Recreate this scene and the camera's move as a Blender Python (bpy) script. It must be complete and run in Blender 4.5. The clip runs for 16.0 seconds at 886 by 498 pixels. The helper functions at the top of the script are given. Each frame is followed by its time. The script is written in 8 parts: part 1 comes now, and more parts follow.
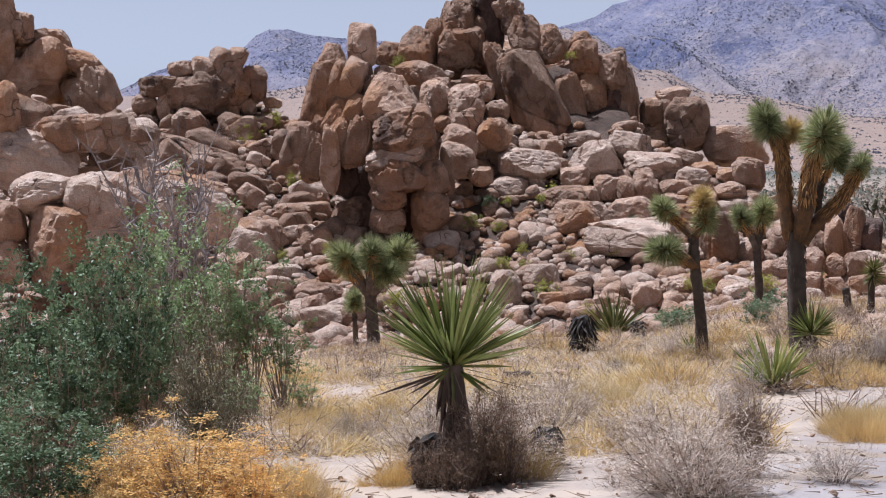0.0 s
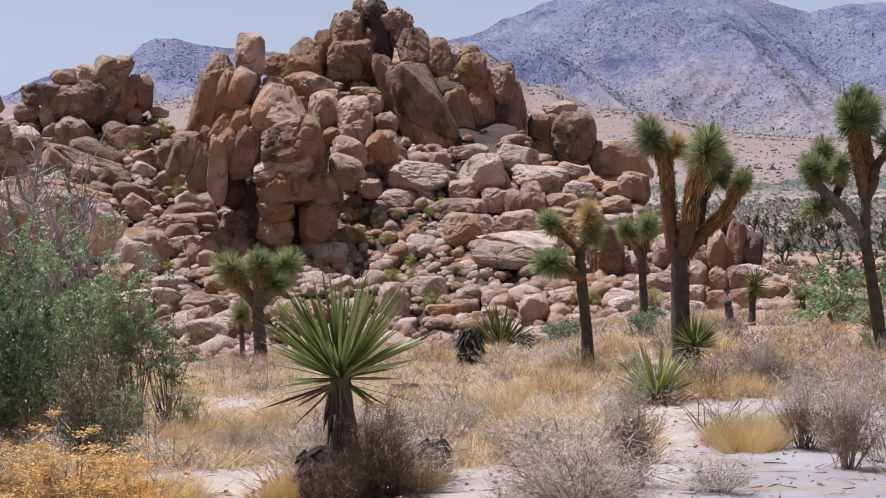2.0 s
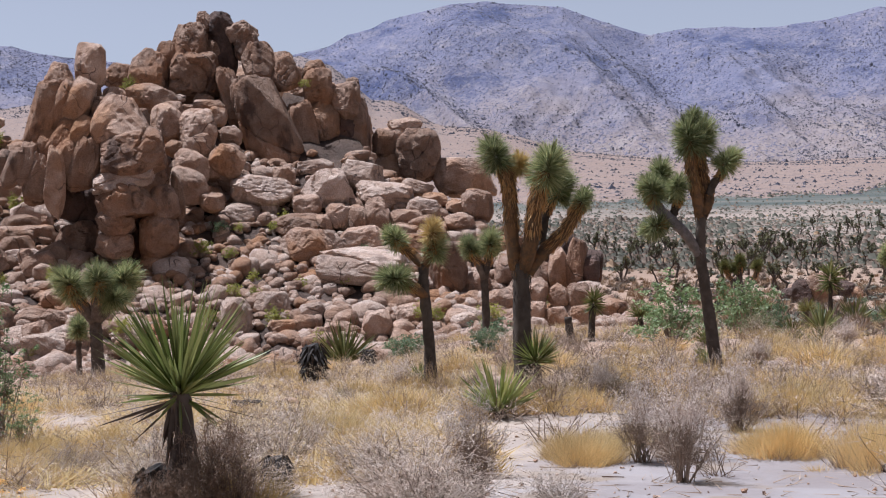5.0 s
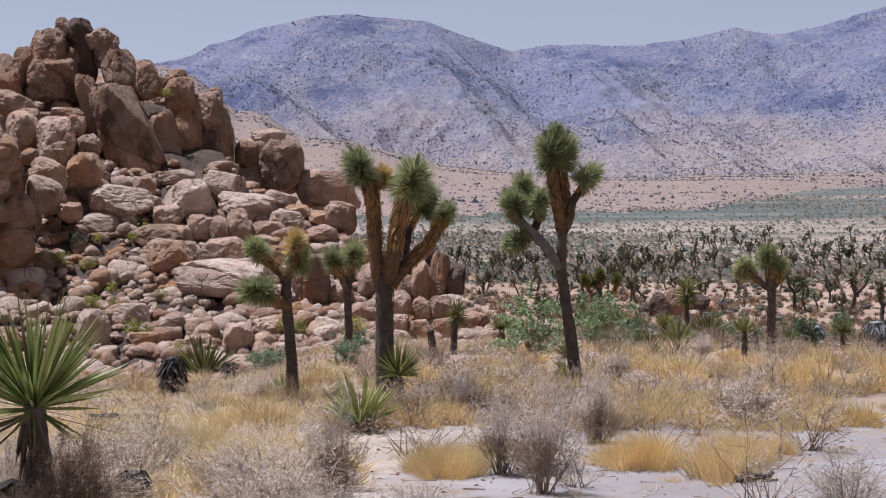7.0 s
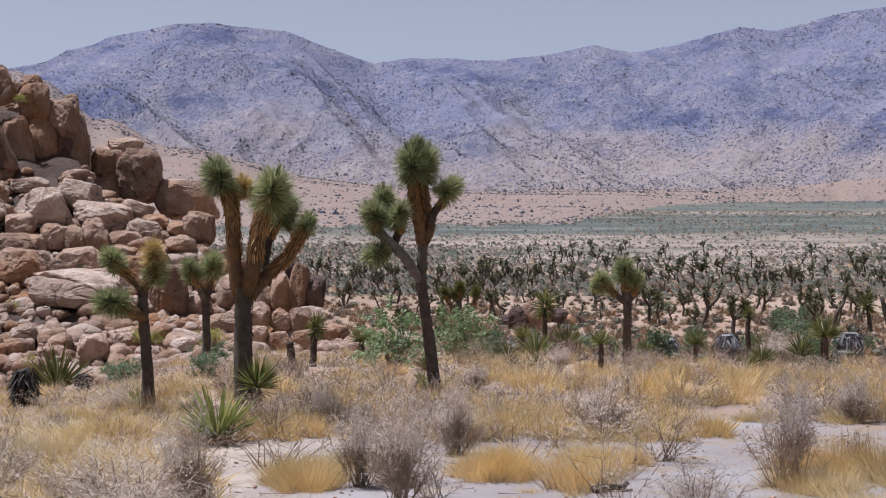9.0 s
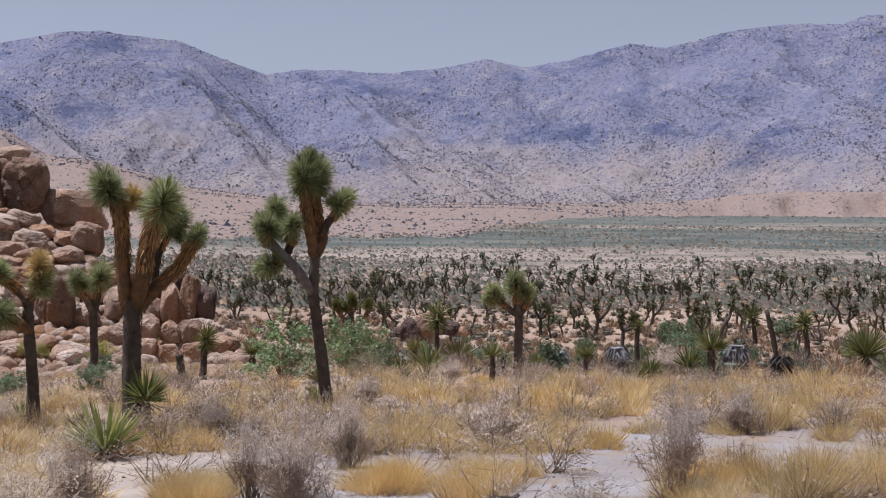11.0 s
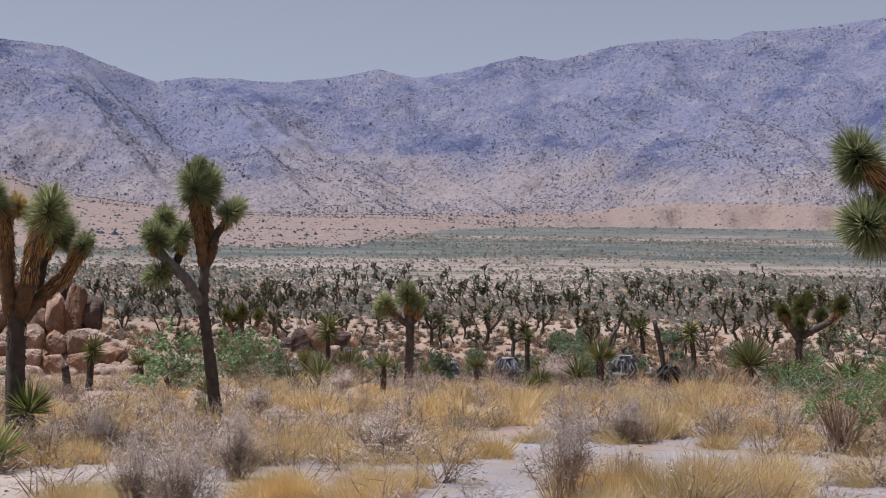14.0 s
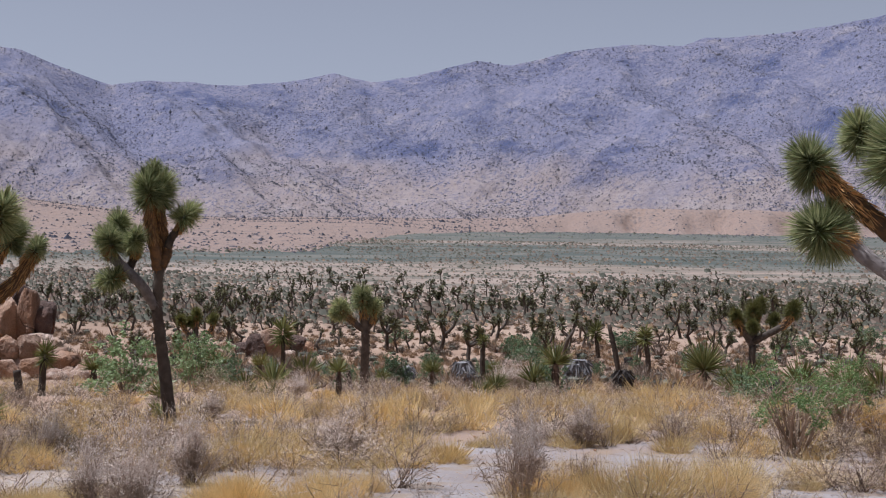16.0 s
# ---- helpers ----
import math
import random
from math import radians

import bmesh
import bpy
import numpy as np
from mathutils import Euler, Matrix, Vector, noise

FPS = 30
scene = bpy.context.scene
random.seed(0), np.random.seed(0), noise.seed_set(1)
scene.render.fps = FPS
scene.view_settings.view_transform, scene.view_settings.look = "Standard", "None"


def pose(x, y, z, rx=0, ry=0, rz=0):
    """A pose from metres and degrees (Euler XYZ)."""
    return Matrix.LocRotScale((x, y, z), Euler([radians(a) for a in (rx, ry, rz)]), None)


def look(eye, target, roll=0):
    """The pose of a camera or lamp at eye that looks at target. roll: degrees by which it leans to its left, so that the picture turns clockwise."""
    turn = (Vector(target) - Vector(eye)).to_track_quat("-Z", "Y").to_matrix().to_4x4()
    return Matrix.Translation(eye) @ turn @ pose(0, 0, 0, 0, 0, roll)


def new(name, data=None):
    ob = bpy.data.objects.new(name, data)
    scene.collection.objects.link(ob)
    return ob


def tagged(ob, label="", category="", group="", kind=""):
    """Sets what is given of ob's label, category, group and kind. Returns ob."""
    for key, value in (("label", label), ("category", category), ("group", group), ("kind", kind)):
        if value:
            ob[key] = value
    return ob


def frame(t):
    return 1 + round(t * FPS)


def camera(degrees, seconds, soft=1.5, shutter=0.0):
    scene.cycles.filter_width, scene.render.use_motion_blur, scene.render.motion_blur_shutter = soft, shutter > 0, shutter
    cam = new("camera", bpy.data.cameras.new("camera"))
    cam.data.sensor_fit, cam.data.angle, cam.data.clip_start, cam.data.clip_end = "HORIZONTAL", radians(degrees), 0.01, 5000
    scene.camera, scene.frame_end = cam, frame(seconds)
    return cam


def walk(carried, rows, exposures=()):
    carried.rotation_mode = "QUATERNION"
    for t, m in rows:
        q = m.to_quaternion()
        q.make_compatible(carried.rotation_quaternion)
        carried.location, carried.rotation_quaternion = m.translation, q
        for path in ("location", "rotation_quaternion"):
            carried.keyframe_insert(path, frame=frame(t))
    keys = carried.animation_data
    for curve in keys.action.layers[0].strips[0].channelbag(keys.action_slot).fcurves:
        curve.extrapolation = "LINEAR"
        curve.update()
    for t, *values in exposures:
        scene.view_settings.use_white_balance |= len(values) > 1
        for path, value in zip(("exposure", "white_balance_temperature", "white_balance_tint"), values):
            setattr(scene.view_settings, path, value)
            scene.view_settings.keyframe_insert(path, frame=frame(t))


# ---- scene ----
cam = camera(34.14, 16.0, soft=1.1)
EYE = 1.7
# seconds, bearing to the right, tilt up, lean of the picture: the camera pans on a tripod that stands still
ROWS = [
    (0, -0.000, -3.846, -2.600),
    (0.5, 1.205, -3.758, -2.465),
    (1, 2.368, -3.674, -2.284),
    (1.5, 3.491, -3.612, -2.169),
    (2, 4.456, -3.542, -2.060),
    (2.5, 5.334, -3.461, -1.913),
    (3, 6.261, -3.383, -1.813),
    (5.5, 12.045, -2.990, -1.079),
    (6, 13.501, -2.889, -0.895),
    (6.5, 14.839, -2.772, -0.712),
    (7, 16.117, -2.676, -0.558),
    (7.5, 17.346, -2.565, -0.399),
    (8, 18.654, -2.459, -0.214),
    (8.5, 19.851, -2.342, -0.080),
    (9, 21.659, -2.217, 0.117),
    (9.5, 22.646, -2.069, 0.226),
    (10, 23.878, -1.939, 0.346),
    (12.5, 28.070, -1.427, 0.728),
    (13, 28.863, -1.368, 0.812),
    (13.5, 29.701, -1.294, 0.920),
    (14, 30.227, -1.240, 0.864),
    (14.5, 30.732, -1.174, 0.921),
    (15, 30.947, -1.129, 0.963),
    (15.5, 31.489, -1.084, 0.992),
    (16, 31.986, -1.028, 0.992),
]
walk(cam, [(t, pose(0, 0, EYE, 0, 0, -b) @ pose(0, 0, 0, 90 + p, 0, 0) @ pose(0, 0, 0, 0, 0, r)) for t, b, p, r in ROWS],
     exposures=[(0.0, 0.59, 5430, 12), (16.0, 0.23, 5540, 12)])

# ---- light: high desert sun from the left, clear pale sky ----
SUN_BEARING, SUN_HEIGHT = -60.0, 70.0
world = bpy.data.worlds.new("sky")
scene.world = world
world.use_nodes = True
wn = world.node_tree.nodes
sky = wn.new("ShaderNodeTexSky")
sky.sky_type, sky.sun_disc = "NISHITA", False
sky.sun_elevation, sky.sun_rotation = radians(SUN_HEIGHT), radians(SUN_BEARING)
sky.air_density, sky.dust_density, sky.ozone_density, sky.altitude = 0.8, 1.8, 2.5, 1200
wn["Background"].inputs["Strength"].default_value = 0.048
haze = wn.new("ShaderNodeHueSaturation")
haze.inputs["Saturation"].default_value, haze.inputs["Value"].default_value = 0.19, 1.30
world.node_tree.links.new(sky.outputs["Color"], haze.inputs["Color"])
pale = wn.new("ShaderNodeMix")
pale.data_type, pale.blend_type = "RGBA", "MULTIPLY"
pale.inputs[0].default_value, pale.inputs[7].default_value = 1.0, (1.02, 0.99, 1.01, 1)
world.node_tree.links.new(haze.outputs["Color"], pale.inputs[6])
world.node_tree.links.new(pale.outputs[2], wn["Background"].inputs["Color"])
sun = new("sun", bpy.data.lights.new("sun", "SUN"))
sun.data.energy, sun.data.angle, sun.data.color = 4.9, radians(0.53), (1.0, 0.97, 0.93)
sb, sh = radians(SUN_BEARING), radians(SUN_HEIGHT)
sun.matrix_world = look((90 * math.sin(sb) * math.cos(sh), 90 * math.cos(sb) * math.cos(sh), 90 * math.sin(sh)), (0, 0, 0))


# ---- materials ----
def mix(nt, fac, a, b, kind="MIX"):
    m = nt.nodes.new("ShaderNodeMix")
    m.data_type, m.blend_type = "RGBA", kind
    for sock, val in ((m.inputs[0], fac), (m.inputs[6], a), (m.inputs[7], b)):
        if hasattr(val, "is_output"):
            nt.links.new(val, sock)
        else:
            sock.default_value = val if isinstance(val, (int, float)) else (*val, 1)
    return m.outputs[2]


def math_node(nt, op, a, b=0.0):
    m = nt.nodes.new("ShaderNodeMath")
    m.operation = op
    for sock, val in ((m.inputs[0], a), (m.inputs[1], b)):
        if hasattr(val, "is_output"):
            nt.links.new(val, sock)
        else:
            sock.default_value = val
    return m.outputs[0]


def remap(nt, val, lo, hi, a=0.0, b=1.0):
    m = nt.nodes.new("ShaderNodeMapRange")
    m.interpolation_type = "SMOOTHSTEP"
    nt.links.new(val, m.inputs[0])
    for i, v in enumerate((lo, hi, a, b)):
        m.inputs[1 + i].default_value = v
    return m.outputs[0]


def noise_of(nt, scale, detail=4.0, stretch=(1, 1, 1), rough=0.55):
    g = nt.nodes.new("ShaderNodeNewGeometry")
    mp = nt.nodes.new("ShaderNodeMapping")
    mp.inputs["Scale"].default_value = stretch
    nt.links.new(g.outputs["Position"], mp.inputs["Vector"])
    n = nt.nodes.new("ShaderNodeTexNoise")
    n.inputs["Scale"].default_value, n.inputs["Detail"].default_value, n.inputs["Roughness"].default_value = scale, detail, rough
    nt.links.new(mp.outputs[0], n.inputs["Vector"])
    return n.outputs["Fac"]


def start(name):
    m = bpy.data.materials.new(name)
    m.use_nodes = True
    return m, m.node_tree, m.node_tree.nodes["Principled BSDF"]


def finish(nt, bsdf, colour, rough, bump=None, strength=0.4, dist=0.02):
    nt.links.new(colour, bsdf.inputs["Base Color"])
    if hasattr(rough, "is_output"):
        nt.links.new(rough, bsdf.inputs["Roughness"])
    else:
        bsdf.inputs["Roughness"].default_value = rough
    bsdf.inputs["Specular IOR Level"].default_value = 0.25
    if bump is not None:
        b = nt.nodes.new("ShaderNodeBump")
        b.inputs["Strength"].default_value, b.inputs["Distance"].default_value = strength, dist
        nt.links.new(bump, b.inputs["Height"])
        nt.links.new(b.outputs[0], bsdf.inputs["Normal"])


def plant(name, a, b, c, scale=6.0, rough=0.6, island=0.6, thin=0.0):
    """Leaves and twigs: two tones by noise, and a tone of its own for each leaf and each plant."""
    m, nt, bsdf = start(name)
    n = noise_of(nt, scale, 3)
    col = mix(nt, remap(nt, n, 0.35, 0.65), a, b)
    g = nt.nodes.new("ShaderNodeNewGeometry")
    col = mix(nt, math_node(nt, "MULTIPLY", g.outputs["Random Per Island"], island), col, c)
    o = nt.nodes.new("ShaderNodeObjectInfo")
    col = mix(nt, 1.0, col, mix(nt, o.outputs["Random"], (0.78, 0.78, 0.78), (1.18, 1.15, 1.12)), "MULTIPLY")
    finish(nt, bsdf, col, rough)
    if thin:
        tr = nt.nodes.new("ShaderNodeBsdfTranslucent")
        nt.links.new(col, tr.inputs["Color"])
        ms = nt.nodes.new("ShaderNodeMixShader")
        ms.inputs[0].default_value = thin
        nt.links.new(bsdf.outputs[0], ms.inputs[1])
        nt.links.new(tr.outputs[0], ms.inputs[2])
        nt.links.new(ms.outputs[0], nt.nodes["Material Output"].inputs["Surface"])
    return m


def granite(name, light, tan, orange, varnish, amount, stain=0.5):
    m, nt, bsdf = start(name)
    big, mid, fine = noise_of(nt, 0.35, 3), noise_of(nt, 1.6, 5), noise_of(nt, 22, 4)
    col = mix(nt, remap(nt, mid, 0.38, 0.62), light, tan)
    col = mix(nt, remap(nt, big, 0.5 - amount, 0.78 - amount), col, orange)
    streak = noise_of(nt, 0.9, 5, (1.3, 1.3, 0.5))
    col = mix(nt, remap(nt, streak, 0.56, 0.68, 0.0, stain), col, varnish)
    col = mix(nt, 1.0, col, mix(nt, remap(nt, fine, 0.3, 0.7), (0.84, 0.82, 0.80), (1.12, 1.12, 1.12)), "MULTIPLY")
    o = nt.nodes.new("ShaderNodeObjectInfo")
    col = mix(nt, 1.0, col, mix(nt, o.outputs["Random"], (0.82, 0.80, 0.78), (1.16, 1.16, 1.16)), "MULTIPLY")
    g = nt.nodes.new("ShaderNodeNewGeometry")
    wob = nt.nodes.new("ShaderNodeTexNoise")
    wob.inputs["Scale"].default_value = 0.8
    nt.links.new(g.outputs["Position"], wob.inputs["Vector"])
    va = nt.nodes.new("ShaderNodeVectorMath")
    va.operation = "MULTIPLY_ADD"
    nt.links.new(wob.outputs["Color"], va.inputs[0])
    va.inputs[1].default_value = (1.6, 1.6, 1.6)
    nt.links.new(g.outputs["Position"], va.inputs[2])
    vor = nt.nodes.new("ShaderNodeTexVoronoi")
    vor.feature = "DISTANCE_TO_EDGE"
    vor.inputs["Scale"].default_value = 0.42
    nt.links.new(va.outputs[0], vor.inputs["Vector"])
    open_here = remap(nt, noise_of(nt, 0.55, 2), 0.50, 0.60)
    crack = math_node(nt, "SUBTRACT", 1.0, math_node(nt, "MULTIPLY", open_here, remap(nt, vor.outputs["Distance"], 0.013, 0.0, 0.0, 0.8)))
    col = mix(nt, crack, (0.101, 0.065, 0.05), col)
    rg = math_node(nt, "ADD", noise_of(nt, 5.0, 6, rough=0.65), math_node(nt, "MULTIPLY", crack, 0.5))
    finish(nt, bsdf, col, 0.9, math_node(nt, "ADD", rg, math_node(nt, "MULTIPLY", fine, 0.45)), 0.9, 0.22)
    return m


# colours tan and pale raised for sunlit rubble, orange lowered for shaded crag faces
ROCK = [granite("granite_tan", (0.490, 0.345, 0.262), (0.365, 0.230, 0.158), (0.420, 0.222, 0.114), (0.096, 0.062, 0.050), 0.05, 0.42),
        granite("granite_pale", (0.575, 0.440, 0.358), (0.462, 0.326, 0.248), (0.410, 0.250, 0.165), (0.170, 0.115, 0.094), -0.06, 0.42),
        granite("granite_orange_shade", (0.335, 0.226, 0.164), (0.252, 0.154, 0.104), (0.330, 0.170, 0.090), (0.056, 0.035, 0.030), 0.04, 0.7),
        # dark tone of varnished rock, also painted in for shaded clefts and hollows
        granite("granite_varnish_shade", (0.145, 0.094, 0.076), (0.095, 0.062, 0.050), (0.187, 0.086, 0.05), (0.036, 0.029, 0.027), 0.02)]
# soil darkened below its own tan-grey to stand for shade between stones
GAP_SHADE_SOIL = granite("gap_shade_soil", (0.140, 0.100, 0.080), (0.105, 0.073, 0.057), (0.150, 0.088, 0.055), (0.060, 0.043, 0.037), 0.0)


def sand_material():
    m, nt, bsdf = start("pale_sand")
    big, mid, fine = noise_of(nt, 0.09, 4), noise_of(nt, 0.9, 5), noise_of(nt, 30, 3)
    col = mix(nt, remap(nt, mid, 0.35, 0.65), (0.289, 0.253, 0.242), (0.224, 0.184, 0.17))
    col = mix(nt, remap(nt, noise_of(nt, 1.7, 5), 0.50, 0.62, 0.0, 0.75), col, (0.246, 0.18, 0.122))
    straw = mix(nt, remap(nt, noise_of(nt, 2.6, 5), 0.4, 0.6), (0.420, 0.325, 0.245), (0.335, 0.262, 0.208))
    # reddish soil with straw litter away from the pale track
    g = nt.nodes.new("ShaderNodeNewGeometry")
    ln = nt.nodes.new("ShaderNodeVectorMath")
    ln.operation = "LENGTH"
    nt.links.new(g.outputs["Position"], ln.inputs[0])
    far = remap(nt, math_node(nt, "ADD", ln.outputs["Value"], math_node(nt, "MULTIPLY", math_node(nt, "SUBTRACT", mid, 0.5), 14.0)), 13, 22)
    xyz = nt.nodes.new("ShaderNodeSeparateXYZ")
    nt.links.new(g.outputs["Position"], xyz.inputs[0])
    slant = math_node(nt, "SUBTRACT", xyz.outputs["Y"], math_node(nt, "MULTIPLY", xyz.outputs["X"], 2.2))
    open_bed = math_node(nt, "ADD", slant, math_node(nt, "MULTIPLY", math_node(nt, "SUBTRACT", noise_of(nt, 0.5, 4), 0.5), 9.0))
    col = mix(nt, remap(nt, open_bed, 2.0, 6.0, 0.0, 0.8), col, straw)
    soil = mix(nt, remap(nt, big, 0.35, 0.65), (0.285, 0.184, 0.124), (0.345, 0.238, 0.168))
    col = mix(nt, far, col, soil)
    # scrub cover of the far plain, in long drifts across the view
    drift = noise_of(nt, 0.022, 7, (0.45, 1, 1), 0.7)
    cover = mix(nt, remap(nt, noise_of(nt, 0.09, 5), 0.4, 0.6), (0.096, 0.092, 0.069), (0.218, 0.165, 0.124))
    plain = mix(nt, remap(nt, drift, 0.38, 0.60), (0.285, 0.218, 0.174), cover)
    reach = math_node(nt, "MULTIPLY", ln.outputs["Value"], remap(nt, noise_of(nt, 0.0025, 6, (1, 1, 1), 0.65), 0.25, 0.75, 0.6, 1.4))
    belt = math_node(nt, "MAXIMUM", remap(nt, reach, 900, 1250), math_node(nt, "MULTIPLY", remap(nt, reach, 340, 440), remap(nt, reach, 700, 600)))
    plain = mix(nt, math_node(nt, "MULTIPLY", belt, 0.9), plain, mix(nt, remap(nt, noise_of(nt, 0.03, 5), 0.38, 0.62), (0.052, 0.066, 0.058), (0.125, 0.120, 0.098)))
    col = mix(nt, remap(nt, ln.outputs["Value"], 70, 260, 0.0, 1.0), col, plain)
    speck = remap(nt, fine, 0.62, 0.72, 0.0, 0.5)
    col = mix(nt, speck, col, (0.216, 0.166, 0.13))
    finish(nt, bsdf, col, 0.95, math_node(nt, "ADD", mid, math_node(nt, "MULTIPLY", fine, 0.25)), 0.5, 0.06)
    return m


def mountain_material(name, low, high, pale, ravine, amount):
    """Dry slopes: warm talus low down, haze painted in high up, ravine patches of growth and shade."""
    m, nt, bsdf = start(name)
    g = nt.nodes.new("ShaderNodeNewGeometry")
    xyz = nt.nodes.new("ShaderNodeSeparateXYZ")
    nt.links.new(g.outputs["Position"], xyz.inputs[0])
    mid, fine = noise_of(nt, 0.014, 7, rough=0.7), noise_of(nt, 0.11, 4, rough=0.7)
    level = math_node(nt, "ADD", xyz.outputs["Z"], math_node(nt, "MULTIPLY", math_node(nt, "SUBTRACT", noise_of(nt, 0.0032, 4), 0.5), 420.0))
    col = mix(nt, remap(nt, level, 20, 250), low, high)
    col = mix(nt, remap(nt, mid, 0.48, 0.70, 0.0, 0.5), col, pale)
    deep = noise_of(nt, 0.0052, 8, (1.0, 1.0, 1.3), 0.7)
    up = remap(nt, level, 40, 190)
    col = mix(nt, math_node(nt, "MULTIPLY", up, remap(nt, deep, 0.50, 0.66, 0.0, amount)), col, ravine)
    grown = remap(nt, noise_of(nt, 0.006, 4), 0.35, 0.6, 0.35, 1.0)
    speck = math_node(nt, "MULTIPLY", grown, remap(nt, fine, 0.51, 0.59, 0.0, 0.75))
    col = mix(nt, speck, col, mix(nt, 0.15, ravine, low))
    col = mix(nt, remap(nt, noise_of(nt, 0.16, 3, rough=0.6), 0.57, 0.65, 0.0, 0.32), col, pale)
    finish(nt, bsdf, col, 1.0, math_node(nt, "ADD", mid, math_node(nt, "MULTIPLY", fine, 0.5)), 1.0, 9.0)
    return m


SAND = sand_material()
# air haze is put into the lavender rock and dusky blue ravine colours
MOUNTAIN = mountain_material("haze_tinted_mountain_rock", (0.262, 0.208, 0.190), (0.170, 0.164, 0.224), (0.330, 0.284, 0.272), (0.050, 0.064, 0.138), 0.8)
FAN_SOIL = mountain_material("pink_fan_soil", (0.262, 0.184, 0.146), (0.225, 0.170, 0.150), (0.296, 0.220, 0.180), (0.130, 0.115, 0.120), 0.12)
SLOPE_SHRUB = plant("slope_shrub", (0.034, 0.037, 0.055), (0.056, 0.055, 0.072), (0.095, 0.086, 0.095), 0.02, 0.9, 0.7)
LEAF = plant("joshua_leaf", (0.082, 0.122, 0.042), (0.185, 0.226, 0.086), (0.620, 0.590, 0.310), 5, 0.4, 0.75, 0.35)
LEAF_DARK = plant("joshua_leaf_far", (0.058, 0.062, 0.028), (0.108, 0.106, 0.050), (0.210, 0.180, 0.095), 1.0, 0.6)
TRUNK = plant("weathered_trunk", (0.078, 0.060, 0.048), (0.128, 0.101, 0.080), (0.048, 0.037, 0.030), 9, 0.9, 0.5)
SKIRT = plant("dead_joshua_leaf", (0.514, 0.258, 0.075), (0.366, 0.182, 0.067), (0.547, 0.366, 0.166), 5, 0.7, 0.6, 0.15)
BARK = plant("joshua_bark", (0.05, 0.038, 0.029), (0.09, 0.069, 0.052), (0.043, 0.033, 0.026), 14, 0.9, 0.5)
FIBRE = plant("fibrous_limb", (0.172, 0.090, 0.039), (0.086, 0.056, 0.034), (0.285, 0.156, 0.069), 16, 0.85, 0.5)
SILVER = plant("silver_bark", (0.264, 0.224, 0.207), (0.15, 0.123, 0.11), (0.334, 0.299, 0.282), 12, 0.8, 0.5)
STRAW_LEAF = plant("dried_leaf_head", (0.628, 0.435, 0.131), (0.506, 0.365, 0.141), (0.668, 0.546, 0.283), 5, 0.6, 0.6, 0.15)
TWIG_STRAW = plant("straw_twig", (0.580, 0.441, 0.294), (0.457, 0.335, 0.215), (0.712, 0.590, 0.410), 0.9, 0.8, 0.7, 0.25)
TWIG_PALE = plant("pale_seed_fuzz", (0.612, 0.506, 0.433), (0.506, 0.407, 0.338), (0.697, 0.612, 0.539), 0.9, 0.8, 0.6, 0.3)
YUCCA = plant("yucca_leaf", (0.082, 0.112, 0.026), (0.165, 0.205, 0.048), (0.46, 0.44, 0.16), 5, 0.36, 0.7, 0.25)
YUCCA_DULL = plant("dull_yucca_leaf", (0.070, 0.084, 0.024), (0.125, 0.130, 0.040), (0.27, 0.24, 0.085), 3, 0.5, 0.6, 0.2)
SUNNY_LEAF = plant("sunlit_yucca_leaf", (0.175, 0.160, 0.040), (0.260, 0.215, 0.060), (0.330, 0.270, 0.100), 4, 0.5, 0.6, 0.2)
ASH = plant("ashen_dead_leaf", (0.120, 0.115, 0.118), (0.250, 0.238, 0.240), (0.085, 0.078, 0.078), 7, 0.85, 0.6)
SHAG = plant("dead_yucca_leaf", (0.065, 0.043, 0.036), (0.115, 0.083, 0.065), (0.173, 0.13, 0.101), 9, 0.8)
GRASS = plant("straw_grass", (0.671, 0.470, 0.179), (0.738, 0.592, 0.324), (0.503, 0.319, 0.123), 0.7, 0.6, 0.6, 0.4)
TWIG = plant("grey_twig", (0.579, 0.467, 0.384), (0.431, 0.329, 0.263), (0.739, 0.634, 0.526), 0.9, 0.8, 0.7, 0.2)
TWIG_BROWN = plant("brown_twig", (0.205, 0.137, 0.094), (0.300, 0.205, 0.146), (0.432, 0.338, 0.252), 2, 0.8)
TWIG_DARK = plant("dark_stem", (0.103, 0.068, 0.047), (0.166, 0.116, 0.084), (0.238, 0.174, 0.131), 4, 0.85)
TWIG_WHITE = plant("bleached_branch", (0.347, 0.303, 0.289), (0.275, 0.231, 0.216), (0.202, 0.151, 0.144), 4, 0.8)
BUSH_LEAF = plant("bush_leaf", (0.040, 0.068, 0.034), (0.118, 0.172, 0.080), (0.30, 0.37, 0.20), 1.6, 0.45, 0.5, 0.3)
OLIVE_LEAF = plant("olive_leaf", (0.141, 0.124, 0.071), (0.216, 0.183, 0.108), (0.390, 0.336, 0.216), 4, 0.6, 0.7)
RUST_LEAF = plant("rusty_dry_leaf", (0.120, 0.072, 0.048), (0.190, 0.118, 0.078), (0.34, 0.24, 0.17), 4, 0.7, 0.7, 0.15)
FEATHER_LEAF = plant("feathery_leaf", (0.080, 0.135, 0.040), (0.150, 0.225, 0.072), (0.30, 0.38, 0.15), 1.6, 0.5, 0.55, 0.35)
SAGE_LEAF = plant("sage_leaf", (0.105, 0.160, 0.066), (0.215, 0.290, 0.122), (0.42, 0.48, 0.25), 1.6, 0.5, 0.55, 0.35)
GOLD_LEAF = plant("golden_flower_head", (0.64, 0.39, 0.115), (0.70, 0.48, 0.18), (0.48, 0.26, 0.08), 3, 0.6, 0.6, 0.35)
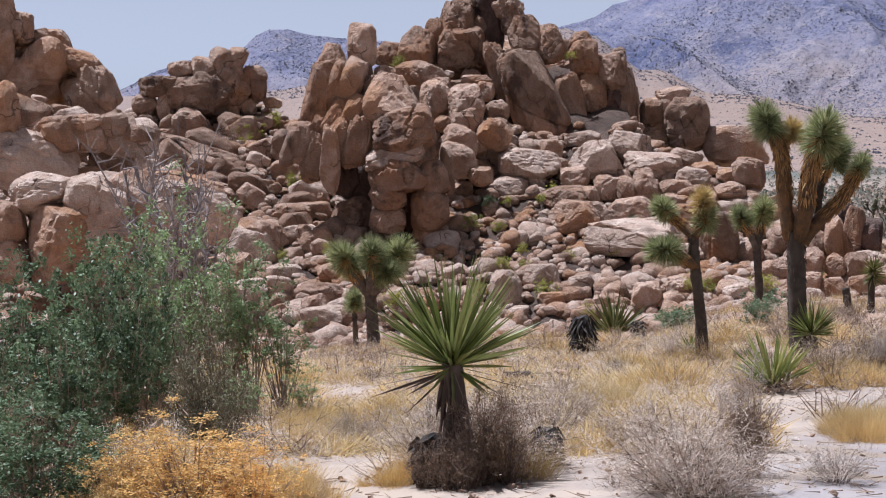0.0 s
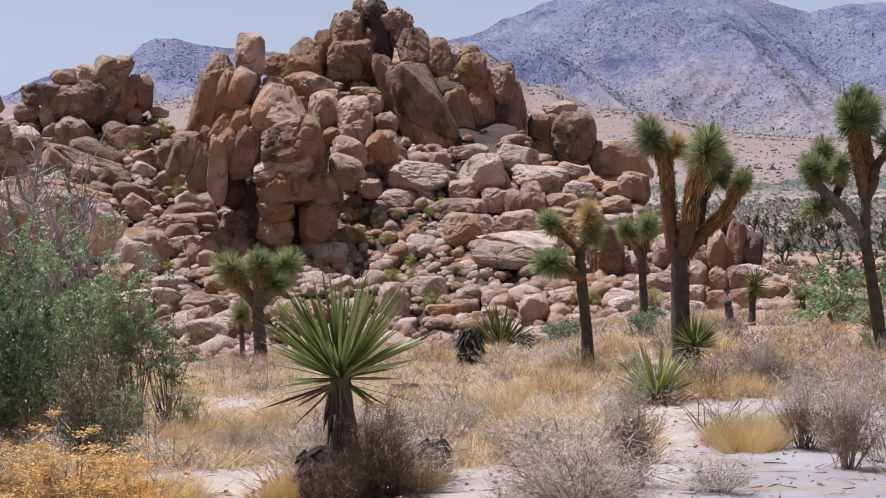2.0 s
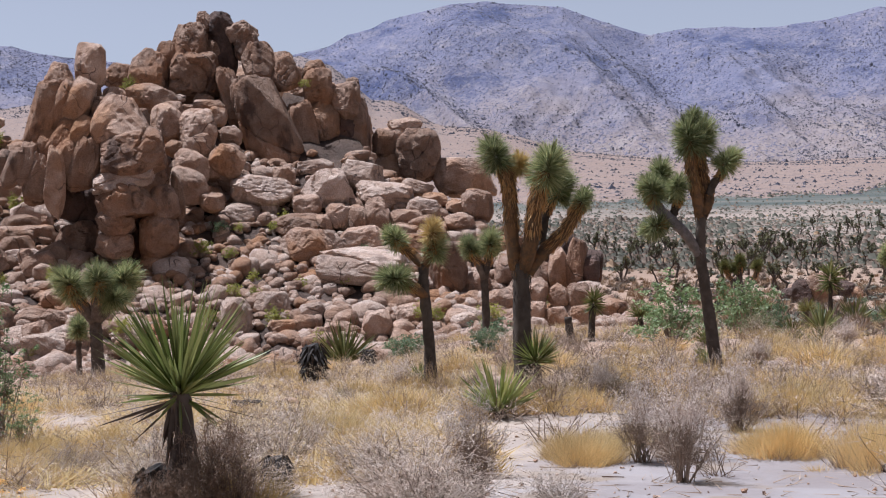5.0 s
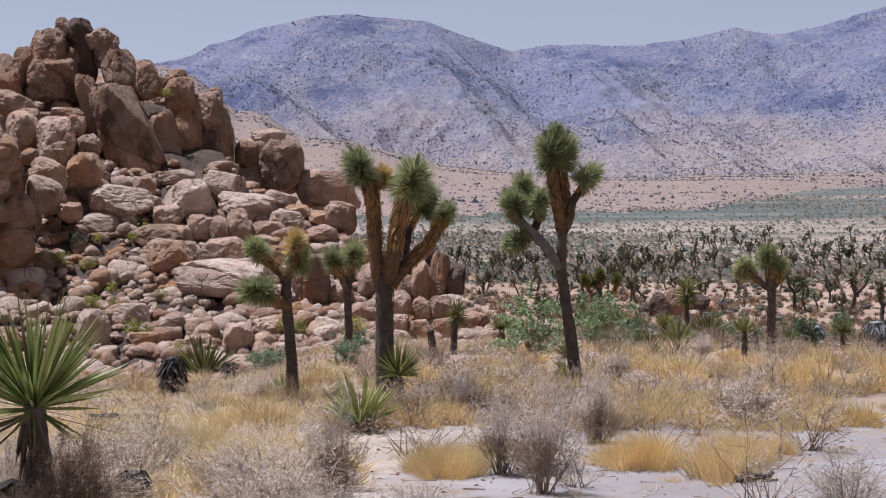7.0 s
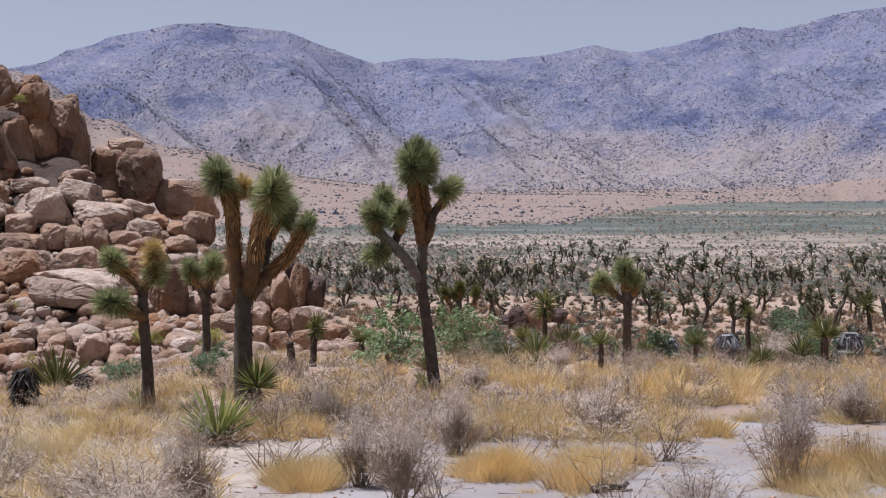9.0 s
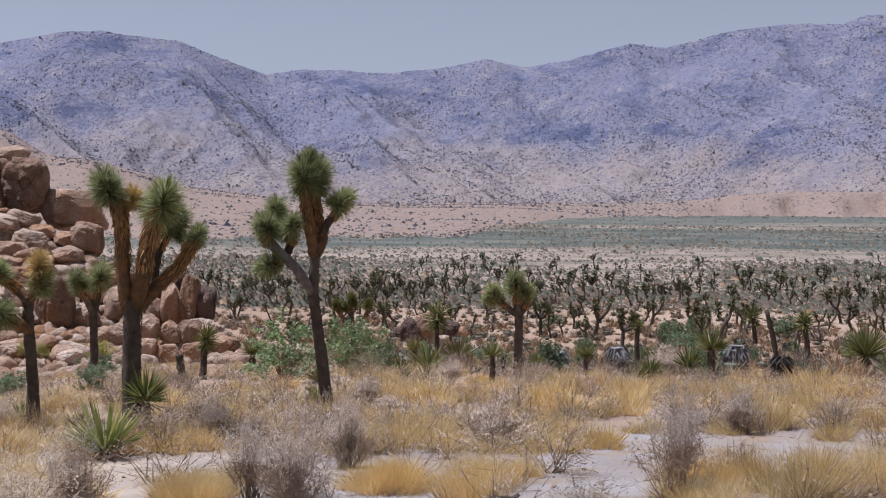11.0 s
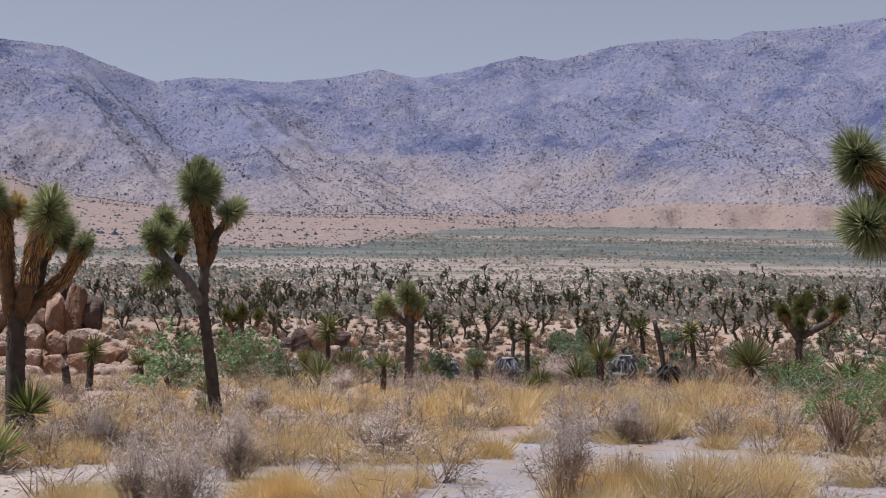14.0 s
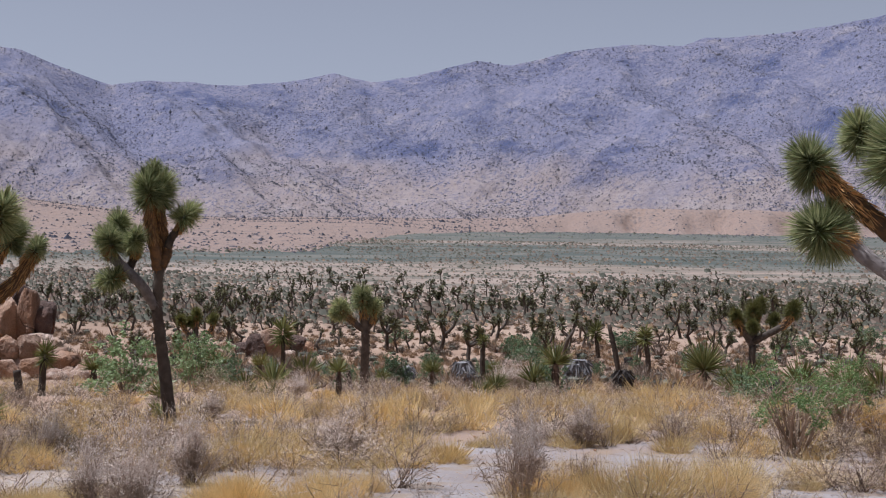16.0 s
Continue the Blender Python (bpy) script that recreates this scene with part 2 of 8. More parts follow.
LIME_LEAF = plant("lime_shrub_leaf", (0.235, 0.255, 0.040), (0.330, 0.320, 0.066), (0.42, 0.39, 0.11), 3, 0.6, 0.6, 0.4)
CHAR = plant("charred_wood", (0.022, 0.018, 0.016), (0.054, 0.043, 0.036), (0.122, 0.105, 0.094), 11, 0.85, 0.35)
SCRUB = [plant("dark_scrub", (0.088, 0.092, 0.068), (0.125, 0.122, 0.092), (0.175, 0.155, 0.12), 0.9, 0.9, 0.7),
         plant("grey_scrub", (0.212, 0.150, 0.116), (0.262, 0.188, 0.142), (0.130, 0.112, 0.084), 0.9, 0.9, 0.7),
         plant("straw_scrub", (0.30, 0.200, 0.125), (0.25, 0.170, 0.110), (0.36, 0.25, 0.15), 0.9, 0.9, 0.7)]

# ---- mesh tools ----
rng = np.random.default_rng(11)


class Mesh:
    """Collects vertices and triangles."""

    def __init__(self):
        self.v, self.t, self.n = [], [], 0

    def add(self, v, t):
        v, t = np.asarray(v, float).reshape(-1, 3), np.asarray(t, int).reshape(-1, 3)
        self.v.append(v)
        self.t.append(t + self.n)
        self.n += len(v)
        return self

    def arrays(self):
        return np.concatenate(self.v), np.concatenate(self.t)

    def data(self, name, material, smooth=False):
        return mesh_data(name, *self.arrays(), material, smooth)


def mesh_data(name, v, t, material, smooth=False):
    me = bpy.data.meshes.new(name)
    me.vertices.add(len(v))
    me.vertices.foreach_set("co", np.asarray(v, np.float32).ravel())
    me.loops.add(len(t) * 3)
    me.loops.foreach_set("vertex_index", np.asarray(t, np.int32).ravel())
    me.polygons.add(len(t))
    me.polygons.foreach_set("loop_start", np.arange(0, len(t) * 3, 3, dtype=np.int32))
    me.polygons.foreach_set("use_smooth", np.full(len(t), smooth))
    me.update(calc_edges=True)
    me.materials.append(material)
    return me


def part(name, data, parent, label="", kind=""):
    ob = new(name, data)
    ob.parent = parent
    return tagged(ob, label, kind=kind) if label or kind else ob


def unit(a):
    return a / np.maximum(np.linalg.norm(a, axis=-1, keepdims=True), 1e-9)


def blades(mesh, base, way, length, width, droop=0.0):
    """Stiff leaves: each a tapering blade with a bend."""
    n = len(base)
    length, width = np.broadcast_to(length, n)[:, None], np.broadcast_to(width, n)[:, None]
    side = unit(np.cross(way, rng.normal(size=(n, 3)))) * width / 2
    down = np.array([0, 0, -1.0]) * droop
    middle = base + way * length * 0.5 + down * length * 0.22
    tip = base + way * length + down * length * 0.8
    v = np.stack([base - side * 0.8, base + side * 0.8, middle + side, middle - side, tip], 1)
    t = np.array([[0, 1, 2], [0, 2, 3], [3, 2, 4]])
    mesh.add(v, (np.arange(n)[:, None, None] * 5 + t))


def twigs(mesh, base, tip, r):
    """Thin tapering three-sided twigs."""
    n = len(base)
    way = unit(tip - base)
    a = unit(np.cross(way, rng.normal(size=(n, 3))))
    b = np.cross(way, a)
    r = np.broadcast_to(r, n)[:, None]
    v = np.stack([base + a * r, base + (-0.5 * a + 0.87 * b) * r, base + (-0.5 * a - 0.87 * b) * r, tip], 1)
    mesh.add(v, np.arange(n)[:, None, None] * 4 + np.array([[0, 1, 3], [1, 2, 3], [2, 0, 3]]))


def leaves(mesh, at, size, flat=0.45, squash=1.0):
    """Small leaves as folded quads; squash shortens them upward where the plant is stretched later."""
    n = len(at)
    a = unit(rng.normal(size=(n, 3))) * np.broadcast_to(size, n)[:, None]
    b = unit(np.cross(a, rng.normal(size=(n, 3)))) * np.broadcast_to(size, n)[:, None] * flat
    a, b = a * (1, 1, squash), b * (1, 1, squash)
    v = np.stack([at - a, at + b, at + a, at - b], 1)
    mesh.add(v, np.arange(n)[:, None, None] * 4 + np.array([[0, 1, 2], [0, 2, 3]]))


def curve_through(points, steps=5):
    p = np.asarray(points, float)
    if len(p) < 3:
        return np.linspace(p[0], p[-1], steps + 1)
    q = np.vstack([2 * p[0] - p[1], p, 2 * p[-1] - p[-2]])
    res = []
    for i in range(1, len(q) - 2):
        for u in np.linspace(0, 1, steps, endpoint=False):
            a, b, c, d = q[i - 1:i + 3]
            res.append(0.5 * (2 * b + (c - a) * u + (2 * a - 5 * b + 4 * c - d) * u * u + (3 * b - a - 3 * c + d) * u ** 3))
    return np.array(res + [p[-1]])


def tube(mesh, points, r0, r1, sides=10, rough=0.12, flare=0.0, steps=5):
    """A tapering round limb through the points."""
    c = curve_through(points, steps)
    way = unit(np.gradient(c, axis=0))
    ref = np.array([0.3, 1.0, 0.1])
    a = unit(np.cross(way, ref))
    b = np.cross(way, a)
    k, n = len(c), sides
    ang = np.linspace(0, 2 * np.pi, n, endpoint=False)
    u = np.linspace(0, 1, k)
    r = (r0 + (r1 - r0) * u + flare * r0 * np.exp(-u * 9))[:, None] * (1 + rough * rng.normal(size=(k, n)))
    v = c[:, None] + r[..., None] * (np.cos(ang)[None, :, None] * a[:, None] + np.sin(ang)[None, :, None] * b[:, None])
    t = []
    for i in range(k - 1):
        for j in range(n):
            p, q = i * n + j, i * n + (j + 1) % n
            t += [(p, q, q + n), (p, q + n, p + n)]
    v = np.vstack([v.reshape(-1, 3), c[0], c[-1]])
    for j in range(n):
        t += [(k * n, (j + 1) % n, j), (k * n + 1, (k - 1) * n + j, (k - 1) * n + (j + 1) % n)]
    mesh.add(v, t)


def sphere_dirs(n, axis, low=-0.4):
    """Directions about an axis, from its tip down to the given height."""
    axis = unit(np.asarray(axis, float))
    z = rng.uniform(low, 1, n)
    ph = rng.uniform(0, 2 * np.pi, n)
    s = np.sqrt(np.maximum(0, 1 - z * z))
    a = unit(np.cross(axis, (0.31, 0.9, 0.2)))
    b = np.cross(axis, a)
    return s[:, None] * (np.cos(ph)[:, None] * a + np.sin(ph)[:, None] * b) + z[:, None] * axis


_balls = {}


def ball(sub):
    if sub not in _balls:
        bm = bmesh.new()
        bmesh.ops.create_icosphere(bm, subdivisions=sub, radius=1)
        bm.verts.ensure_lookup_table()
        _balls[sub] = (np.array([v.co[:] for v in bm.verts]), np.array([[v.index for v in f.verts] for f in bm.faces]))
        bm.free()
    return _balls[sub]


def waves(p, freq, r, n=10):
    w = r.normal(size=(n, 3)) * freq
    return np.sin(p @ w.T + r.uniform(0, 6.3, n)).sum(1) / math.sqrt(n)


def stone(seed, sub, grooves=0, sharp=9):
    """A jointed granite block, rounded by weather, within -1..1."""
    r = np.random.default_rng(seed)
    p, t = ball(sub)
    planes = np.vstack([np.eye(3), -np.eye(3), r.normal(size=(9, 3))])
    planes[:6] += r.normal(size=(6, 3)) * 0.26
    planes = unit(planes)
    d = np.concatenate([r.uniform(0.74, 1.0, 6), r.uniform(0.82, 1.08, 9)])
    hit = np.maximum(0, p @ planes.T) / d
    rad = (hit ** sharp).sum(1) ** (-1 / sharp)
    rad *= 1 + 0.05 * waves(p, 2.2, r) + 0.022 * waves(p, 6, r) + 0.012 * waves(p, 14, r)
    for _ in range(grooves):
        nrm, off = unit(r.normal(size=3) * (1, 1, 0.35)), r.uniform(-0.35, 0.35)
        dist = (p * rad[:, None]) @ nrm - off + 0.05 * waves(p, 2, r)
        rad *= 1 - 0.17 * np.exp(-(dist / 0.045) ** 2) - 0.035 * (dist > 0) * r.uniform(-1, 1)
    v = p * rad[:, None]
    lo, hi = v.min(0), v.max(0)
    return (v - (lo + hi) / 2) / ((hi - lo) / 2), t


# ---- ground: one sheet from the tripod's feet to the horizon ----
NEAR_D = [0, 7, 9, 12, 15, 20, 30, 42, 60, 110, 166, 300, 1000, 3000, 6000]
NEAR_Z = [1.7, 1.72, 1.95, 2.25, 2.5, 2.95, 4.2, 5.65, 7.7, 8.8, 9.8, 11, 12, 13, 13]
OPEN_D = [0, 7, 9, 12, 15, 18.5, 25, 37, 70, 110, 166, 300, 1000, 3000, 6000]
OPEN_Z = [1.7, 1.72, 1.95, 2.2, 2.4, 2.5, 3.05, 4.3, 7.2, 8.8, 9.8, 11, 12, 13, 13]
HILL_SKY = [(-17.86, 0.0692), (-15.47, 0.0513), (-12.58, 0.0363), (-9.34, 0.0379), (-7.14, 0.0421), (-5.65, 0.0256), (-2.97, 0.0294), (-1.10, 0.0609), (0.76, 0.0884), (2.33, 0.0941), (4.29, 0.0769), (6.45, 0.0546), (7.40, 0.0326), (8.32, 0.0029), (10.47, -0.0142), (12.37, -0.0386), (13.31, -0.0444), (15.76, -0.0647), (16.86, -0.0905), (17.96, -0.1123), (19.05, -0.1320)]
RIDGE = [(-13.62, 0.0408), (-11.77, 0.0547), (-11.00, 0.0619), (-9.68, 0.0695), (-8.58, 0.0719), (-7.47, 0.0769), (-6.90, 0.0854), (-6.45, 0.0889), (-5.68, 0.0885), (-4.92, 0.0841), (-3.93, 0.0804), (-2.83, 0.0788), (-1.72, 0.0772), (-1.52, 0.0690), (0.73, 0.0769), (2.94, 0.0712), (4.86, 0.0822), (6.30, 0.0874), (7.08, 0.0952), (8.11, 0.0992), (8.65, 0.1039), (9.23, 0.1063), (11.24, 0.1147), (12.58, 0.1158), (13.92, 0.1130), (15.58, 0.1111), (17.01, 0.1020), (18.99, 0.0902), (20.53, 0.0936), (22.48, 0.0920), (23.98, 0.0929), (25.68, 0.0963), (27.56, 0.1023), (29.00, 0.0966), (29.01, 0.0964), (30.80, 0.1010), (33.23, 0.1125), (34.56, 0.1102), (36.10, 0.1163), (38.92, 0.1248), (41.27, 0.1227), (42.11, 0.1296), (43.57, 0.1298), (47.05, 0.1358), (48.86, 0.1434)]
FAN = [(-8.22, 0.0467), (-6.02, 0.0471), (5.19, 0.0808), (6.49, 0.0734), (7.98, 0.0494), (8.94, 0.0487), (10.56, 0.0317), (12.49, 0.0282), (15.83, 0.0115), (19.14, 0.0050), (22.00, 0.0015), (24.26, 0.0010), (28.70, 0.0030), (35.21, 0.0043), (39.46, 0.0122), (43.38, 0.0123), (48.86, 0.0088)]


def ground_z(x, y):
    d, b = np.hypot(x, y), np.degrees(np.arctan2(x, y))
    s = np.clip((b - 4) / 12, 0, 1)
    s = s * s * (3 - 2 * s)
    z = EYE - (np.interp(d, NEAR_D, NEAR_Z) * (1 - s) + np.interp(d, OPEN_D, OPEN_Z) * s)
    return z + 0.025 * np.sin(x * 1.3 + 0.7 * y) * np.sin(y * 1.1 - 0.4 * x) * np.minimum(d / 8, 1)


def place(b, d):
    return d * np.sin(np.radians(b)), d * np.cos(np.radians(b))


def sheet(name, bearings, dists, zfun, material):
    bb, dd = np.meshgrid(bearings, dists)
    x, y = place(bb, dd)
    v = np.stack([x, y, zfun(bb, dd, x, y)], -1).reshape(-1, 3)
    n, k = len(bearings), len(dists)
    i = (np.arange(k - 1)[:, None] * n + np.arange(n - 1)).ravel()
    t = np.concatenate([np.stack([i, i + 1, i + n + 1], 1), np.stack([i, i + n + 1, i + n], 1)])
    return new(name, mesh_data(name, v, t, material, True))


bear = np.concatenate([np.arange(-180, -30, 5.0), np.arange(-30, 62, 0.5), np.arange(62, 178, 5.0), [180.0]])
dist = np.concatenate([[0.0, 1, 2, 3, 4, 5], np.arange(5.5, 30, 0.35), np.geomspace(30, 4800, 90)])
tagged(sheet("ground", bear, dist, lambda b, d, x, y: ground_z(x, y), SAND), "pale sandy desert ground with straw litter and reddish soil", "ground", kind="structure")


def hill_crest(b):
    sky_s = np.interp(b, [p[0] for p in HILL_SKY], [p[1] for p in HILL_SKY])
    return sky_s, 50 + (sky_s + 0.128) / 0.0072


def hill_z(b, d):
    """The slope of rubble under the boulders."""
    sky_s, crest = hill_crest(b)
    up = EYE + d * (-0.128 + (d - 50) * 0.0072)
    top = EYE + crest * sky_s - (d - crest) * 0.6
    z = np.where(d < crest, up, top) + 0.25 * np.sin(d * 1.7 + b * 1.9) * np.sin(b * 2.3 - d)
    return z - 0.25


tagged(sheet("hillside", np.arange(-40, 24, 0.25), np.arange(46, 112, 0.5), lambda b, d, x, y: np.maximum(hill_z(b, d), ground_z(x, y) - 0.6), GAP_SHADE_SOIL),
       "steep rubble slope under boulders, darkened for shade between stones", "hillside", kind="structure")


def spurs(x, y, b, d):
    """Ridges that run down from the crest and lean to the right, with side gullies."""
    across, down = 3900.0 * math.radians(b), 4000.0 - d
    lean = across - 0.55 * down
    wob = noise.noise(Vector((across * 0.0012, down * 0.0012, 3.0))) * 170
    a = noise.ridged_multi_fractal(Vector(((lean + wob) * 0.0021, down * 0.0006, 1.7)), 0.9, 2.2, 4, 1.0, 2.0) - 1.1
    c = noise.ridged_multi_fractal(Vector(((across + 0.5 * down + wob) * 0.0058, down * 0.0021, 8.3)), 0.9, 2.1, 3, 1.0, 2.0) - 1.1
    return a + 0.22 * c + 0.07 * noise.fractal(Vector((x, y, 0)) * 0.014, 0.8, 2.0, 4)


def mountain_z(b, d, x, y):
    ridge = np.interp(b, [p[0] for p in RIDGE], [p[1] for p in RIDGE])
    foot = np.interp(b, [p[0] for p in FAN], [p[1] for p in FAN]) - 0.035
    u = (d - 2850) / 1150
    s = np.where(u < 1, foot + (ridge - foot) * np.clip(u, 0, 1) ** 0.9, ridge - (u - 1) * 0.1)
    rough = np.array([spurs(*q) for q in zip(x.ravel(), y.ravel(), b.ravel(), d.ravel())]).reshape(b.shape)
    amp = np.interp(u, [0, 0.12, 0.35, 0.7, 0.93, 1.0, 1.2], [6, 36, 64, 60, 30, 8, 8])
    return EYE + d * s + rough * amp


MB = np.arange(-24, 60, 0.10)
MD = np.concatenate([np.linspace(2850, 4000, 118), [4060, 4150, 4300]])
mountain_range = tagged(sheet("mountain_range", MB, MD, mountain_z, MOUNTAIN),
                        "distant desert mountains with lavender haze in their colour, dotted with shrubs", "mountain", kind="structure")


def fan_z(b, d, x, y):
    top = np.interp(b, [p[0] for p in FAN], [p[1] for p in FAN])
    first = np.interp(b, [8, 16, 23, 27, 29, 32, 38], [480, 480, 490, 540, 950, 1900, 2780]) * (1 + 0.05 * np.sin(b * 2.1) + 0.03 * np.sin(b * 5.3))
    u = np.clip((1 - first / d) / (1 - first / 3000), 0, 1)
    low = (ground_z(*place(b, first)) - EYE) / first
    rise = EYE + d * (low + (top - low) * u) + 2.5 * u * np.sin(x * 0.011) * np.sin(y * 0.013 + x * 0.004)
    return np.where(d < first, ground_z(x, y) - 1.0, rise - 0.2)


tagged(sheet("alluvial_fan", np.arange(-24, 60, 0.4), np.geomspace(440, 3080, 150), fan_z, FAN_SOIL), "smooth pinkish fan of soil below the mountains", "slope", kind="structure")


def slope_shrubs():
    """Dark shrubs and outcrops dotted over the mountain and its fan."""
    hill_v = np.empty(len(mountain_range.data.vertices) * 3, np.float32)
    mountain_range.data.vertices.foreach_get("co", hill_v)
    hz = hill_v.reshape(len(MD), len(MB), 3)[:, :, 2]
    m = Mesh()
    cone = np.array([(1, 0, 0), (-0.5, 0.87, 0), (-0.5, -0.87, 0), (0, 0, 1.0)])
    faces = np.array([(0, 1, 3), (1, 2, 3), (2, 0, 3)])
    n = 200000
    i, j = rng.integers(6, 117, n), rng.integers(0, len(MB) - 1, n)
    fi, fj = rng.random(n), rng.random(n)
    z = (hz[i, j] * (1 - fi) + hz[i + 1, j] * fi) * (1 - fj) + (hz[i, j + 1] * (1 - fi) + hz[i + 1, j + 1] * fi) * fj
    d = MD[i] + fi * (MD[i + 1] - MD[i])
    x, y = place(MB[j] + fj * 0.10, d)
    keep = np.sin(x * 0.011 + 2 * np.sin(y * 0.006)) + np.sin(y * 0.017 + x * 0.004) + rng.normal(size=n) * 1.1 > -0.6
    b2, u = rng.uniform(-10, 56, 16000), rng.random(16000)
    x2, y2 = place(b2, np.where(np.arange(16000) % 3 > 0, 1900 + 1150 * u, 1 / (1 / 3050 + (1 / 500 - 1 / 3050) * u)))
    b2, d2 = np.degrees(np.arctan2(x2, y2)), np.hypot(x2, y2)
    x, y, z = np.concatenate([x[keep], x2]), np.concatenate([y[keep], y2]), np.concatenate([z[keep], fan_z(b2, d2, x2, y2)])
    size = (rng.gamma(2.2, 0.45, len(x)) + 0.8) * np.interp(np.hypot(x, y), [500, 1200, 2600], [0.4, 0.65, 1.0])
    form = cone[None] * (1, 1, 0.75) * (1 + 0.3 * rng.normal(size=(len(x), 4, 1))) * size[:, None, None] * (1, 1, 0.95)
    m.add(form + np.stack([x, y, z], 1)[:, None], np.arange(len(x))[:, None, None] * 4 + faces)
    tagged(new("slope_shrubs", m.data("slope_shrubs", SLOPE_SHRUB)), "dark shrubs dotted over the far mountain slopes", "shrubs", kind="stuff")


slope_shrubs()

# ---- boulders ----
count = [0]


def joint_cells(r, n, aspect=1.0):
    """The convex outline of a rock mass, cut along joints into n blocks, as planes about each block's middle (in -1..1)."""
    outer = np.vstack([np.eye(3), -np.eye(3), r.normal(size=(12, 3))])
    outer[:6] += r.normal(size=(6, 3)) * 0.17
    outer[6:] *= aspect
    outer = unit(outer)
    reach = np.concatenate([r.uniform(0.84, 1.0, 6), r.uniform(0.90, 1.2, 12)])
    seeds = [np.zeros(3)] if n == 1 else [r.uniform(-0.62, 0.62, 3)]
    while len(seeds) < n:
        best = max((r.uniform(-0.66, 0.66, 3) for _ in range(8)), key=lambda q: min(np.linalg.norm(q - o) for o in seeds))
        seeds.append(best)
    for i, o in enumerate(seeds):
        nrm, dist_ = list(outer), list(reach - outer @ o)
        for j, q in enumerate(seeds):
            if i != j:
                way = q - o
                size = np.linalg.norm(way)
                nrm.append(way / size)
                dist_.append(size / 2 * 1.01)
        yield o, np.array(nrm), np.maximum(np.array(dist_), 0.06)


def boulder(x, y, z, w, d, h, turn=0, tilt=0, tone=0, taper=0.0, cells=0):
    """A rock of one block, or of several along its joints; taper narrows its top."""
    size = max(w, h)
    if size > 0.9:
        placed.append((math.atan2(x, y), (z - EYE) / math.hypot(x, y), math.hypot(x, y), math.sqrt(w * h)))
    count[0] += 1
    r = np.random.default_rng(300 + count[0])
    n = max(cells, 1 + (size > 3.0) + (size > 4.3)) if cells else 1 + (size > 3.3) + (size > 4.2)
    bite = r.uniform(60, 130)
    if cells:
        w, d, h, bite = w * 1.10, d * 1.1, h * 1.12, r.uniform(80, 180)
    deep = 0.05 if h > 1.5 * w else 0.11 if cells else 0.08
    first = None
    for o, nrm, dist_ in joint_cells(r, n, np.array((w, d, h)) / size):
        p, t = ball(5 if size / n ** 0.4 > 2.0 else 4)
        hit = np.maximum(0, p @ nrm.T) / dist_
        rad = (hit ** bite).sum(1) ** (-1 / bite)
        far_out = np.linalg.norm(o + p * rad[:, None], axis=1)
        rad = rad * np.where(far_out > 1.2, 1.2 / far_out, 1.0)
        cut = unit(r.normal(size=(16, 3)))
        rim = ((p * rad[:, None]) @ cut.T).max(0) * r.uniform(0.93 if cells else 0.80, 1.05 if cells else 0.98, 16)
        rad = np.minimum(rad, 1 / np.maximum((np.maximum(p @ cut.T, 1e-6) / rim).max(1), 1e-6))
        rad *= 1 + 0.022 * waves(p, 2.5, r) + 0.018 * waves(p, 6, r) + 0.014 * waves(p, 15, r)
        rad *= 1 - deep * np.exp(-(waves(p, 2.6, r) / 0.07) ** 2) - 0.55 * deep * np.exp(-(waves(p, 5.5, r) / 0.09) ** 2)
        v = o + p * rad[:, None]
        v[:, :2] *= np.clip(1 - taper * v[:, 2:], 0.12, 2.0)
        v = (v - o) * (w / 2, d / 2, h / 2)
        shift = np.array((o[0] * w / 2, o[1] * d / 2, o[2] * h / 2))
        if first is not None:
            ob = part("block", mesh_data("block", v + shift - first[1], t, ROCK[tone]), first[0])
            continue
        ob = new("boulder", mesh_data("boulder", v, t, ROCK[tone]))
        first = (ob, shift)
        ob.matrix_world = pose(x, y, z, 0, 0, turn) @ pose(0, 0, 0, 0, tilt, 0) @ Matrix.Translation(shift)
        words = ("tan weathered granite boulder", "pale granite boulder", "orange-stained granite boulder in a shaded tone", "dark granite boulder in a varnish and shade tone")[tone]
        shape = "tall upright" if h > 1.35 * w else ("flat slab-like" if w > 1.7 * h else "blocky jointed")
        tagged(ob, shape + " " + words + " on the hill", "boulder", "boulders of the hill")


def covers(x, y, z, size):
    """Would a loose stone here lie before the face of a placed boulder?"""
    d = math.hypot(x, y)
    b, e = math.atan2(x, y), (z - EYE) / d
    return any(e > q[1] - 0.22 * q[3] / q[2] and d < q[2] + 0.3 * q[3] and d > q[2] - 9 and math.hypot(b - q[0], (e - q[1]) * 1.15) * q[2] < 0.46 * q[3] + 0.25 * size for q in placed)


placed = []
wedged = [Mesh(), Mesh(), Mesh()]


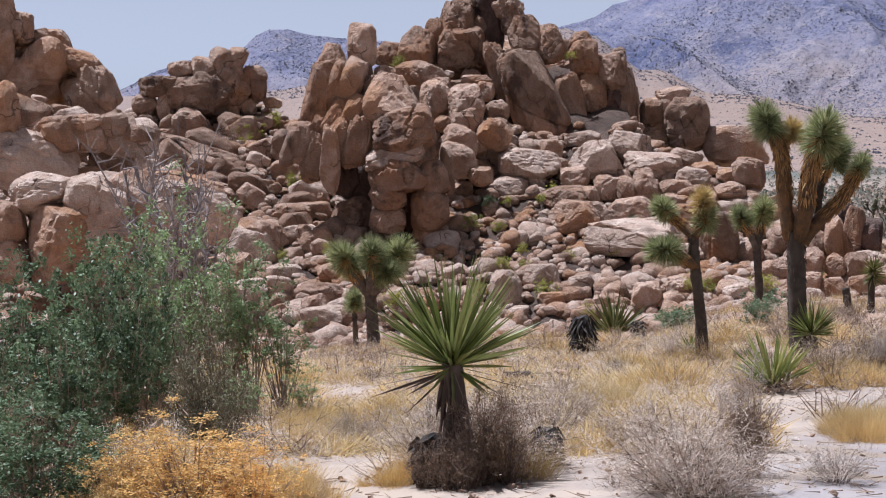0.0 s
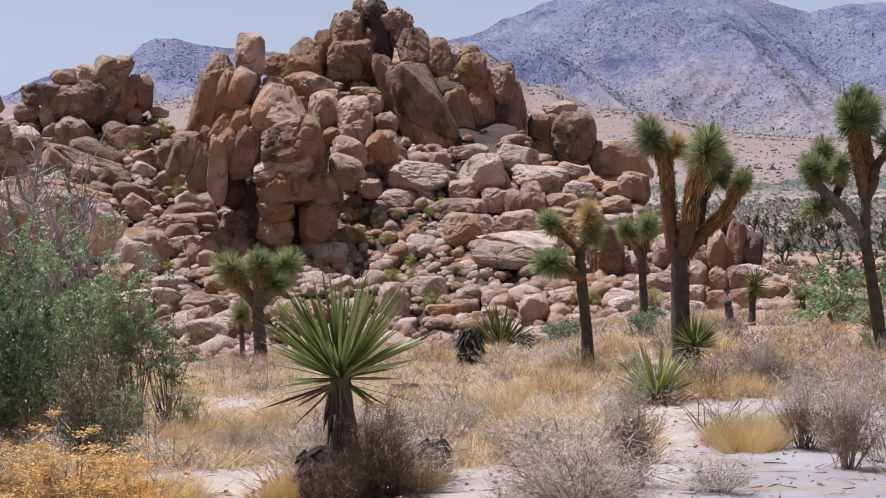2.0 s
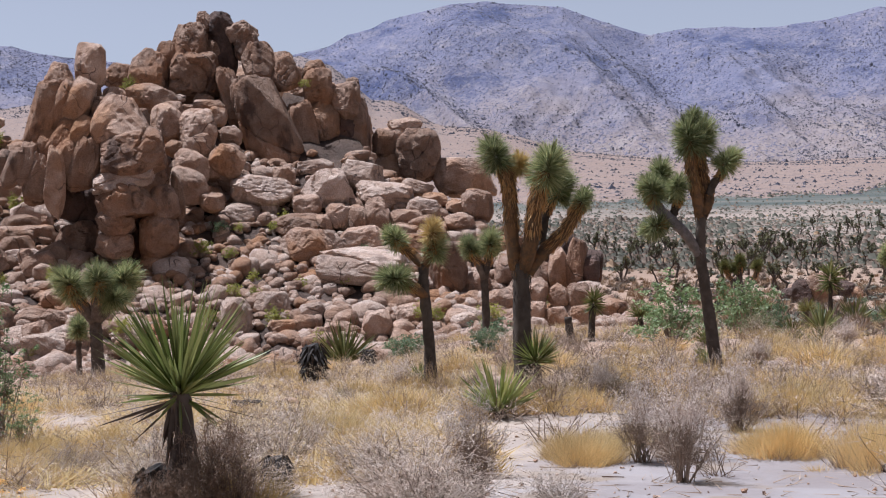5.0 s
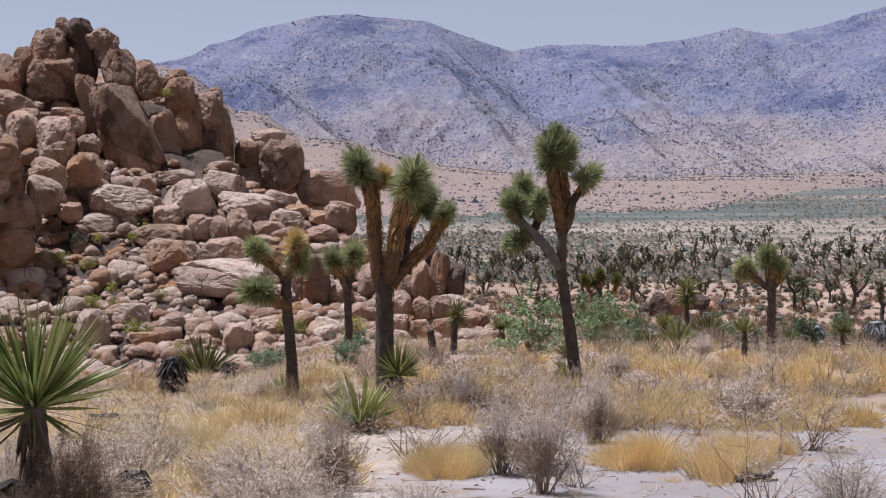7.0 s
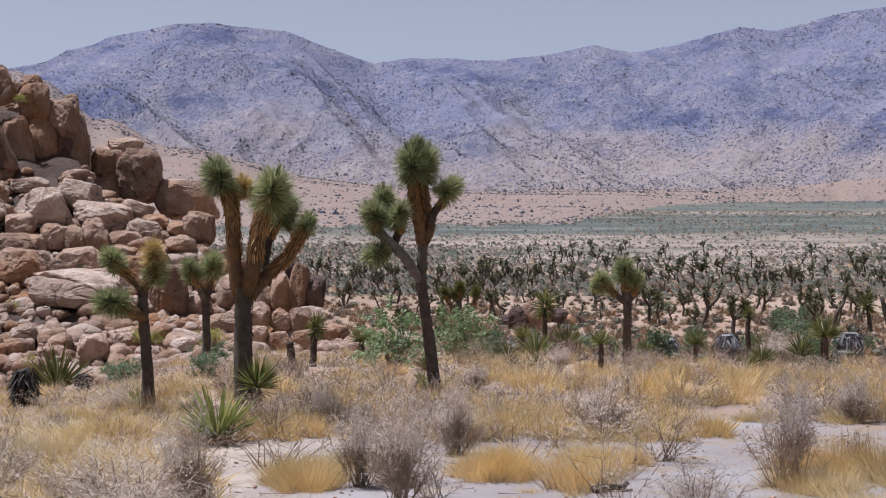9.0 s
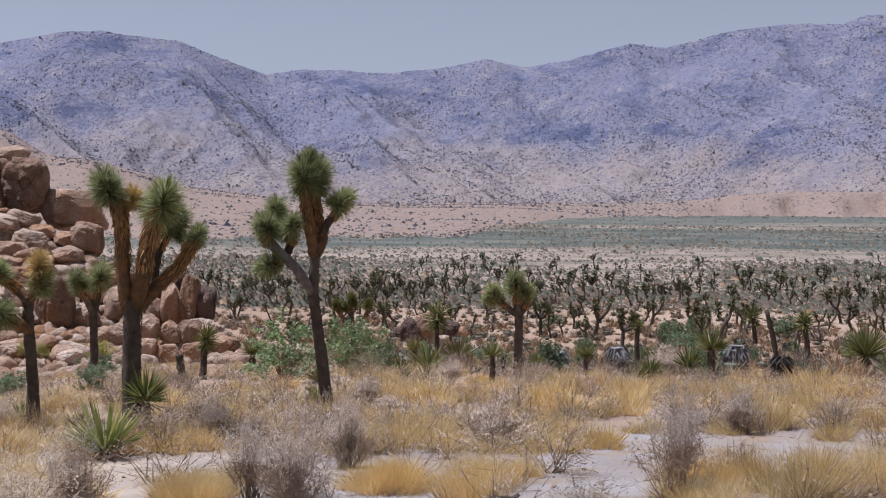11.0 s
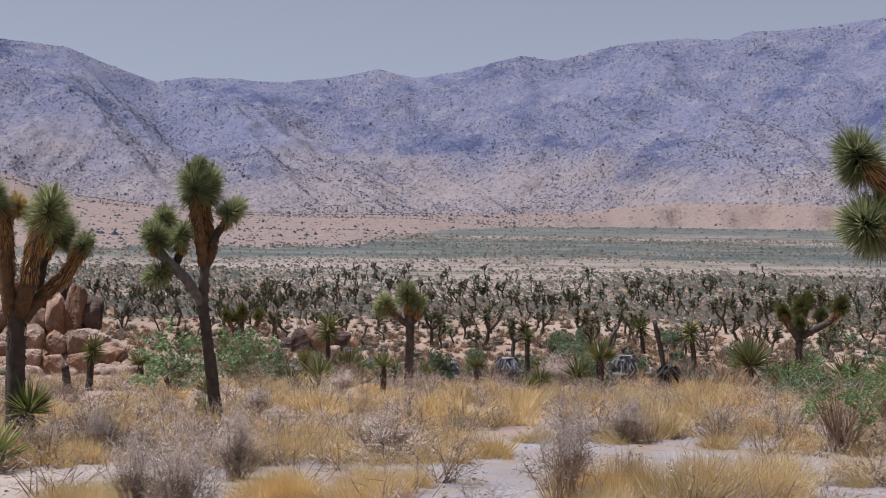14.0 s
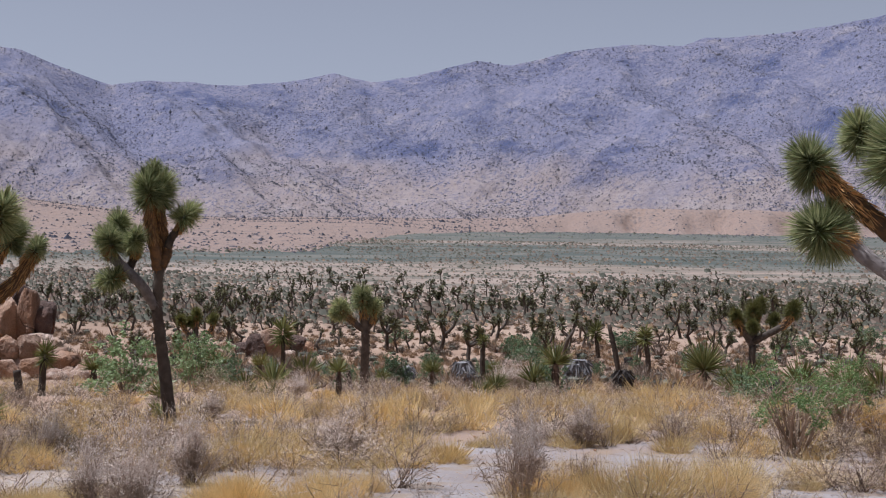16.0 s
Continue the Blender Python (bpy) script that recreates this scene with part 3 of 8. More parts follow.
def wedged_block(x, y, z, w, d, h, turn, tilt, tone):
    """A smaller block stuck between the boulders."""
    count[0] += 1
    r = np.random.default_rng(300 + count[0])
    o, nrm, dist_ = next(joint_cells(r, 1, np.array((w, d, h)) / max(w, h)))
    p, t = ball(4 if max(w, h) > 1.0 else 3)
    bite = r.uniform(26, 60)
    rad = ((np.maximum(0, p @ nrm.T) / dist_) ** bite).sum(1) ** (-1 / bite)
    rad = np.minimum(rad, 1.25) * (1 + 0.025 * waves(p, 2.5, r) + 0.018 * waves(p, 7, r))
    a = np.array(pose(x, y, z, 0, 0, turn) @ pose(0, 0, 0, 0, tilt, 0))
    wedged[tone].add((p * rad[:, None] * (w / 2, d / 2, h / 2)) @ a[:3, :3].T + a[:3, 3], t)


boulder(-16.41, 57.71, 7.37, 1.16, 1.46, 1.45, 25, 0, 0)
boulder(-15.66, 57.92, 6.96, 0.79, 0.75, 0.79, 24, 0, 0)
boulder(-15.46, 57.97, 6, 1.87, 1.78, 1.87, 15, 25, 0)
boulder(-16.56, 57.67, 5.42, 1.66, 1.35, 1.42, 10, 0, 0)
boulder(-14.19, 58.3, 5.91, 1.71, 1.28, 1, 0, 20, 0)
boulder(-13.57, 58.45, 4.93, 1.53, 2.01, 2.24, 10, -25, 0)
boulder(-14.15, 58.31, 4.51, 1.74, 2.14, 1.95, 11, -15, 0)
boulder(-16.99, 57.54, 7.98, 0.79, 1.05, 1.18, 3, 0, 0)
boulder(-17.13, 57.5, 6.65, 0.74, 1.06, 1.45, 3, 0, 0)
boulder(-17.15, 57.5, 8.03, 1.32, 1.78, 2.11, 32, 0, 0)
boulder(-17.54, 57.38, 6.71, 2.11, 2.66, 2.63, 22, 0, 0)
boulder(-16.16, 59.86, 5.79, 2.45, 3.67, 3.54, 7, 0, 0)
boulder(-15.11, 60.13, 5.06, 1.9, 2.78, 2.45, 12, 0, 0)
boulder(-16.08, 53.64, 3.95, 1.35, 1.82, 2.14, 31, 0, 0)
boulder(-15.25, 53.88, 2.07, 3.27, 2.45, 2.46, 28, 15, 1)
boulder(-14.14, 54.19, 3.04, 1.82, 1.47, 1.55, 25, 0, 0)
boulder(-13.26, 54.41, 3.41, 1.62, 1.22, 0.64, 10, 0, 0)
boulder(-13.03, 54.46, 2.76, 1.2, 0.96, 1.01, 13, 0, 0)
boulder(-12.22, 54.65, 3.27, 1.23, 0.92, 0.93, 18, 0, 0)
boulder(-11.29, 54.85, 2.91, 1.35, 1.01, 0.74, -2, 0, 0)
boulder(-13.98, 51.12, 0.89, 2.67, 2.01, 1.39, 17, 0, 1)
boulder(-12.04, 51.62, 0.05, 2.6, 3.25, 3.09, 6, -20, 1)
boulder(-13.36, 51.29, -0.78, 2.93, 3.56, 3.12, 26, 0, 0)
boulder(-10.99, 51.85, 0.27, 1.65, 2.27, 2.81, -1, -25, 0)
boulder(-15.24, 50.76, -0.12, 1.37, 1.72, 1.67, 22, 0, 0)
boulder(-14.37, 51.01, 0.74, 1.35, 1.21, 1.28, 27, 0, 1)
boulder(-15.22, 50.77, -1.45, 1.39, 1.76, 1.74, 9, 0, 0)
boulder(-13.92, 51.14, -1.64, 1.44, 1.81, 1.74, 27, 0, 0)
boulder(-12.74, 51.44, -1.77, 1.33, 1.67, 1.63, 25, 0, 0)
boulder(-11.77, 51.68, -1.68, 1.58, 1.94, 1.74, -2, 0, 0)
boulder(-9.09, 52.21, -0.04, 3.44, 2.58, 2.09, 16, 15, 1)
boulder(-11.26, 71.11, 5.05, 2.94, 2.28, 2.4, -6, 0, 2)
boulder(-13.41, 70.74, 5.54, 2.18, 1.63, 1.14, 11, 0, 2)
boulder(-12.38, 70.93, 6.24, 1.36, 1.02, 0.95, 8, 0, 0)
boulder(-13.17, 70.78, 4.52, 0.98, 1.32, 1.58, 2, 0, 0)
boulder(-14.15, 70.6, 4.59, 1.23, 1.05, 1.11, 6, 0, 0)
boulder(-10.45, 71.24, 6.6, 1.23, 1.51, 1.36, 18, 20, 0)
boulder(-9.68, 71.35, 6.75, 1.04, 1.31, 1.26, 2, 15, 0)
boulder(-9.77, 71.33, 5.97, 0.92, 1.13, 1.04, -3, 0, 0)
boulder(-8.88, 71.45, 5.82, 1.29, 1.05, 1.11, 13, 0, 2)
boulder(-8.78, 71.46, 5.17, 0.92, 1.22, 1.39, 5, 0, 2)
boulder(-8.03, 71.55, 4.49, 1.01, 0.76, 0.6, 15, 0, 0)
boulder(-10.11, 71.29, 4.36, 1.04, 0.9, 0.95, 0, 0, 0)
boulder(-9.29, 71.4, 4.36, 0.85, 1.03, 0.88, 2, 0, 0)
boulder(-11.34, 71.1, 6.33, 1.2, 1.45, 1.23, 18, 0, 0)
boulder(-11.66, 71.05, 4.98, 3.16, 2.37, 1.89, 10, 0, 0)
boulder(-10.15, 71.28, 5.27, 2.21, 1.95, 2.05, 8, 0, 0)
boulder(-11.87, 69.69, 3.46, 1.86, 1.62, 1.71, 2, 0, 0)
boulder(-12.61, 70.02, 3.46, 1.37, 1.03, 0.94, -4, 0, 0)
boulder(-12.8, 69.75, 3.16, 1.56, 1.17, 0.62, 23, 0, 0)
boulder(-11.08, 67.18, 1.73, 4.51, 3.38, 1.94, -3, 22, 2)
boulder(-11.02, 63.6, 0.25, 3.88, 2.91, 2.04, 20, 12, 0)
boulder(-9.78, 65.78, 1.22, 1.93, 1.44, 1.37, 4, 0, 2)
boulder(-7.5, 59.56, -1.49, 2.24, 1.68, 1.53, 21, 0, 0)
boulder(-6.44, 61.77, -0.75, 1.69, 1.27, 1.14, 3, 0, 0)
boulder(-7.94, 56.29, -2.48, 1.1, 1.38, 1.35, 21, 0, 0)
boulder(-5.69, 60.05, -1.44, 0.95, 0.8, 0.85, 7, 0, 0)
boulder(-7.52, 58.85, -1.56, 1.82, 1.71, 1.8, -1, 0, 0)
boulder(-15.11, 68.2, 2.77, 1.38, 1.03, 0.92, 20, 0, 0)
boulder(-13.83, 67.68, 2.31, 1.67, 1.25, 0.91, 17, 0, 0)
boulder(-8.31, 63.45, 0.08, 1.4, 1.07, 1.12, 13, 30, 0)
boulder(-10.18, 63.5, 0.16, 1.69, 1.27, 1.13, 8, 20, 0)
# the spired crag
boulder(-3.09, 61.92, 6.39, 1.19, 1.31, 1.80, 3, 3, 0, 0.1, 1)
boulder(-3.16, 61.92, 5.23, 1.07, 1.18, 1.41, 3, 3, 2, 0, 1)
boulder(-4.31, 61.65, 6.00, 1.04, 1.14, 1.02, 4, 5, 0, 0.4, 1)
boulder(-4.90, 61.00, 4.41, 1.15, 1.34, 2.68, 5, 12, 2, 0.1, 1)
boulder(-4.28, 60.85, 4.57, 0.72, 1.12, 2.25, 4, 22, 2, 0, 1)
boulder(-3.50, 60.70, 4.82, 1.05, 1.15, 1.91, 3, 22, 0, 0.05, 1)
boulder(-4.19, 60.35, 3.30, 0.90, 0.99, 1.75, 4, 28, 2, 0.1, 1)
boulder(-3.46, 60.20, 3.46, 0.90, 0.99, 1.65, 3, 25, 0, 0, 1)
boulder(-3.21, 59.91, 2.47, 0.94, 1.03, 1.88, 3, 15, 2, 0.1, 1)
boulder(-6.09, 59.99, 2.22, 0.64, 0.78, 1.56, 6, 18, 2, 0.05, 1)
boulder(-5.65, 60.14, 2.32, 0.66, 0.88, 1.75, 5, 14, 2, 0.05, 1)
boulder(-5.22, 60.17, 1.77, 0.95, 1.04, 1.94, 5, 6, 2, 0.05, 1)
boulder(-4.51, 59.73, 1.64, 0.75, 1.22, 2.44, 4, 3, 0, 0.05, 1)
boulder(-4.10, 59.96, 2.48, 0.85, 0.93, 1.55, 4, 8, 2, 0, 1)
boulder(-3.38, 59.90, 2.20, 0.99, 1.09, 2.07, 3, 14, 2, 0.05, 1)
boulder(-1.92, 60.37, 4.07, 1.94, 2.13, 1.99, 2, 0, 0, 0.5, 1)
boulder(-1.41, 59.98, 2.74, 2.68, 2.95, 1.65, 1, -8, 2, 0.12, 1)
boulder(-1.77, 59.97, 1.69, 2.40, 2.64, 0.89, 2, -14, 1, 0.1, 1)
boulder(-1.84, 59.57, 0.81, 2.10, 2.31, 1.49, 2, -3, 2, 0.05, 1)
boulder(-2.15, 59.46, -0.12, 1.40, 1.54, 1.00, 2, 2, 2, 0, 1)
boulder(-2.21, 59.46, -1.00, 1.40, 1.54, 1.00, 2, 1, 2, 0, 1)
boulder(-0.25, 59.90, 0.54, 1.13, 1.24, 1.36, 0, 0, 2, 0, 1)
boulder(-0.46, 60.00, -0.69, 1.60, 1.76, 1.55, 0, -3, 2, 0, 1)
boulder(0.35, 60.20, 0.85, 0.42, 0.81, 1.84, -0, -5, 2, 0, 1)
# near-black blocks set back: the hollow's shade put in as colour
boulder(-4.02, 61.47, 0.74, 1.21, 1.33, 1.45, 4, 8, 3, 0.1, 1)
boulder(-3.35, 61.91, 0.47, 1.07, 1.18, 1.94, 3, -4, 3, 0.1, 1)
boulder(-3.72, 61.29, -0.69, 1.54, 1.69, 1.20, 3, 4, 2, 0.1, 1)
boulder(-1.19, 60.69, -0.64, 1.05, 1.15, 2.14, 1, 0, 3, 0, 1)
boulder(-2.58, 60.95, 4.48, 1.00, 1.10, 1.10, 2, 10, 2, 0.1, 1)
boulder(-2.15, 61.96, 5.09, 0.92, 1.02, 0.68, 2, 5, 0, 0.1, 1)
boulder(-4.79, 60.51, 2.99, 0.86, 0.94, 1.43, 5, 10, 2, 0.1, 1)
boulder(-2.61, 60.54, 3.26, 0.71, 1.07, 2.14, 2, 6, 2, 0.05, 1)
boulder(-3.46, 65.91, 2.74, 3.15, 2.33, 5.3, -4, 0, 0, 0.23, 3)
boulder(-1.51, 65.98, 0.47, 3.15, 2.02, 4.47, 0, 0, 0, 0.07, 3)
# dark backing block in place of the shade under the crag
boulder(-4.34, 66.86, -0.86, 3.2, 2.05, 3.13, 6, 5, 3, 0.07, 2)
boulder(1.31, 66.87, 3.74, 1.76, 2.2, 2.11, 12, 0, 0)
boulder(-0.25, 69.71, 5.34, 1.59, 1.19, 1.25, 13, 15, 0)
boulder(0.21, 68.69, 4.6, 1.14, 1.4, 1.24, -5, 0, 0)
boulder(1.92, 69.81, 5.04, 1.59, 1.19, 0.58, 13, 0, 0)
boulder(2.33, 68.77, 4.45, 1, 0.86, 0.91, -11, 0, 0)
boulder(2.62, 65.28, 2.41, 1.58, 1.42, 1.49, 7, 30, 0)
boulder(0.99, 64.87, 2.16, 1.74, 1.32, 1.39, -11, 30, 0)
boulder(0.79, 63.2, 1.25, 1.83, 1.5, 1.58, -4, 25, 0)
boulder(1.83, 62.61, 0.57, 1.04, 0.86, 0.91, -14, 0, 0)
boulder(0.01, 67.5, 4.05, 1.63, 1.99, 1.78, 11, 0, 0)
boulder(1.32, 66.26, 3.05, 1.45, 1.38, 1.45, 9, 0, 0)
boulder(-1.08, 69.95, 5.54, 1.84, 1.38, 1.23, -10, 0, 0)
boulder(0.2, 67.7, 3.85, 1.19, 0.99, 1.04, 1, 0, 0)
boulder(0.29, 66.48, 2.97, 0.87, 0.83, 0.87, -8, 0, 0)
boulder(2.8, 67.24, 3.46, 1.18, 0.98, 1.03, -3, 0, 0)
# the peaked crag
boulder(2.78, 73.95, 9.29, 1.10, 1.21, 1.28, -2, 0, 3, 0.1, 1)
boulder(1.99, 74.17, 9.42, 0.76, 0.83, 1.05, -2, -5, 2, 0.2, 1)
boulder(1.25, 73.59, 8.29, 1.67, 1.84, 2.02, -1, 5, 2, 0.15, 1)
boulder(1.43, 72.99, 6.66, 2.40, 2.64, 2.34, -1, 3, 2, 0.05, 1)
boulder(0.06, 73.20, 7.47, 1.03, 1.14, 1.66, -0, 5, 2, 0.2, 1)
boulder(-0.80, 72.60, 6.97, 1.76, 1.94, 1.82, 1, 10, 2, 0.25, 1)
boulder(-2.18, 72.97, 6.72, 1.43, 1.57, 1.20, 2, 15, 2, 0.2, 1)
# shade of the cleft beside the peak, put in as a dark block
boulder(2.98, 73.94, 7.78, 1.10, 1.25, 2.49, -2, -5, 3, 0, 1)
boulder(3.73, 73.71, 8.88, 1.45, 1.59, 1.04, -3, -15, 2, 0.1, 1)
boulder(4.06, 73.39, 8.22, 1.21, 1.33, 1.38, -3, -12, 2, 0.1, 1)
boulder(4.58, 72.66, 7.24, 1.54, 1.69, 1.94, -4, -15, 2, 0.15, 1)
boulder(3.15, 71.73, 5.56, 1.07, 1.43, 2.87, -3, -14, 2, 0.1, 1)
boulder(4.75, 70.84, 4.01, 2.56, 2.81, 4.89, -4, -14, 2, 0.14, 1)
boulder(7.45, 72.12, 5.98, 1.48, 1.62, 1.82, -6, -5, 2, 0.1, 1)
boulder(8.83, 71.96, 5.32, 1.36, 1.50, 1.82, -7, -5, 2, 0.1, 1)
# dark colour for the shaded right end of the crag
boulder(8.66, 72.28, 3.21, 1.88, 2.07, 2.57, -7, 0, 3, 0, 1)
boulder(6.60, 71.50, 3.59, 1.29, 1.66, 3.32, -5, -8, 2, 0.05, 1)
boulder(7.38, 72.63, 6.83, 1.20, 1.32, 0.92, -6, -5, 0, 0.1, 1)
boulder(9.20, 72.42, 6.10, 0.69, 0.75, 0.69, -7, 0, 2, 0.1, 1)
boulder(5.78, 72.27, 6.79, 1.31, 1.44, 1.82, -5, -15, 2, 0.1, 1)
boulder(7.70, 71.79, 4.24, 1.41, 1.56, 1.98, -6, -6, 0, 0.1, 1)
boulder(1.83, 71.98, 4.97, 1.24, 1.36, 1.30, -1, 4, 2, 0.1, 1)
boulder(4.09, 71.88, 5.74, 1.02, 1.12, 1.69, -3, -12, 0, 0.1, 1)
boulder(7.75, 71.58, 2.33, 1.69, 1.86, 1.58, -6, 0, 2, 0.05, 1)
boulder(9.36, 71.99, 3.78, 1.02, 1.42, 2.84, -7, 0, 2, 0.05, 1)
boulder(2.43, 74.36, 8.80, 0.99, 1.09, 1.34, -2, 0, 3, 0.1, 1)
boulder(3.17, 74.23, 8.77, 0.99, 1.09, 1.46, -2, -6, 2, 0.1, 1)
boulder(2.26, 73.97, 7.68, 1.16, 1.28, 1.74, -2, 4, 2, 0.05, 1)
boulder(3.69, 76.91, 4.51, 5.89, 3.3, 5.87, -10, -3, 0, 0.19, 4)
boulder(7.41, 76.64, 4.19, 5.33, 2.99, 4.28, -10, -9, 0, 0.13, 4)
# dark backing block that paints in the gully's shade
boulder(2.13, 76.97, 6.38, 3.68, 2.06, 3.26, 0, 0, 3, 0.15, 2)
boulder(2.93, 68.63, 3.81, 0.6, 0.45, 0.45, 9, -23, 1)
boulder(-0.63, 69.96, 4.8, 0.49, 0.37, 0.34, -4, 18, 0)
boulder(0.49, 69.59, 4.62, 0.7, 0.58, 0.61, -4, 8, 0)
boulder(-0.33, 71.89, 6.2, 0.5, 0.38, 0.38, -2, -6, 2)
boulder(1.53, 68.15, 3.53, 0.69, 0.52, 0.48, 4, 21, 2)
boulder(0.63, 65.91, 2.12, 0.81, 0.61, 0.52, 8, 27, 0)
boulder(1.76, 63.97, 0.8, 0.39, 0.29, 0.31, 12, 0, 0)
boulder(-0.25, 68.29, 3.67, 0.51, 0.4, 0.42, -4, 0, 1)
boulder(1.07, 66.15, 2.22, 0.49, 0.41, 0.44, 5, -24, 1)
boulder(0.68, 70.98, 5.48, 0.53, 0.4, 0.34, -5, 7, 1)
boulder(0.21, 68, 3.44, 0.42, 0.37, 0.39, 10, -10, 2)
boulder(2.98, 66.71, 2.59, 0.7, 0.56, 0.59, -11, -17, 0)
boulder(-1.11, 70.49, 5.23, 0.56, 0.42, 0.4, 12, -1, 2)
boulder(2.2, 69.23, 4.27, 0.52, 0.49, 0.52, -2, 28, 2)
boulder(1.57, 69.86, 4.67, 0.61, 0.46, 0.4, 5, 3, 0)
boulder(1.41, 63.98, 0.91, 0.67, 0.51, 0.53, 0, 9, 2)
boulder(-0.15, 70.78, 5.53, 0.84, 0.68, 0.71, -5, 25, 1)
boulder(1.82, 63.76, 0.73, 0.67, 0.5, 0.45, -2, 3, 0)
boulder(0.36, 69.96, 4.96, 0.8, 0.76, 0.8, -14, 18, 0)
boulder(1.8, 66.3, 2.28, 0.49, 0.39, 0.41, -15, 22, 1)
boulder(0.09, 70.82, 5.35, 0.4, 0.3, 0.25, 1, 3, 1)
boulder(1.81, 65.44, 1.91, 0.83, 0.76, 0.8, -2, -4, 0)
boulder(2.16, 65.96, 1.98, 0.38, 0.28, 0.23, 8, 18, 1)
boulder(0.83, 63.62, 0.84, 0.73, 0.89, 0.81, -15, -10, 2)
boulder(1.92, 68.59, 3.74, 0.45, 0.34, 0.3, 0, 29, 0)
boulder(-0.2, 67.92, 3.36, 0.42, 0.31, 0.3, 0, 17, 0)
boulder(0.98, 69.87, 4.81, 0.86, 0.64, 0.64, 2, 11, 0)
boulder(-1.32, 71.18, 5.8, 0.81, 0.61, 0.53, 8, 18, 1)
boulder(2.94, 66.75, 2.74, 0.82, 0.99, 0.85, -2, 13, 2)
boulder(0.96, 69.92, 4.72, 0.46, 0.35, 0.37, 1, 18, 0)
wedged_block(-11.12, 68.17, 2.31, 0.79, 0.59, 0.52, 9, 7, 2)
wedged_block(-10, 66.73, 1.5, 1.81, 1.35, 0.92, 12, 21, 0)
wedged_block(-15.05, 66.2, 1.96, 1.76, 1.41, 1.49, 5, -2, 1)
wedged_block(-8.47, 67.89, 2.02, 1.35, 1.01, 0.84, 9, 13, 2)
wedged_block(-14.67, 60.25, -0.95, 0.63, 0.47, 0.33, 19, 0, 2)
wedged_block(-12.7, 69.86, 3.5, 1.4, 1.15, 1.21, 1, 12, 0)
wedged_block(-9.44, 62.62, -0.33, 0.92, 0.69, 0.61, 23, 7, 1)
wedged_block(-11.65, 63.69, 0.39, 1.62, 1.21, 1.16, 18, -2, 2)
wedged_block(-7.72, 59.98, -1.45, 0.77, 0.58, 0.61, 21, 16, 1)
wedged_block(-10.64, 67.63, 2.25, 2.46, 1.85, 1.8, 3, 27, 2)
wedged_block(-6.55, 68.22, 2.17, 1.14, 0.91, 0.96, 4, 25, 0)
wedged_block(-5.17, 65.73, 0.78, 1.62, 1.21, 0.84, -3, 2, 0)
wedged_block(-12.29, 65.06, 0.92, 1.34, 1, 0.76, -3, 0, 1)
wedged_block(-5.61, 63.56, -0.13, 1.54, 1.15, 0.87, -9, 2, 0)
wedged_block(-14.04, 70.05, 3.63, 1.16, 0.87, 0.88, 4, 4, 2)
wedged_block(-9.68, 63.84, 0.19, 1.3, 0.98, 0.76, 19, 4, 1)
wedged_block(-11.48, 63.99, 0.44, 1.68, 1.26, 1.06, 0, 17, 0)
wedged_block(-16.49, 67.8, 2.73, 1.41, 1.06, 0.92, 19, 1, 0)
wedged_block(-9.7, 59.03, -1.72, 1.13, 0.85, 0.71, 2, 11, 2)
wedged_block(-16.5, 66.69, 2.34, 1.39, 1.23, 1.3, 1, 0, 0)
wedged_block(-16.5, 66.57, 2.15, 1.35, 1.02, 0.96, 5, 16, 0)
wedged_block(-12.5, 58.09, -1.72, 1.25, 1.06, 1.12, 17, 6, 1)
wedged_block(-12.68, 64.92, 0.96, 1.6, 1.2, 1.02, 11, 15, 2)
wedged_block(-15.28, 64.38, 1.04, 1.22, 0.96, 1.02, 15, 1, 2)
wedged_block(-5.22, 59.35, -1.71, 1.46, 1.1, 1.07, 4, -17, 0)
wedged_block(-13.7, 61.72, -0.19, 1.86, 1.4, 1.47, 6, 9, 1)
wedged_block(-11.22, 59.17, -1.49, 0.87, 0.75, 0.79, 10, 6, 2)
wedged_block(-10.33, 65.03, 0.81, 0.92, 0.69, 0.69, 22, -8, 0)
wedged_block(-10.28, 63.5, 0.06, 1.07, 0.8, 0.59, 0, 4, 2)
wedged_block(-9.53, 60.69, -1.02, 1.62, 1.21, 1.13, 16, 22, 2)
wedged_block(-10.76, 65.79, 1.37, 1.7, 1.36, 1.43, 2, 27, 0)
wedged_block(-17.26, 69.6, 3.76, 1.48, 1.11, 0.98, 5, 11, 2)
wedged_block(-13.58, 66, 1.57, 2.16, 1.62, 1.33, 6, 10, 1)
wedged_block(-10.41, 63.38, 0.04, 0.68, 0.51, 0.48, -3, 15, 2)
wedged_block(-8.25, 67.69, 2.07, 1.38, 1.17, 1.23, 20, -13, 0)
wedged_block(-15.45, 68.76, 3.1, 0.9, 0.68, 0.71, 9, 2, 0)
wedged_block(-11.7, 63.37, 0.21, 1.5, 1.12, 1.02, 1, 3, 1)
wedged_block(-7.43, 66.68, 1.33, 0.65, 0.49, 0.44, -9, 6, 0)
wedged_block(-16.07, 70.74, 4.15, 0.76, 0.57, 0.51, 0, 8, 2)
wedged_block(-11.33, 69.23, 2.85, 0.95, 0.72, 0.55, 1, 11, 2)
wedged_block(-13.91, 64.17, 0.83, 1.09, 0.96, 1.01, 10, 7, 2)
wedged_block(-4.7, 60.07, -1.44, 1.43, 1.07, 1.11, 8, -21, 2)
wedged_block(-14.12, 67.3, 2.14, 0.78, 0.59, 0.48, 26, 17, 0)
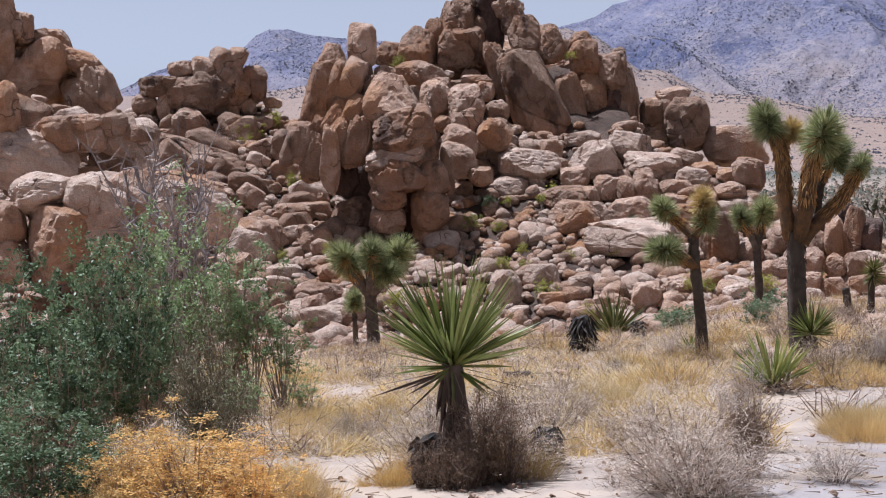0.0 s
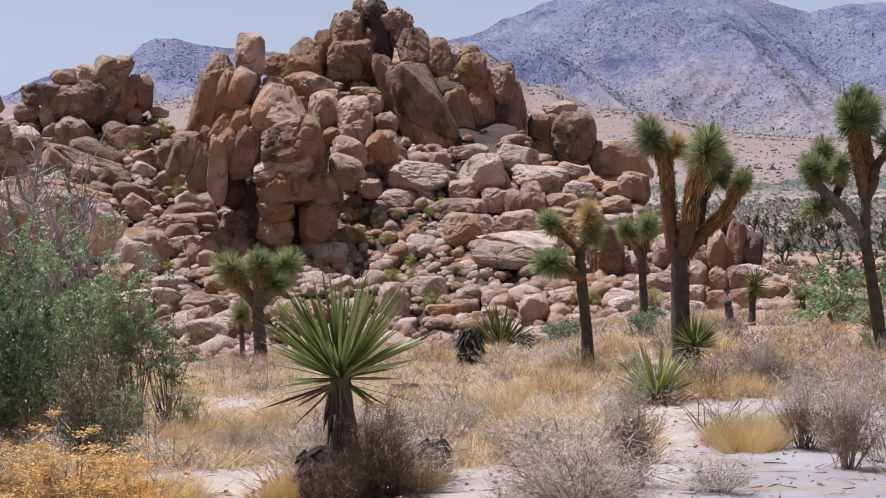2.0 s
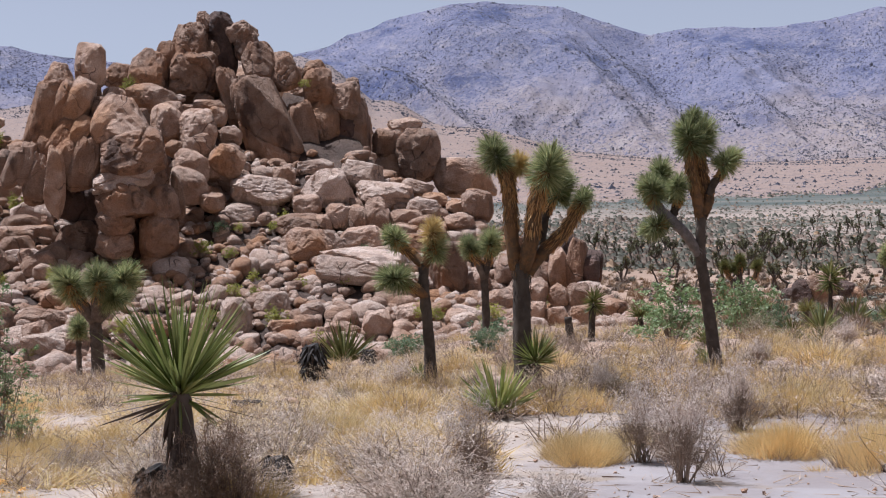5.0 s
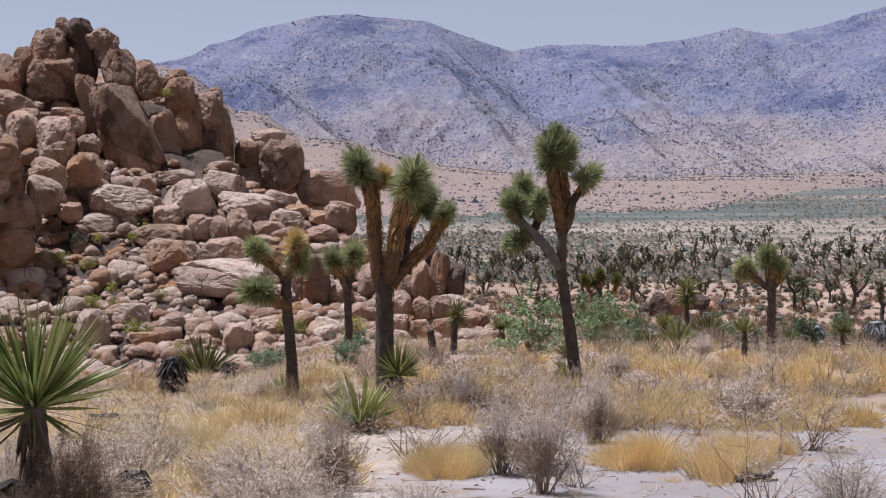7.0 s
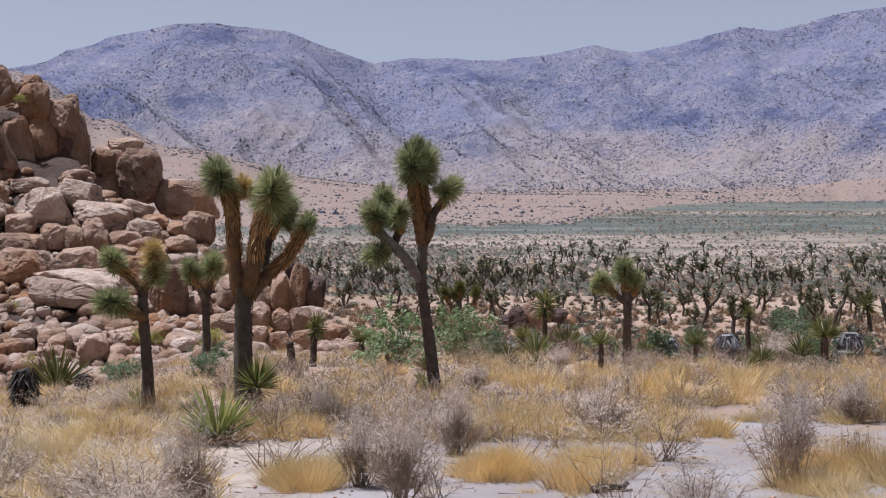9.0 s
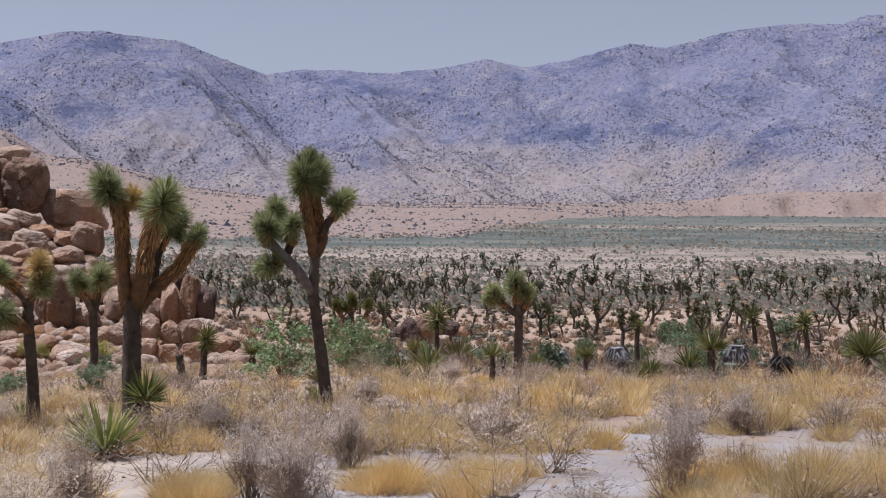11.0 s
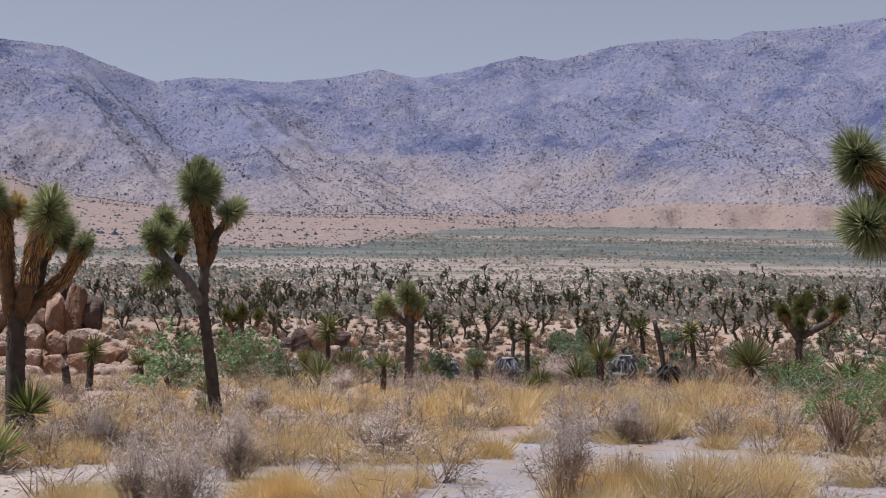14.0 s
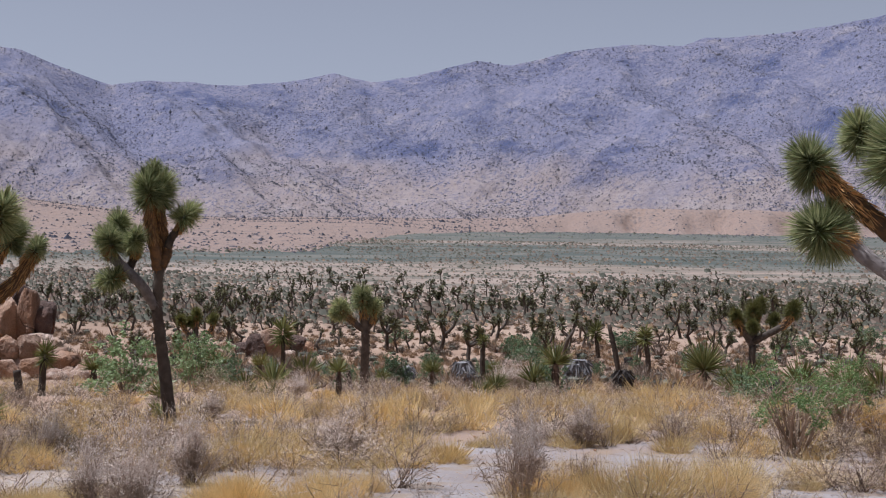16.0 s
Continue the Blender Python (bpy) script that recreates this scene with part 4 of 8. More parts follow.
wedged_block(-9.94, 62.45, -0.34, 1.05, 0.79, 0.75, 21, 16, 0)
wedged_block(-10.37, 62.64, -0.24, 0.81, 0.61, 0.61, 2, 20, 2)
wedged_block(-13.21, 60.69, -0.78, 1.31, 0.98, 0.93, 16, 21, 0)
wedged_block(-6.41, 59.62, -1.64, 0.68, 0.55, 0.58, 19, -26, 2)
wedged_block(-7.05, 66.27, 1.15, 1.49, 1.12, 0.88, -6, 11, 0)
wedged_block(-6.16, 62.62, -0.4, 1.82, 1.37, 1.24, 16, 4, 2)
wedged_block(-15.04, 60.51, -0.73, 1.09, 0.82, 0.71, 11, 22, 0)
wedged_block(-6.94, 67.7, 2.09, 1.88, 1.56, 1.64, 14, 19, 2)
wedged_block(-15.39, 66.61, 2.1, 1.17, 0.97, 1.02, 8, 21, 2)
wedged_block(-16.07, 65.76, 1.66, 0.74, 0.56, 0.56, 18, 27, 2)
wedged_block(-12.92, 58.9, -1.52, 1.48, 1.11, 0.93, 13, 19, 0)
wedged_block(-16.82, 65.24, 1.6, 1.03, 0.87, 0.92, 3, 17, 0)
wedged_block(-15.36, 62.58, 0.35, 1.36, 1.24, 1.3, 22, -8, 1)
wedged_block(-13, 58.96, -1.31, 1.51, 1.28, 1.35, 22, 16, 2)
wedged_block(-11.8, 63.62, 0.2, 1.22, 0.92, 0.6, 10, 4, 0)
wedged_block(-14.54, 65.57, 1.48, 0.94, 0.78, 0.82, 9, 12, 2)
wedged_block(-8.75, 68.33, 2.3, 0.88, 0.69, 0.73, 21, 10, 0)
wedged_block(-14.8, 68.31, 2.76, 0.74, 0.55, 0.55, 8, -23, 2)
wedged_block(-13.96, 58.42, -1.57, 0.84, 0.7, 0.74, 25, 4, 1)
wedged_block(-9.19, 70.68, 3.47, 0.66, 0.49, 0.47, 5, 9, 0)
wedged_block(-12.44, 66.2, 1.53, 0.77, 0.62, 0.65, 7, 9, 2)
wedged_block(-11.29, 59.23, -1.31, 1.98, 1.53, 1.61, 7, 2, 1)
wedged_block(-14.61, 62.14, -0.02, 1.09, 0.88, 0.92, 0, 2, 0)
wedged_block(-6.25, 70.61, 3.25, 1.12, 0.84, 0.65, -2, 24, 2)
wedged_block(-15.64, 67.64, 2.54, 1.34, 1, 0.88, 5, 27, 1)
wedged_block(-12.05, 59.43, -1.47, 1.6, 1.2, 0.8, -2, 8, 2)
wedged_block(-12.43, 57.92, -1.62, 2.26, 1.85, 1.95, 13, -21, 1)
wedged_block(-6.16, 60.54, -1.16, 1.57, 1.22, 1.28, 4, -5, 2)
wedged_block(-5.35, 66.57, 1.27, 1.32, 0.99, 0.91, -10, 23, 0)
wedged_block(-13.5, 61.54, -0.47, 0.77, 0.58, 0.55, 2, -15, 0)
wedged_block(-14.55, 62.43, -0.01, 0.76, 0.57, 0.53, 26, 21, 0)
wedged_block(-11.6, 70.18, 3.36, 1.56, 1.17, 0.81, -2, 19, 0)
wedged_block(-15.35, 67.65, 2.7, 1.95, 1.5, 1.58, 9, -1, 0)
wedged_block(-8.81, 64.86, 0.58, 0.72, 0.54, 0.49, 21, 8, 0)
wedged_block(-8.27, 64.18, 0.21, 0.45, 0.34, 0.28, -4, 19, 1)
wedged_block(-10.79, 66.15, 1.54, 1.68, 1.37, 1.44, 7, 9, 2)
wedged_block(-5.63, 62.4, -0.62, 1.95, 1.46, 1.04, 14, 7, 0)
wedged_block(-11.36, 69.78, 3.21, 0.74, 0.59, 0.62, -5, -26, 0)
wedged_block(-8.45, 63.63, 0.04, 0.7, 0.53, 0.53, -5, 21, 0)
wedged_block(-12.12, 65.45, 1.24, 1.23, 1, 1.05, 23, -25, 1)
wedged_block(-13, 60.63, -0.94, 0.63, 0.47, 0.35, 18, 19, 1)
wedged_block(-10.32, 70.29, 3.3, 0.78, 0.58, 0.44, 1, 12, 0)
wedged_block(-16.38, 66.47, 2.01, 1.05, 0.79, 0.66, 13, 18, 2)
wedged_block(-8.48, 70.55, 3.43, 1.22, 0.91, 0.9, -1, -2, 0)
wedged_block(-17.16, 69.51, 3.7, 1.48, 1.11, 0.97, 26, 25, 0)
wedged_block(-8.64, 65.31, 0.77, 1.04, 0.78, 0.61, 21, 9, 2)
wedged_block(-13.46, 61.64, -0.4, 1, 0.75, 0.72, -1, -21, 1)
wedged_block(-5.8, 63.65, 0.15, 1.6, 1.36, 1.43, 6, -15, 1)
wedged_block(-15.96, 69.91, 3.73, 1.2, 0.9, 0.79, 3, 22, 0)
wedged_block(-16.5, 65.44, 1.59, 1.01, 0.75, 0.77, 11, -2, 2)
wedged_block(-12.44, 69.81, 3.39, 1.06, 0.89, 0.93, 17, 2, 0)
wedged_block(-5.91, 60.4, -1.43, 1.86, 1.4, 0.96, 12, 6, 1)
wedged_block(-12.73, 63.49, 0.43, 1.22, 1.03, 1.08, 2, 7, 0)
wedged_block(-12.29, 70.6, 3.74, 1.57, 1.18, 1.04, 5, 25, 2)
wedged_block(-8.78, 60.24, -1.31, 0.77, 0.58, 0.59, 6, 2, 2)
wedged_block(-15.82, 69.5, 3.68, 1.44, 1.25, 1.31, 9, -7, 2)
wedged_block(-13.83, 68.32, 2.66, 1.13, 0.85, 0.73, 17, 3, 2)
wedged_block(-9.68, 60.33, -1.19, 1.18, 0.88, 0.83, 18, 23, 2)
wedged_block(-17.77, 67.97, 2.93, 0.86, 0.65, 0.59, 10, 11, 0)
wedged_block(-12.08, 70.69, 3.8, 1.2, 0.9, 0.94, 8, 12, 2)
wedged_block(-9.3, 69.59, 3.04, 1.72, 1.29, 1.26, -5, -18, 0)
wedged_block(-9.86, 64.9, 0.66, 1.84, 1.38, 0.98, 5, 24, 2)
wedged_block(-6.19, 63.2, -0.19, 0.78, 0.66, 0.7, 19, 10, 2)
wedged_block(-5.86, 70.01, 2.95, 1.79, 1.34, 1.02, 5, 13, 2)
wedged_block(-15.14, 65.83, 1.55, 1.39, 1.04, 0.77, 15, 10, 1)
wedged_block(-8.49, 64.75, 0.6, 0.95, 0.76, 0.8, 11, 0, 0)
wedged_block(-7.09, 61.21, -1.02, 0.76, 0.57, 0.57, 9, 9, 2)
wedged_block(-14.83, 71.06, 4.13, 0.73, 0.55, 0.38, 21, 16, 1)
wedged_block(-13.91, 68.81, 3.07, 1.2, 1.05, 1.11, 4, 18, 0)
wedged_block(-11.89, 61.86, -0.47, 0.94, 0.7, 0.64, 5, 3, 2)
wedged_block(-6.27, 65.24, 0.65, 0.78, 0.58, 0.57, 17, 3, 0)
wedged_block(-8.53, 64.26, 0.45, 1.85, 1.39, 1.34, 8, 14, 2)
wedged_block(-14.44, 67.45, 2.25, 0.57, 0.43, 0.39, 26, 2, 0)
wedged_block(-17.76, 70.25, 4.1, 1.18, 0.88, 0.7, 3, 12, 2)
wedged_block(-8.83, 58.57, -1.88, 0.86, 0.69, 0.73, 17, -12, 1)
wedged_block(-11.74, 66.06, 1.43, 1.09, 0.82, 0.85, 9, 26, 0)
wedged_block(-9.99, 62.14, -0.44, 0.83, 0.68, 0.72, 8, -26, 0)
wedged_block(-9.74, 66.24, 1.37, 1.35, 1.01, 0.97, 20, -14, 2)
wedged_block(-13.39, 58.8, -1.53, 0.87, 0.65, 0.63, 2, -23, 0)
wedged_block(-8.2, 67.87, 2.07, 1.29, 0.97, 0.99, 7, -21, 2)
wedged_block(-12.79, 63.21, 0.18, 1.05, 0.78, 0.71, 4, 11, 2)
wedged_block(-15.22, 69.8, 3.68, 1.47, 1.1, 1.13, 8, -18, 0)
wedged_block(-12.16, 61.02, -0.81, 0.76, 0.57, 0.52, 21, 27, 0)
wedged_block(-7.8, 64.68, 0.5, 0.89, 0.66, 0.69, 4, 5, 0)
wedged_block(-11.84, 64.92, 0.97, 1.3, 1.02, 1.07, 19, -10, 2)
wedged_block(-11.06, 61.26, -0.78, 0.9, 0.68, 0.6, -4, 5, 0)
wedged_block(-15.27, 68.06, 2.64, 1.19, 0.89, 0.67, 28, 21, 0)
wedged_block(-6.67, 62.3, -0.62, 0.8, 0.6, 0.55, 20, 4, 1)
wedged_block(-4.96, 58.72, -1.98, 0.9, 0.74, 0.78, 10, 17, 0)
wedged_block(-10.39, 64.4, 0.62, 1.2, 0.98, 1.03, 0, 26, 2)
wedged_block(-13.74, 66.18, 1.72, 1.04, 0.9, 0.95, 16, 25, 0)
wedged_block(-8.32, 67.15, 1.64, 1.22, 0.91, 0.77, -2, 24, 1)
wedged_block(-7.83, 58.57, -1.73, 2.25, 1.7, 1.79, 4, -14, 1)
wedged_block(-11.12, 65.4, 1.13, 1.05, 0.91, 0.96, -4, -16, 2)
wedged_block(-14.44, 58.43, -1.52, 0.74, 0.65, 0.69, 1, -14, 0)
wedged_block(-9.51, 70.16, 3.24, 2.27, 1.7, 1.24, -3, 20, 2)
wedged_block(-15.69, 69.74, 3.76, 1.47, 1.19, 1.25, 3, -6, 0)
wedged_block(-8.03, 60.06, -1.44, 1.2, 0.9, 0.72, 18, 21, 0)
wedged_block(-10.86, 58.3, -1.75, 1.48, 1.19, 1.25, 3, 18, 2)
wedged_block(-9.69, 63.01, -0.07, 1.62, 1.22, 1.12, 19, 11, 2)
wedged_block(-14.55, 63.28, 0.49, 1.28, 1.03, 1.08, -2, 3, 1)
wedged_block(-7.52, 58.23, -2.03, 1.49, 1.12, 1.08, -6, -9, 1)
wedged_block(-8.1, 63.32, -0.14, 0.95, 0.71, 0.59, -6, 8, 0)
wedged_block(-7.42, 64.63, 0.43, 0.6, 0.49, 0.51, 19, -8, 0)
wedged_block(-13.29, 66.28, 1.75, 1.45, 1.13, 1.19, 21, 1, 0)
wedged_block(-15.65, 55.85, 3.46, 1.2, 0.9, 0.81, 1, 17, 2)
wedged_block(-14.25, 56.22, 2.89, 1.73, 1.57, 1.65, 27, 1, 0)
wedged_block(-16.29, 55.67, 1.72, 1.27, 0.95, 0.84, 8, 25, 2)
wedged_block(-12.56, 56.62, 2.95, 1.6, 1.28, 1.35, 5, -5, 0)
wedged_block(-15.43, 55.91, 1.53, 1.42, 1.07, 0.74, 18, 9, 1)
wedged_block(-16.46, 55.61, 3.49, 0.97, 0.73, 0.64, 8, 11, 0)
wedged_block(-15.54, 55.88, 2.56, 0.84, 0.63, 0.43, 30, 4, 2)
wedged_block(-12.12, 56.72, 2.78, 2.39, 1.79, 1.55, 8, 8, 1)
wedged_block(-16.49, 55.61, 1.39, 1.27, 0.95, 0.86, 19, 1, 1)
wedged_block(-13.32, 56.45, 1.82, 0.74, 0.56, 0.59, 15, 0, 0)
wedged_block(-15.92, 55.77, 3.91, 2.24, 1.68, 1.32, 9, 23, 0)
wedged_block(-13.62, 56.38, 1.13, 0.92, 0.8, 0.84, 21, -25, 2)
wedged_block(-15.24, 55.96, 2.17, 1.65, 1.43, 1.5, 30, 27, 2)
wedged_block(-16.23, 55.68, 1.01, 1.22, 0.92, 0.81, 19, 15, 2)
wedged_block(-14.38, 56.19, 3.31, 1.76, 1.33, 1.4, 2, -3, 1)
wedged_block(-15.31, 55.94, 4.42, 0.59, 0.44, 0.33, 25, 17, 1)
wedged_block(-15.98, 55.75, 1.13, 1.22, 0.97, 1.02, 21, 20, 0)
wedged_block(-13.67, 56.37, 1.18, 0.74, 0.56, 0.59, 13, -11, 0)
wedged_block(-15.97, 55.76, 1.39, 1.07, 0.8, 0.71, 21, 3, 0)
wedged_block(-12.65, 56.6, 2.22, 1.3, 0.97, 0.66, 5, 13, 0)
wedged_block(-13.7, 56.36, 1.39, 0.74, 0.63, 0.66, 8, 26, 1)
wedged_block(-15.04, 56.02, 1.78, 1.14, 0.86, 0.71, 15, 15, 2)
wedged_block(-14.93, 56.05, 2.51, 1.27, 1.04, 1.09, 2, 27, 1)
wedged_block(-13.11, 56.5, 2.57, 1.45, 1.09, 0.81, 16, 19, 0)
wedged_block(-14.6, 56.13, 2.83, 0.86, 0.65, 0.51, 5, 7, 0)
wedged_block(-15.6, 55.86, 1.41, 1.22, 0.92, 0.97, 8, 26, 0)
wedged_block(-13.47, 56.41, 1.08, 0.89, 0.67, 0.69, 25, -20, 1)
wedged_block(-15.35, 55.93, 3.11, 2.01, 1.51, 1.45, 18, 24, 1)
wedged_block(-16.22, 55.69, 3.34, 0.89, 0.67, 0.51, 9, 17, 2)
wedged_block(-15.52, 55.89, 2.14, 1.83, 1.37, 1.3, 21, 2, 2)
wedged_block(-12.68, 56.6, 1.28, 1.4, 1.05, 0.79, 28, 3, 0)
wedged_block(-15.4, 55.92, 3.38, 1.27, 0.95, 0.74, 27, 15, 0)
wedged_block(-15.84, 55.79, 3.99, 0.69, 0.52, 0.36, 25, 2, 2)
wedged_block(-14.75, 56.09, 2.24, 1.04, 0.78, 0.64, 10, 7, 0)
wedged_block(-14.47, 56.17, 3.89, 1.14, 0.86, 0.64, 17, 9, 0)
wedged_block(-13.71, 56.36, 1.24, 1.5, 1.14, 1.2, 16, -5, 0)
wedged_block(-13.11, 56.5, 2.88, 1.35, 1.06, 1.12, 1, 14, 2)
wedged_block(-13.13, 56.5, 2.14, 0.97, 0.73, 0.69, 19, 22, 2)
wedged_block(-16.1, 55.72, 3.28, 0.86, 0.7, 0.74, 17, 20, 1)
wedged_block(-12.7, 56.59, 1.94, 1.58, 1.18, 1.2, 13, -17, 2)
boulder(10.8, 72.2, 3.12, 1.47, 1.82, 1.7, -1, 0, 2)
boulder(12.39, 71.94, 2.53, 2.4, 3, 2.88, -22, 0, 2)
boulder(11.07, 72.16, 1.93, 2.37, 1.78, 1.57, -17, 0, 0)
boulder(11.78, 72.04, 3.97, 1.76, 1.32, 0.86, 5, 0, 0)
boulder(12.69, 71.89, 3.11, 1.66, 2.01, 1.7, -16, 0, 2)
boulder(14.57, 71.53, 1.36, 3.36, 2.52, 2.05, -19, 8, 0)
boulder(11.17, 72.14, 3.22, 1.92, 1.44, 1.44, -22, 0, 0)
boulder(3.90, 65.01, 0.94, 2.89, 2.48, 1.53, -3, 4, 1)
boulder(7.03, 64.83, 0.99, 2.31, 1.98, 1.94, -6, -4, 1)
boulder(8.62, 66.03, 1.50, 2.30, 1.97, 1.50, -7, 14, 1)
boulder(9.63, 64.68, 0.65, 2.80, 2.40, 1.36, -8, 12, 1)
boulder(3.16, 64.16, -0.03, 1.53, 1.31, 0.98, -3, 0, 1)
boulder(4.30, 64.45, 0.23, 0.90, 0.77, 0.81, -4, 0, 1)
boulder(5.39, 62.16, -0.62, 2.05, 1.76, 1.07, -5, 8, 2)
boulder(5.65, 59.96, -1.29, 2.08, 1.78, 1.57, -5, 4, 0)
boulder(7.92, 60.38, -1.13, 2.00, 1.72, 1.15, -7, 0, 0)
boulder(7.71, 57.64, -2.10, 3.92, 3.36, 1.31, -8, 4, 1)
boulder(14.55, 68.16, 0.02, 1.43, 1.23, 1.70, -12, 0, 0)
boulder(12.17, 60.81, -0.55, 1.38, 1.18, 0.78, -11, 0, 0)
boulder(8.83, 61.98, -0.29, 1.08, 0.93, 1.80, -8, 0, 0)
boulder(8.05, 62.68, -0.26, 1.04, 0.89, 1.20, -7, 0, 0)
boulder(10.04, 62.26, -0.42, 1.71, 1.47, 1.08, -9, 0, 0)
boulder(7.18, 62.46, -0.20, 1.09, 0.93, 1.30, -7, 20, 0)
boulder(10.98, 62.74, 0.03, 1.57, 1.35, 0.98, -10, 4, 1)
boulder(2.37, 67.12, 1.60, 1.66, 1.42, 1.21, -2, 20, 0)
boulder(5.23, 66.70, 1.51, 1.10, 0.94, 1.21, -4, 0, 0)
boulder(1.53, 65.78, 0.86, 1.89, 1.62, 1.01, -1, 25, 0)
boulder(10.86, 60.14, -1.06, 1.51, 1.29, 0.99, -10, 4, 0)
boulder(11.45, 58.32, -1.70, 1.71, 1.47, 1.07, -11, 0, 0)
boulder(9.92, 59.66, -1.48, 1.74, 1.49, 1.36, -9, -4, 2)
boulder(3.13, 63.99, 0.01, 1.52, 1.14, 0.93, -10, 0, 1)
boulder(1.87, 64.9, 0.5, 1.08, 0.95, 1, -12, 0, 0)
boulder(4.26, 64.5, 0.26, 0.94, 0.7, 0.68, 5, 0, 0)
boulder(7.26, 62.66, -0.21, 1.13, 1.38, 1.22, 7, 0, 0)
boulder(5.97, 63.87, 0.22, 1.32, 1.18, 1.24, 7, 0, 0)
boulder(8.06, 62.1, -0.38, 0.99, 1.24, 1.21, -9, 0, 2)
boulder(8.85, 61.91, -0.43, 1.21, 1.46, 1.26, -21, 0, 2)
boulder(5.48, 62.54, -0.6, 2.2, 1.65, 1.07, -4, 0, 2)
boulder(5.74, 60.35, -1.38, 2.63, 1.97, 1.44, -9, 0, 1)
boulder(7.95, 60.79, -1.14, 1.94, 1.45, 1.1, -1, 0, 0)
boulder(11.74, 63.71, 0.33, 1.25, 0.94, 0.85, -3, 0, 0)
boulder(12.61, 63.1, 0.08, 1.19, 0.89, 0.68, 1, 0, 0)
boulder(12.35, 61.77, -0.53, 1.35, 1.02, 0.69, -12, 0, 0)
boulder(13.32, 62.27, 0.12, 1.4, 1.71, 1.54, -20, 0, 0)
boulder(8.13, 59.15, -2.12, 4.53, 3.4, 1.39, 5, 0, 1)
boulder(11.21, 65.47, 0.99, 1.46, 1.09, 0.73, 2, 15, 1)
boulder(10.89, 61.47, -0.67, 1.51, 1.13, 0.96, -21, 0, 0)
boulder(9.71, 60.95, -0.96, 1.49, 1.12, 0.95, -18, 0, 0)
boulder(6.77, 68.15, 1.95, 1.8, 1.35, 0.81, -1, 0, 1)
boulder(6.46, 62.2, -0.49, 0.82, 1.02, 0.96, 4, 0, 0)
boulder(10.73, 55.88, -2.16, 1.47, 1.94, 2.17, 3, 0, 2)
boulder(11.81, 55.42, -2.72, 0.97, 0.83, 0.87, -26, 0, 0)
boulder(13.32, 62.41, 0.17, 1.34, 1.64, 1.46, -21, 0, 2)
boulder(12.36, 61.61, -0.57, 1.38, 1.03, 0.74, -14, 0, 0)
boulder(14.16, 54.09, -2.84, 1.32, 1.23, 1.3, -13, 0, 2)
boulder(14.41, 53.28, -3.16, 0.87, 0.83, 0.87, -7, 0, 2)
boulder(15.45, 52.61, -3.18, 1.2, 1.45, 1.23, -15, 0, 1)
boulder(11.24, 60.92, -0.87, 1.22, 0.92, 0.82, -10, 0, 0)
boulder(12.25, 53.4, -3.31, 1.2, 0.91, 0.96, -21, 0, 0)
# deep shade at the hill's right end, put in as dark block colours
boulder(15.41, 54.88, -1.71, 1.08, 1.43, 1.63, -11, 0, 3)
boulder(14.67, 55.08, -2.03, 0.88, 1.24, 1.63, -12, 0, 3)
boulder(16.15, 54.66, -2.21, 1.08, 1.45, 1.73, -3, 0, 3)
boulder(14.12, 55.22, -2.75, 0.88, 1.27, 1.75, -24, 0, 0)
boulder(14.55, 53.45, -2.2, 0.8, 1.19, 1.7, -26, 0, 0)
boulder(15.21, 53.27, -2.04, 0.78, 1.26, 2.09, -20, 4, 2)
boulder(15.77, 53.11, -2.24, 0.73, 1.01, 1.26, -22, 0, 3)
boulder(13.93, 53.62, -2.41, 0.73, 1, 1.21, -16, -5, 2)
boulder(13.28, 51.93, -2.86, 0.94, 1.16, 1.06, -24, 0, 0)
boulder(14.09, 51.71, -3.03, 0.85, 0.8, 0.85, -9, 5, 0)
boulder(14.78, 51.52, -3.01, 0.85, 1.05, 0.99, -6, -5, 2)
boulder(15.34, 51.36, -3.15, 0.66, 0.83, 0.8, -31, 0, 0)
boulder(15.8, 51.22, -3.34, 0.61, 0.77, 0.75, -5, 0, 0)
boulder(15.21, 48.68, -3.22, 1.01, 0.75, 0.67, -30, 0, 0)
boulder(14.3, 48.95, -3.46, 1.12, 0.84, 0.78, -22, 0, 0)
boulder(15.68, 48.53, -3.5, 0.78, 0.59, 0.51, -18, 0, 0)
boulder(13.29, 49.24, -3.55, 1.01, 0.75, 0.78, -17, 0, 0)
boulder(12.62, 49.41, -3.29, 0.78, 0.64, 0.67, -23, 0, 0)
boulder(12.08, 49.55, -3.68, 0.89, 0.67, 0.67, -7, 0, 0)
boulder(33.94, 73.86, -5.35, 1.35, 1.29, 1.35, -15, 0, 3)
boulder(34.91, 73.4, -5.12, 1.78, 1.49, 1.57, -34, 0, 0)
boulder(35.81, 72.97, -5.36, 1.43, 1.22, 1.28, -36, 0, 3)
boulder(36.35, 72.7, -5.55, 1.07, 0.95, 1, -26, 0, 0)
boulder(33.3, 74.15, -5.58, 0.93, 0.81, 0.86, -35, 0, 3)
boulder(34.99, 73.36, -5.56, 0.89, 1.1, 1, -12, 0, 0)
boulder(3.72, 55.03, -3.22, 1.5, 1.12, 1.06, 7, 0, 1)
boulder(5.12, 54.21, -3.49, 1.07, 0.81, 0.74, 5, 0, 1)
boulder(2.21, 53.27, -3.46, 1.22, 1.55, 1.59, -5, 0, 1)
boulder(7.26, 52.01, -3.84, 1.13, 1.37, 1.17, 1, 0, 0)
boulder(3.89, 53.08, -3.9, 1.12, 0.84, 0.63, -7, 0, 0)
boulder(4.74, 53.16, -3.8, 0.91, 0.68, 0.66, -6, 0, 0)
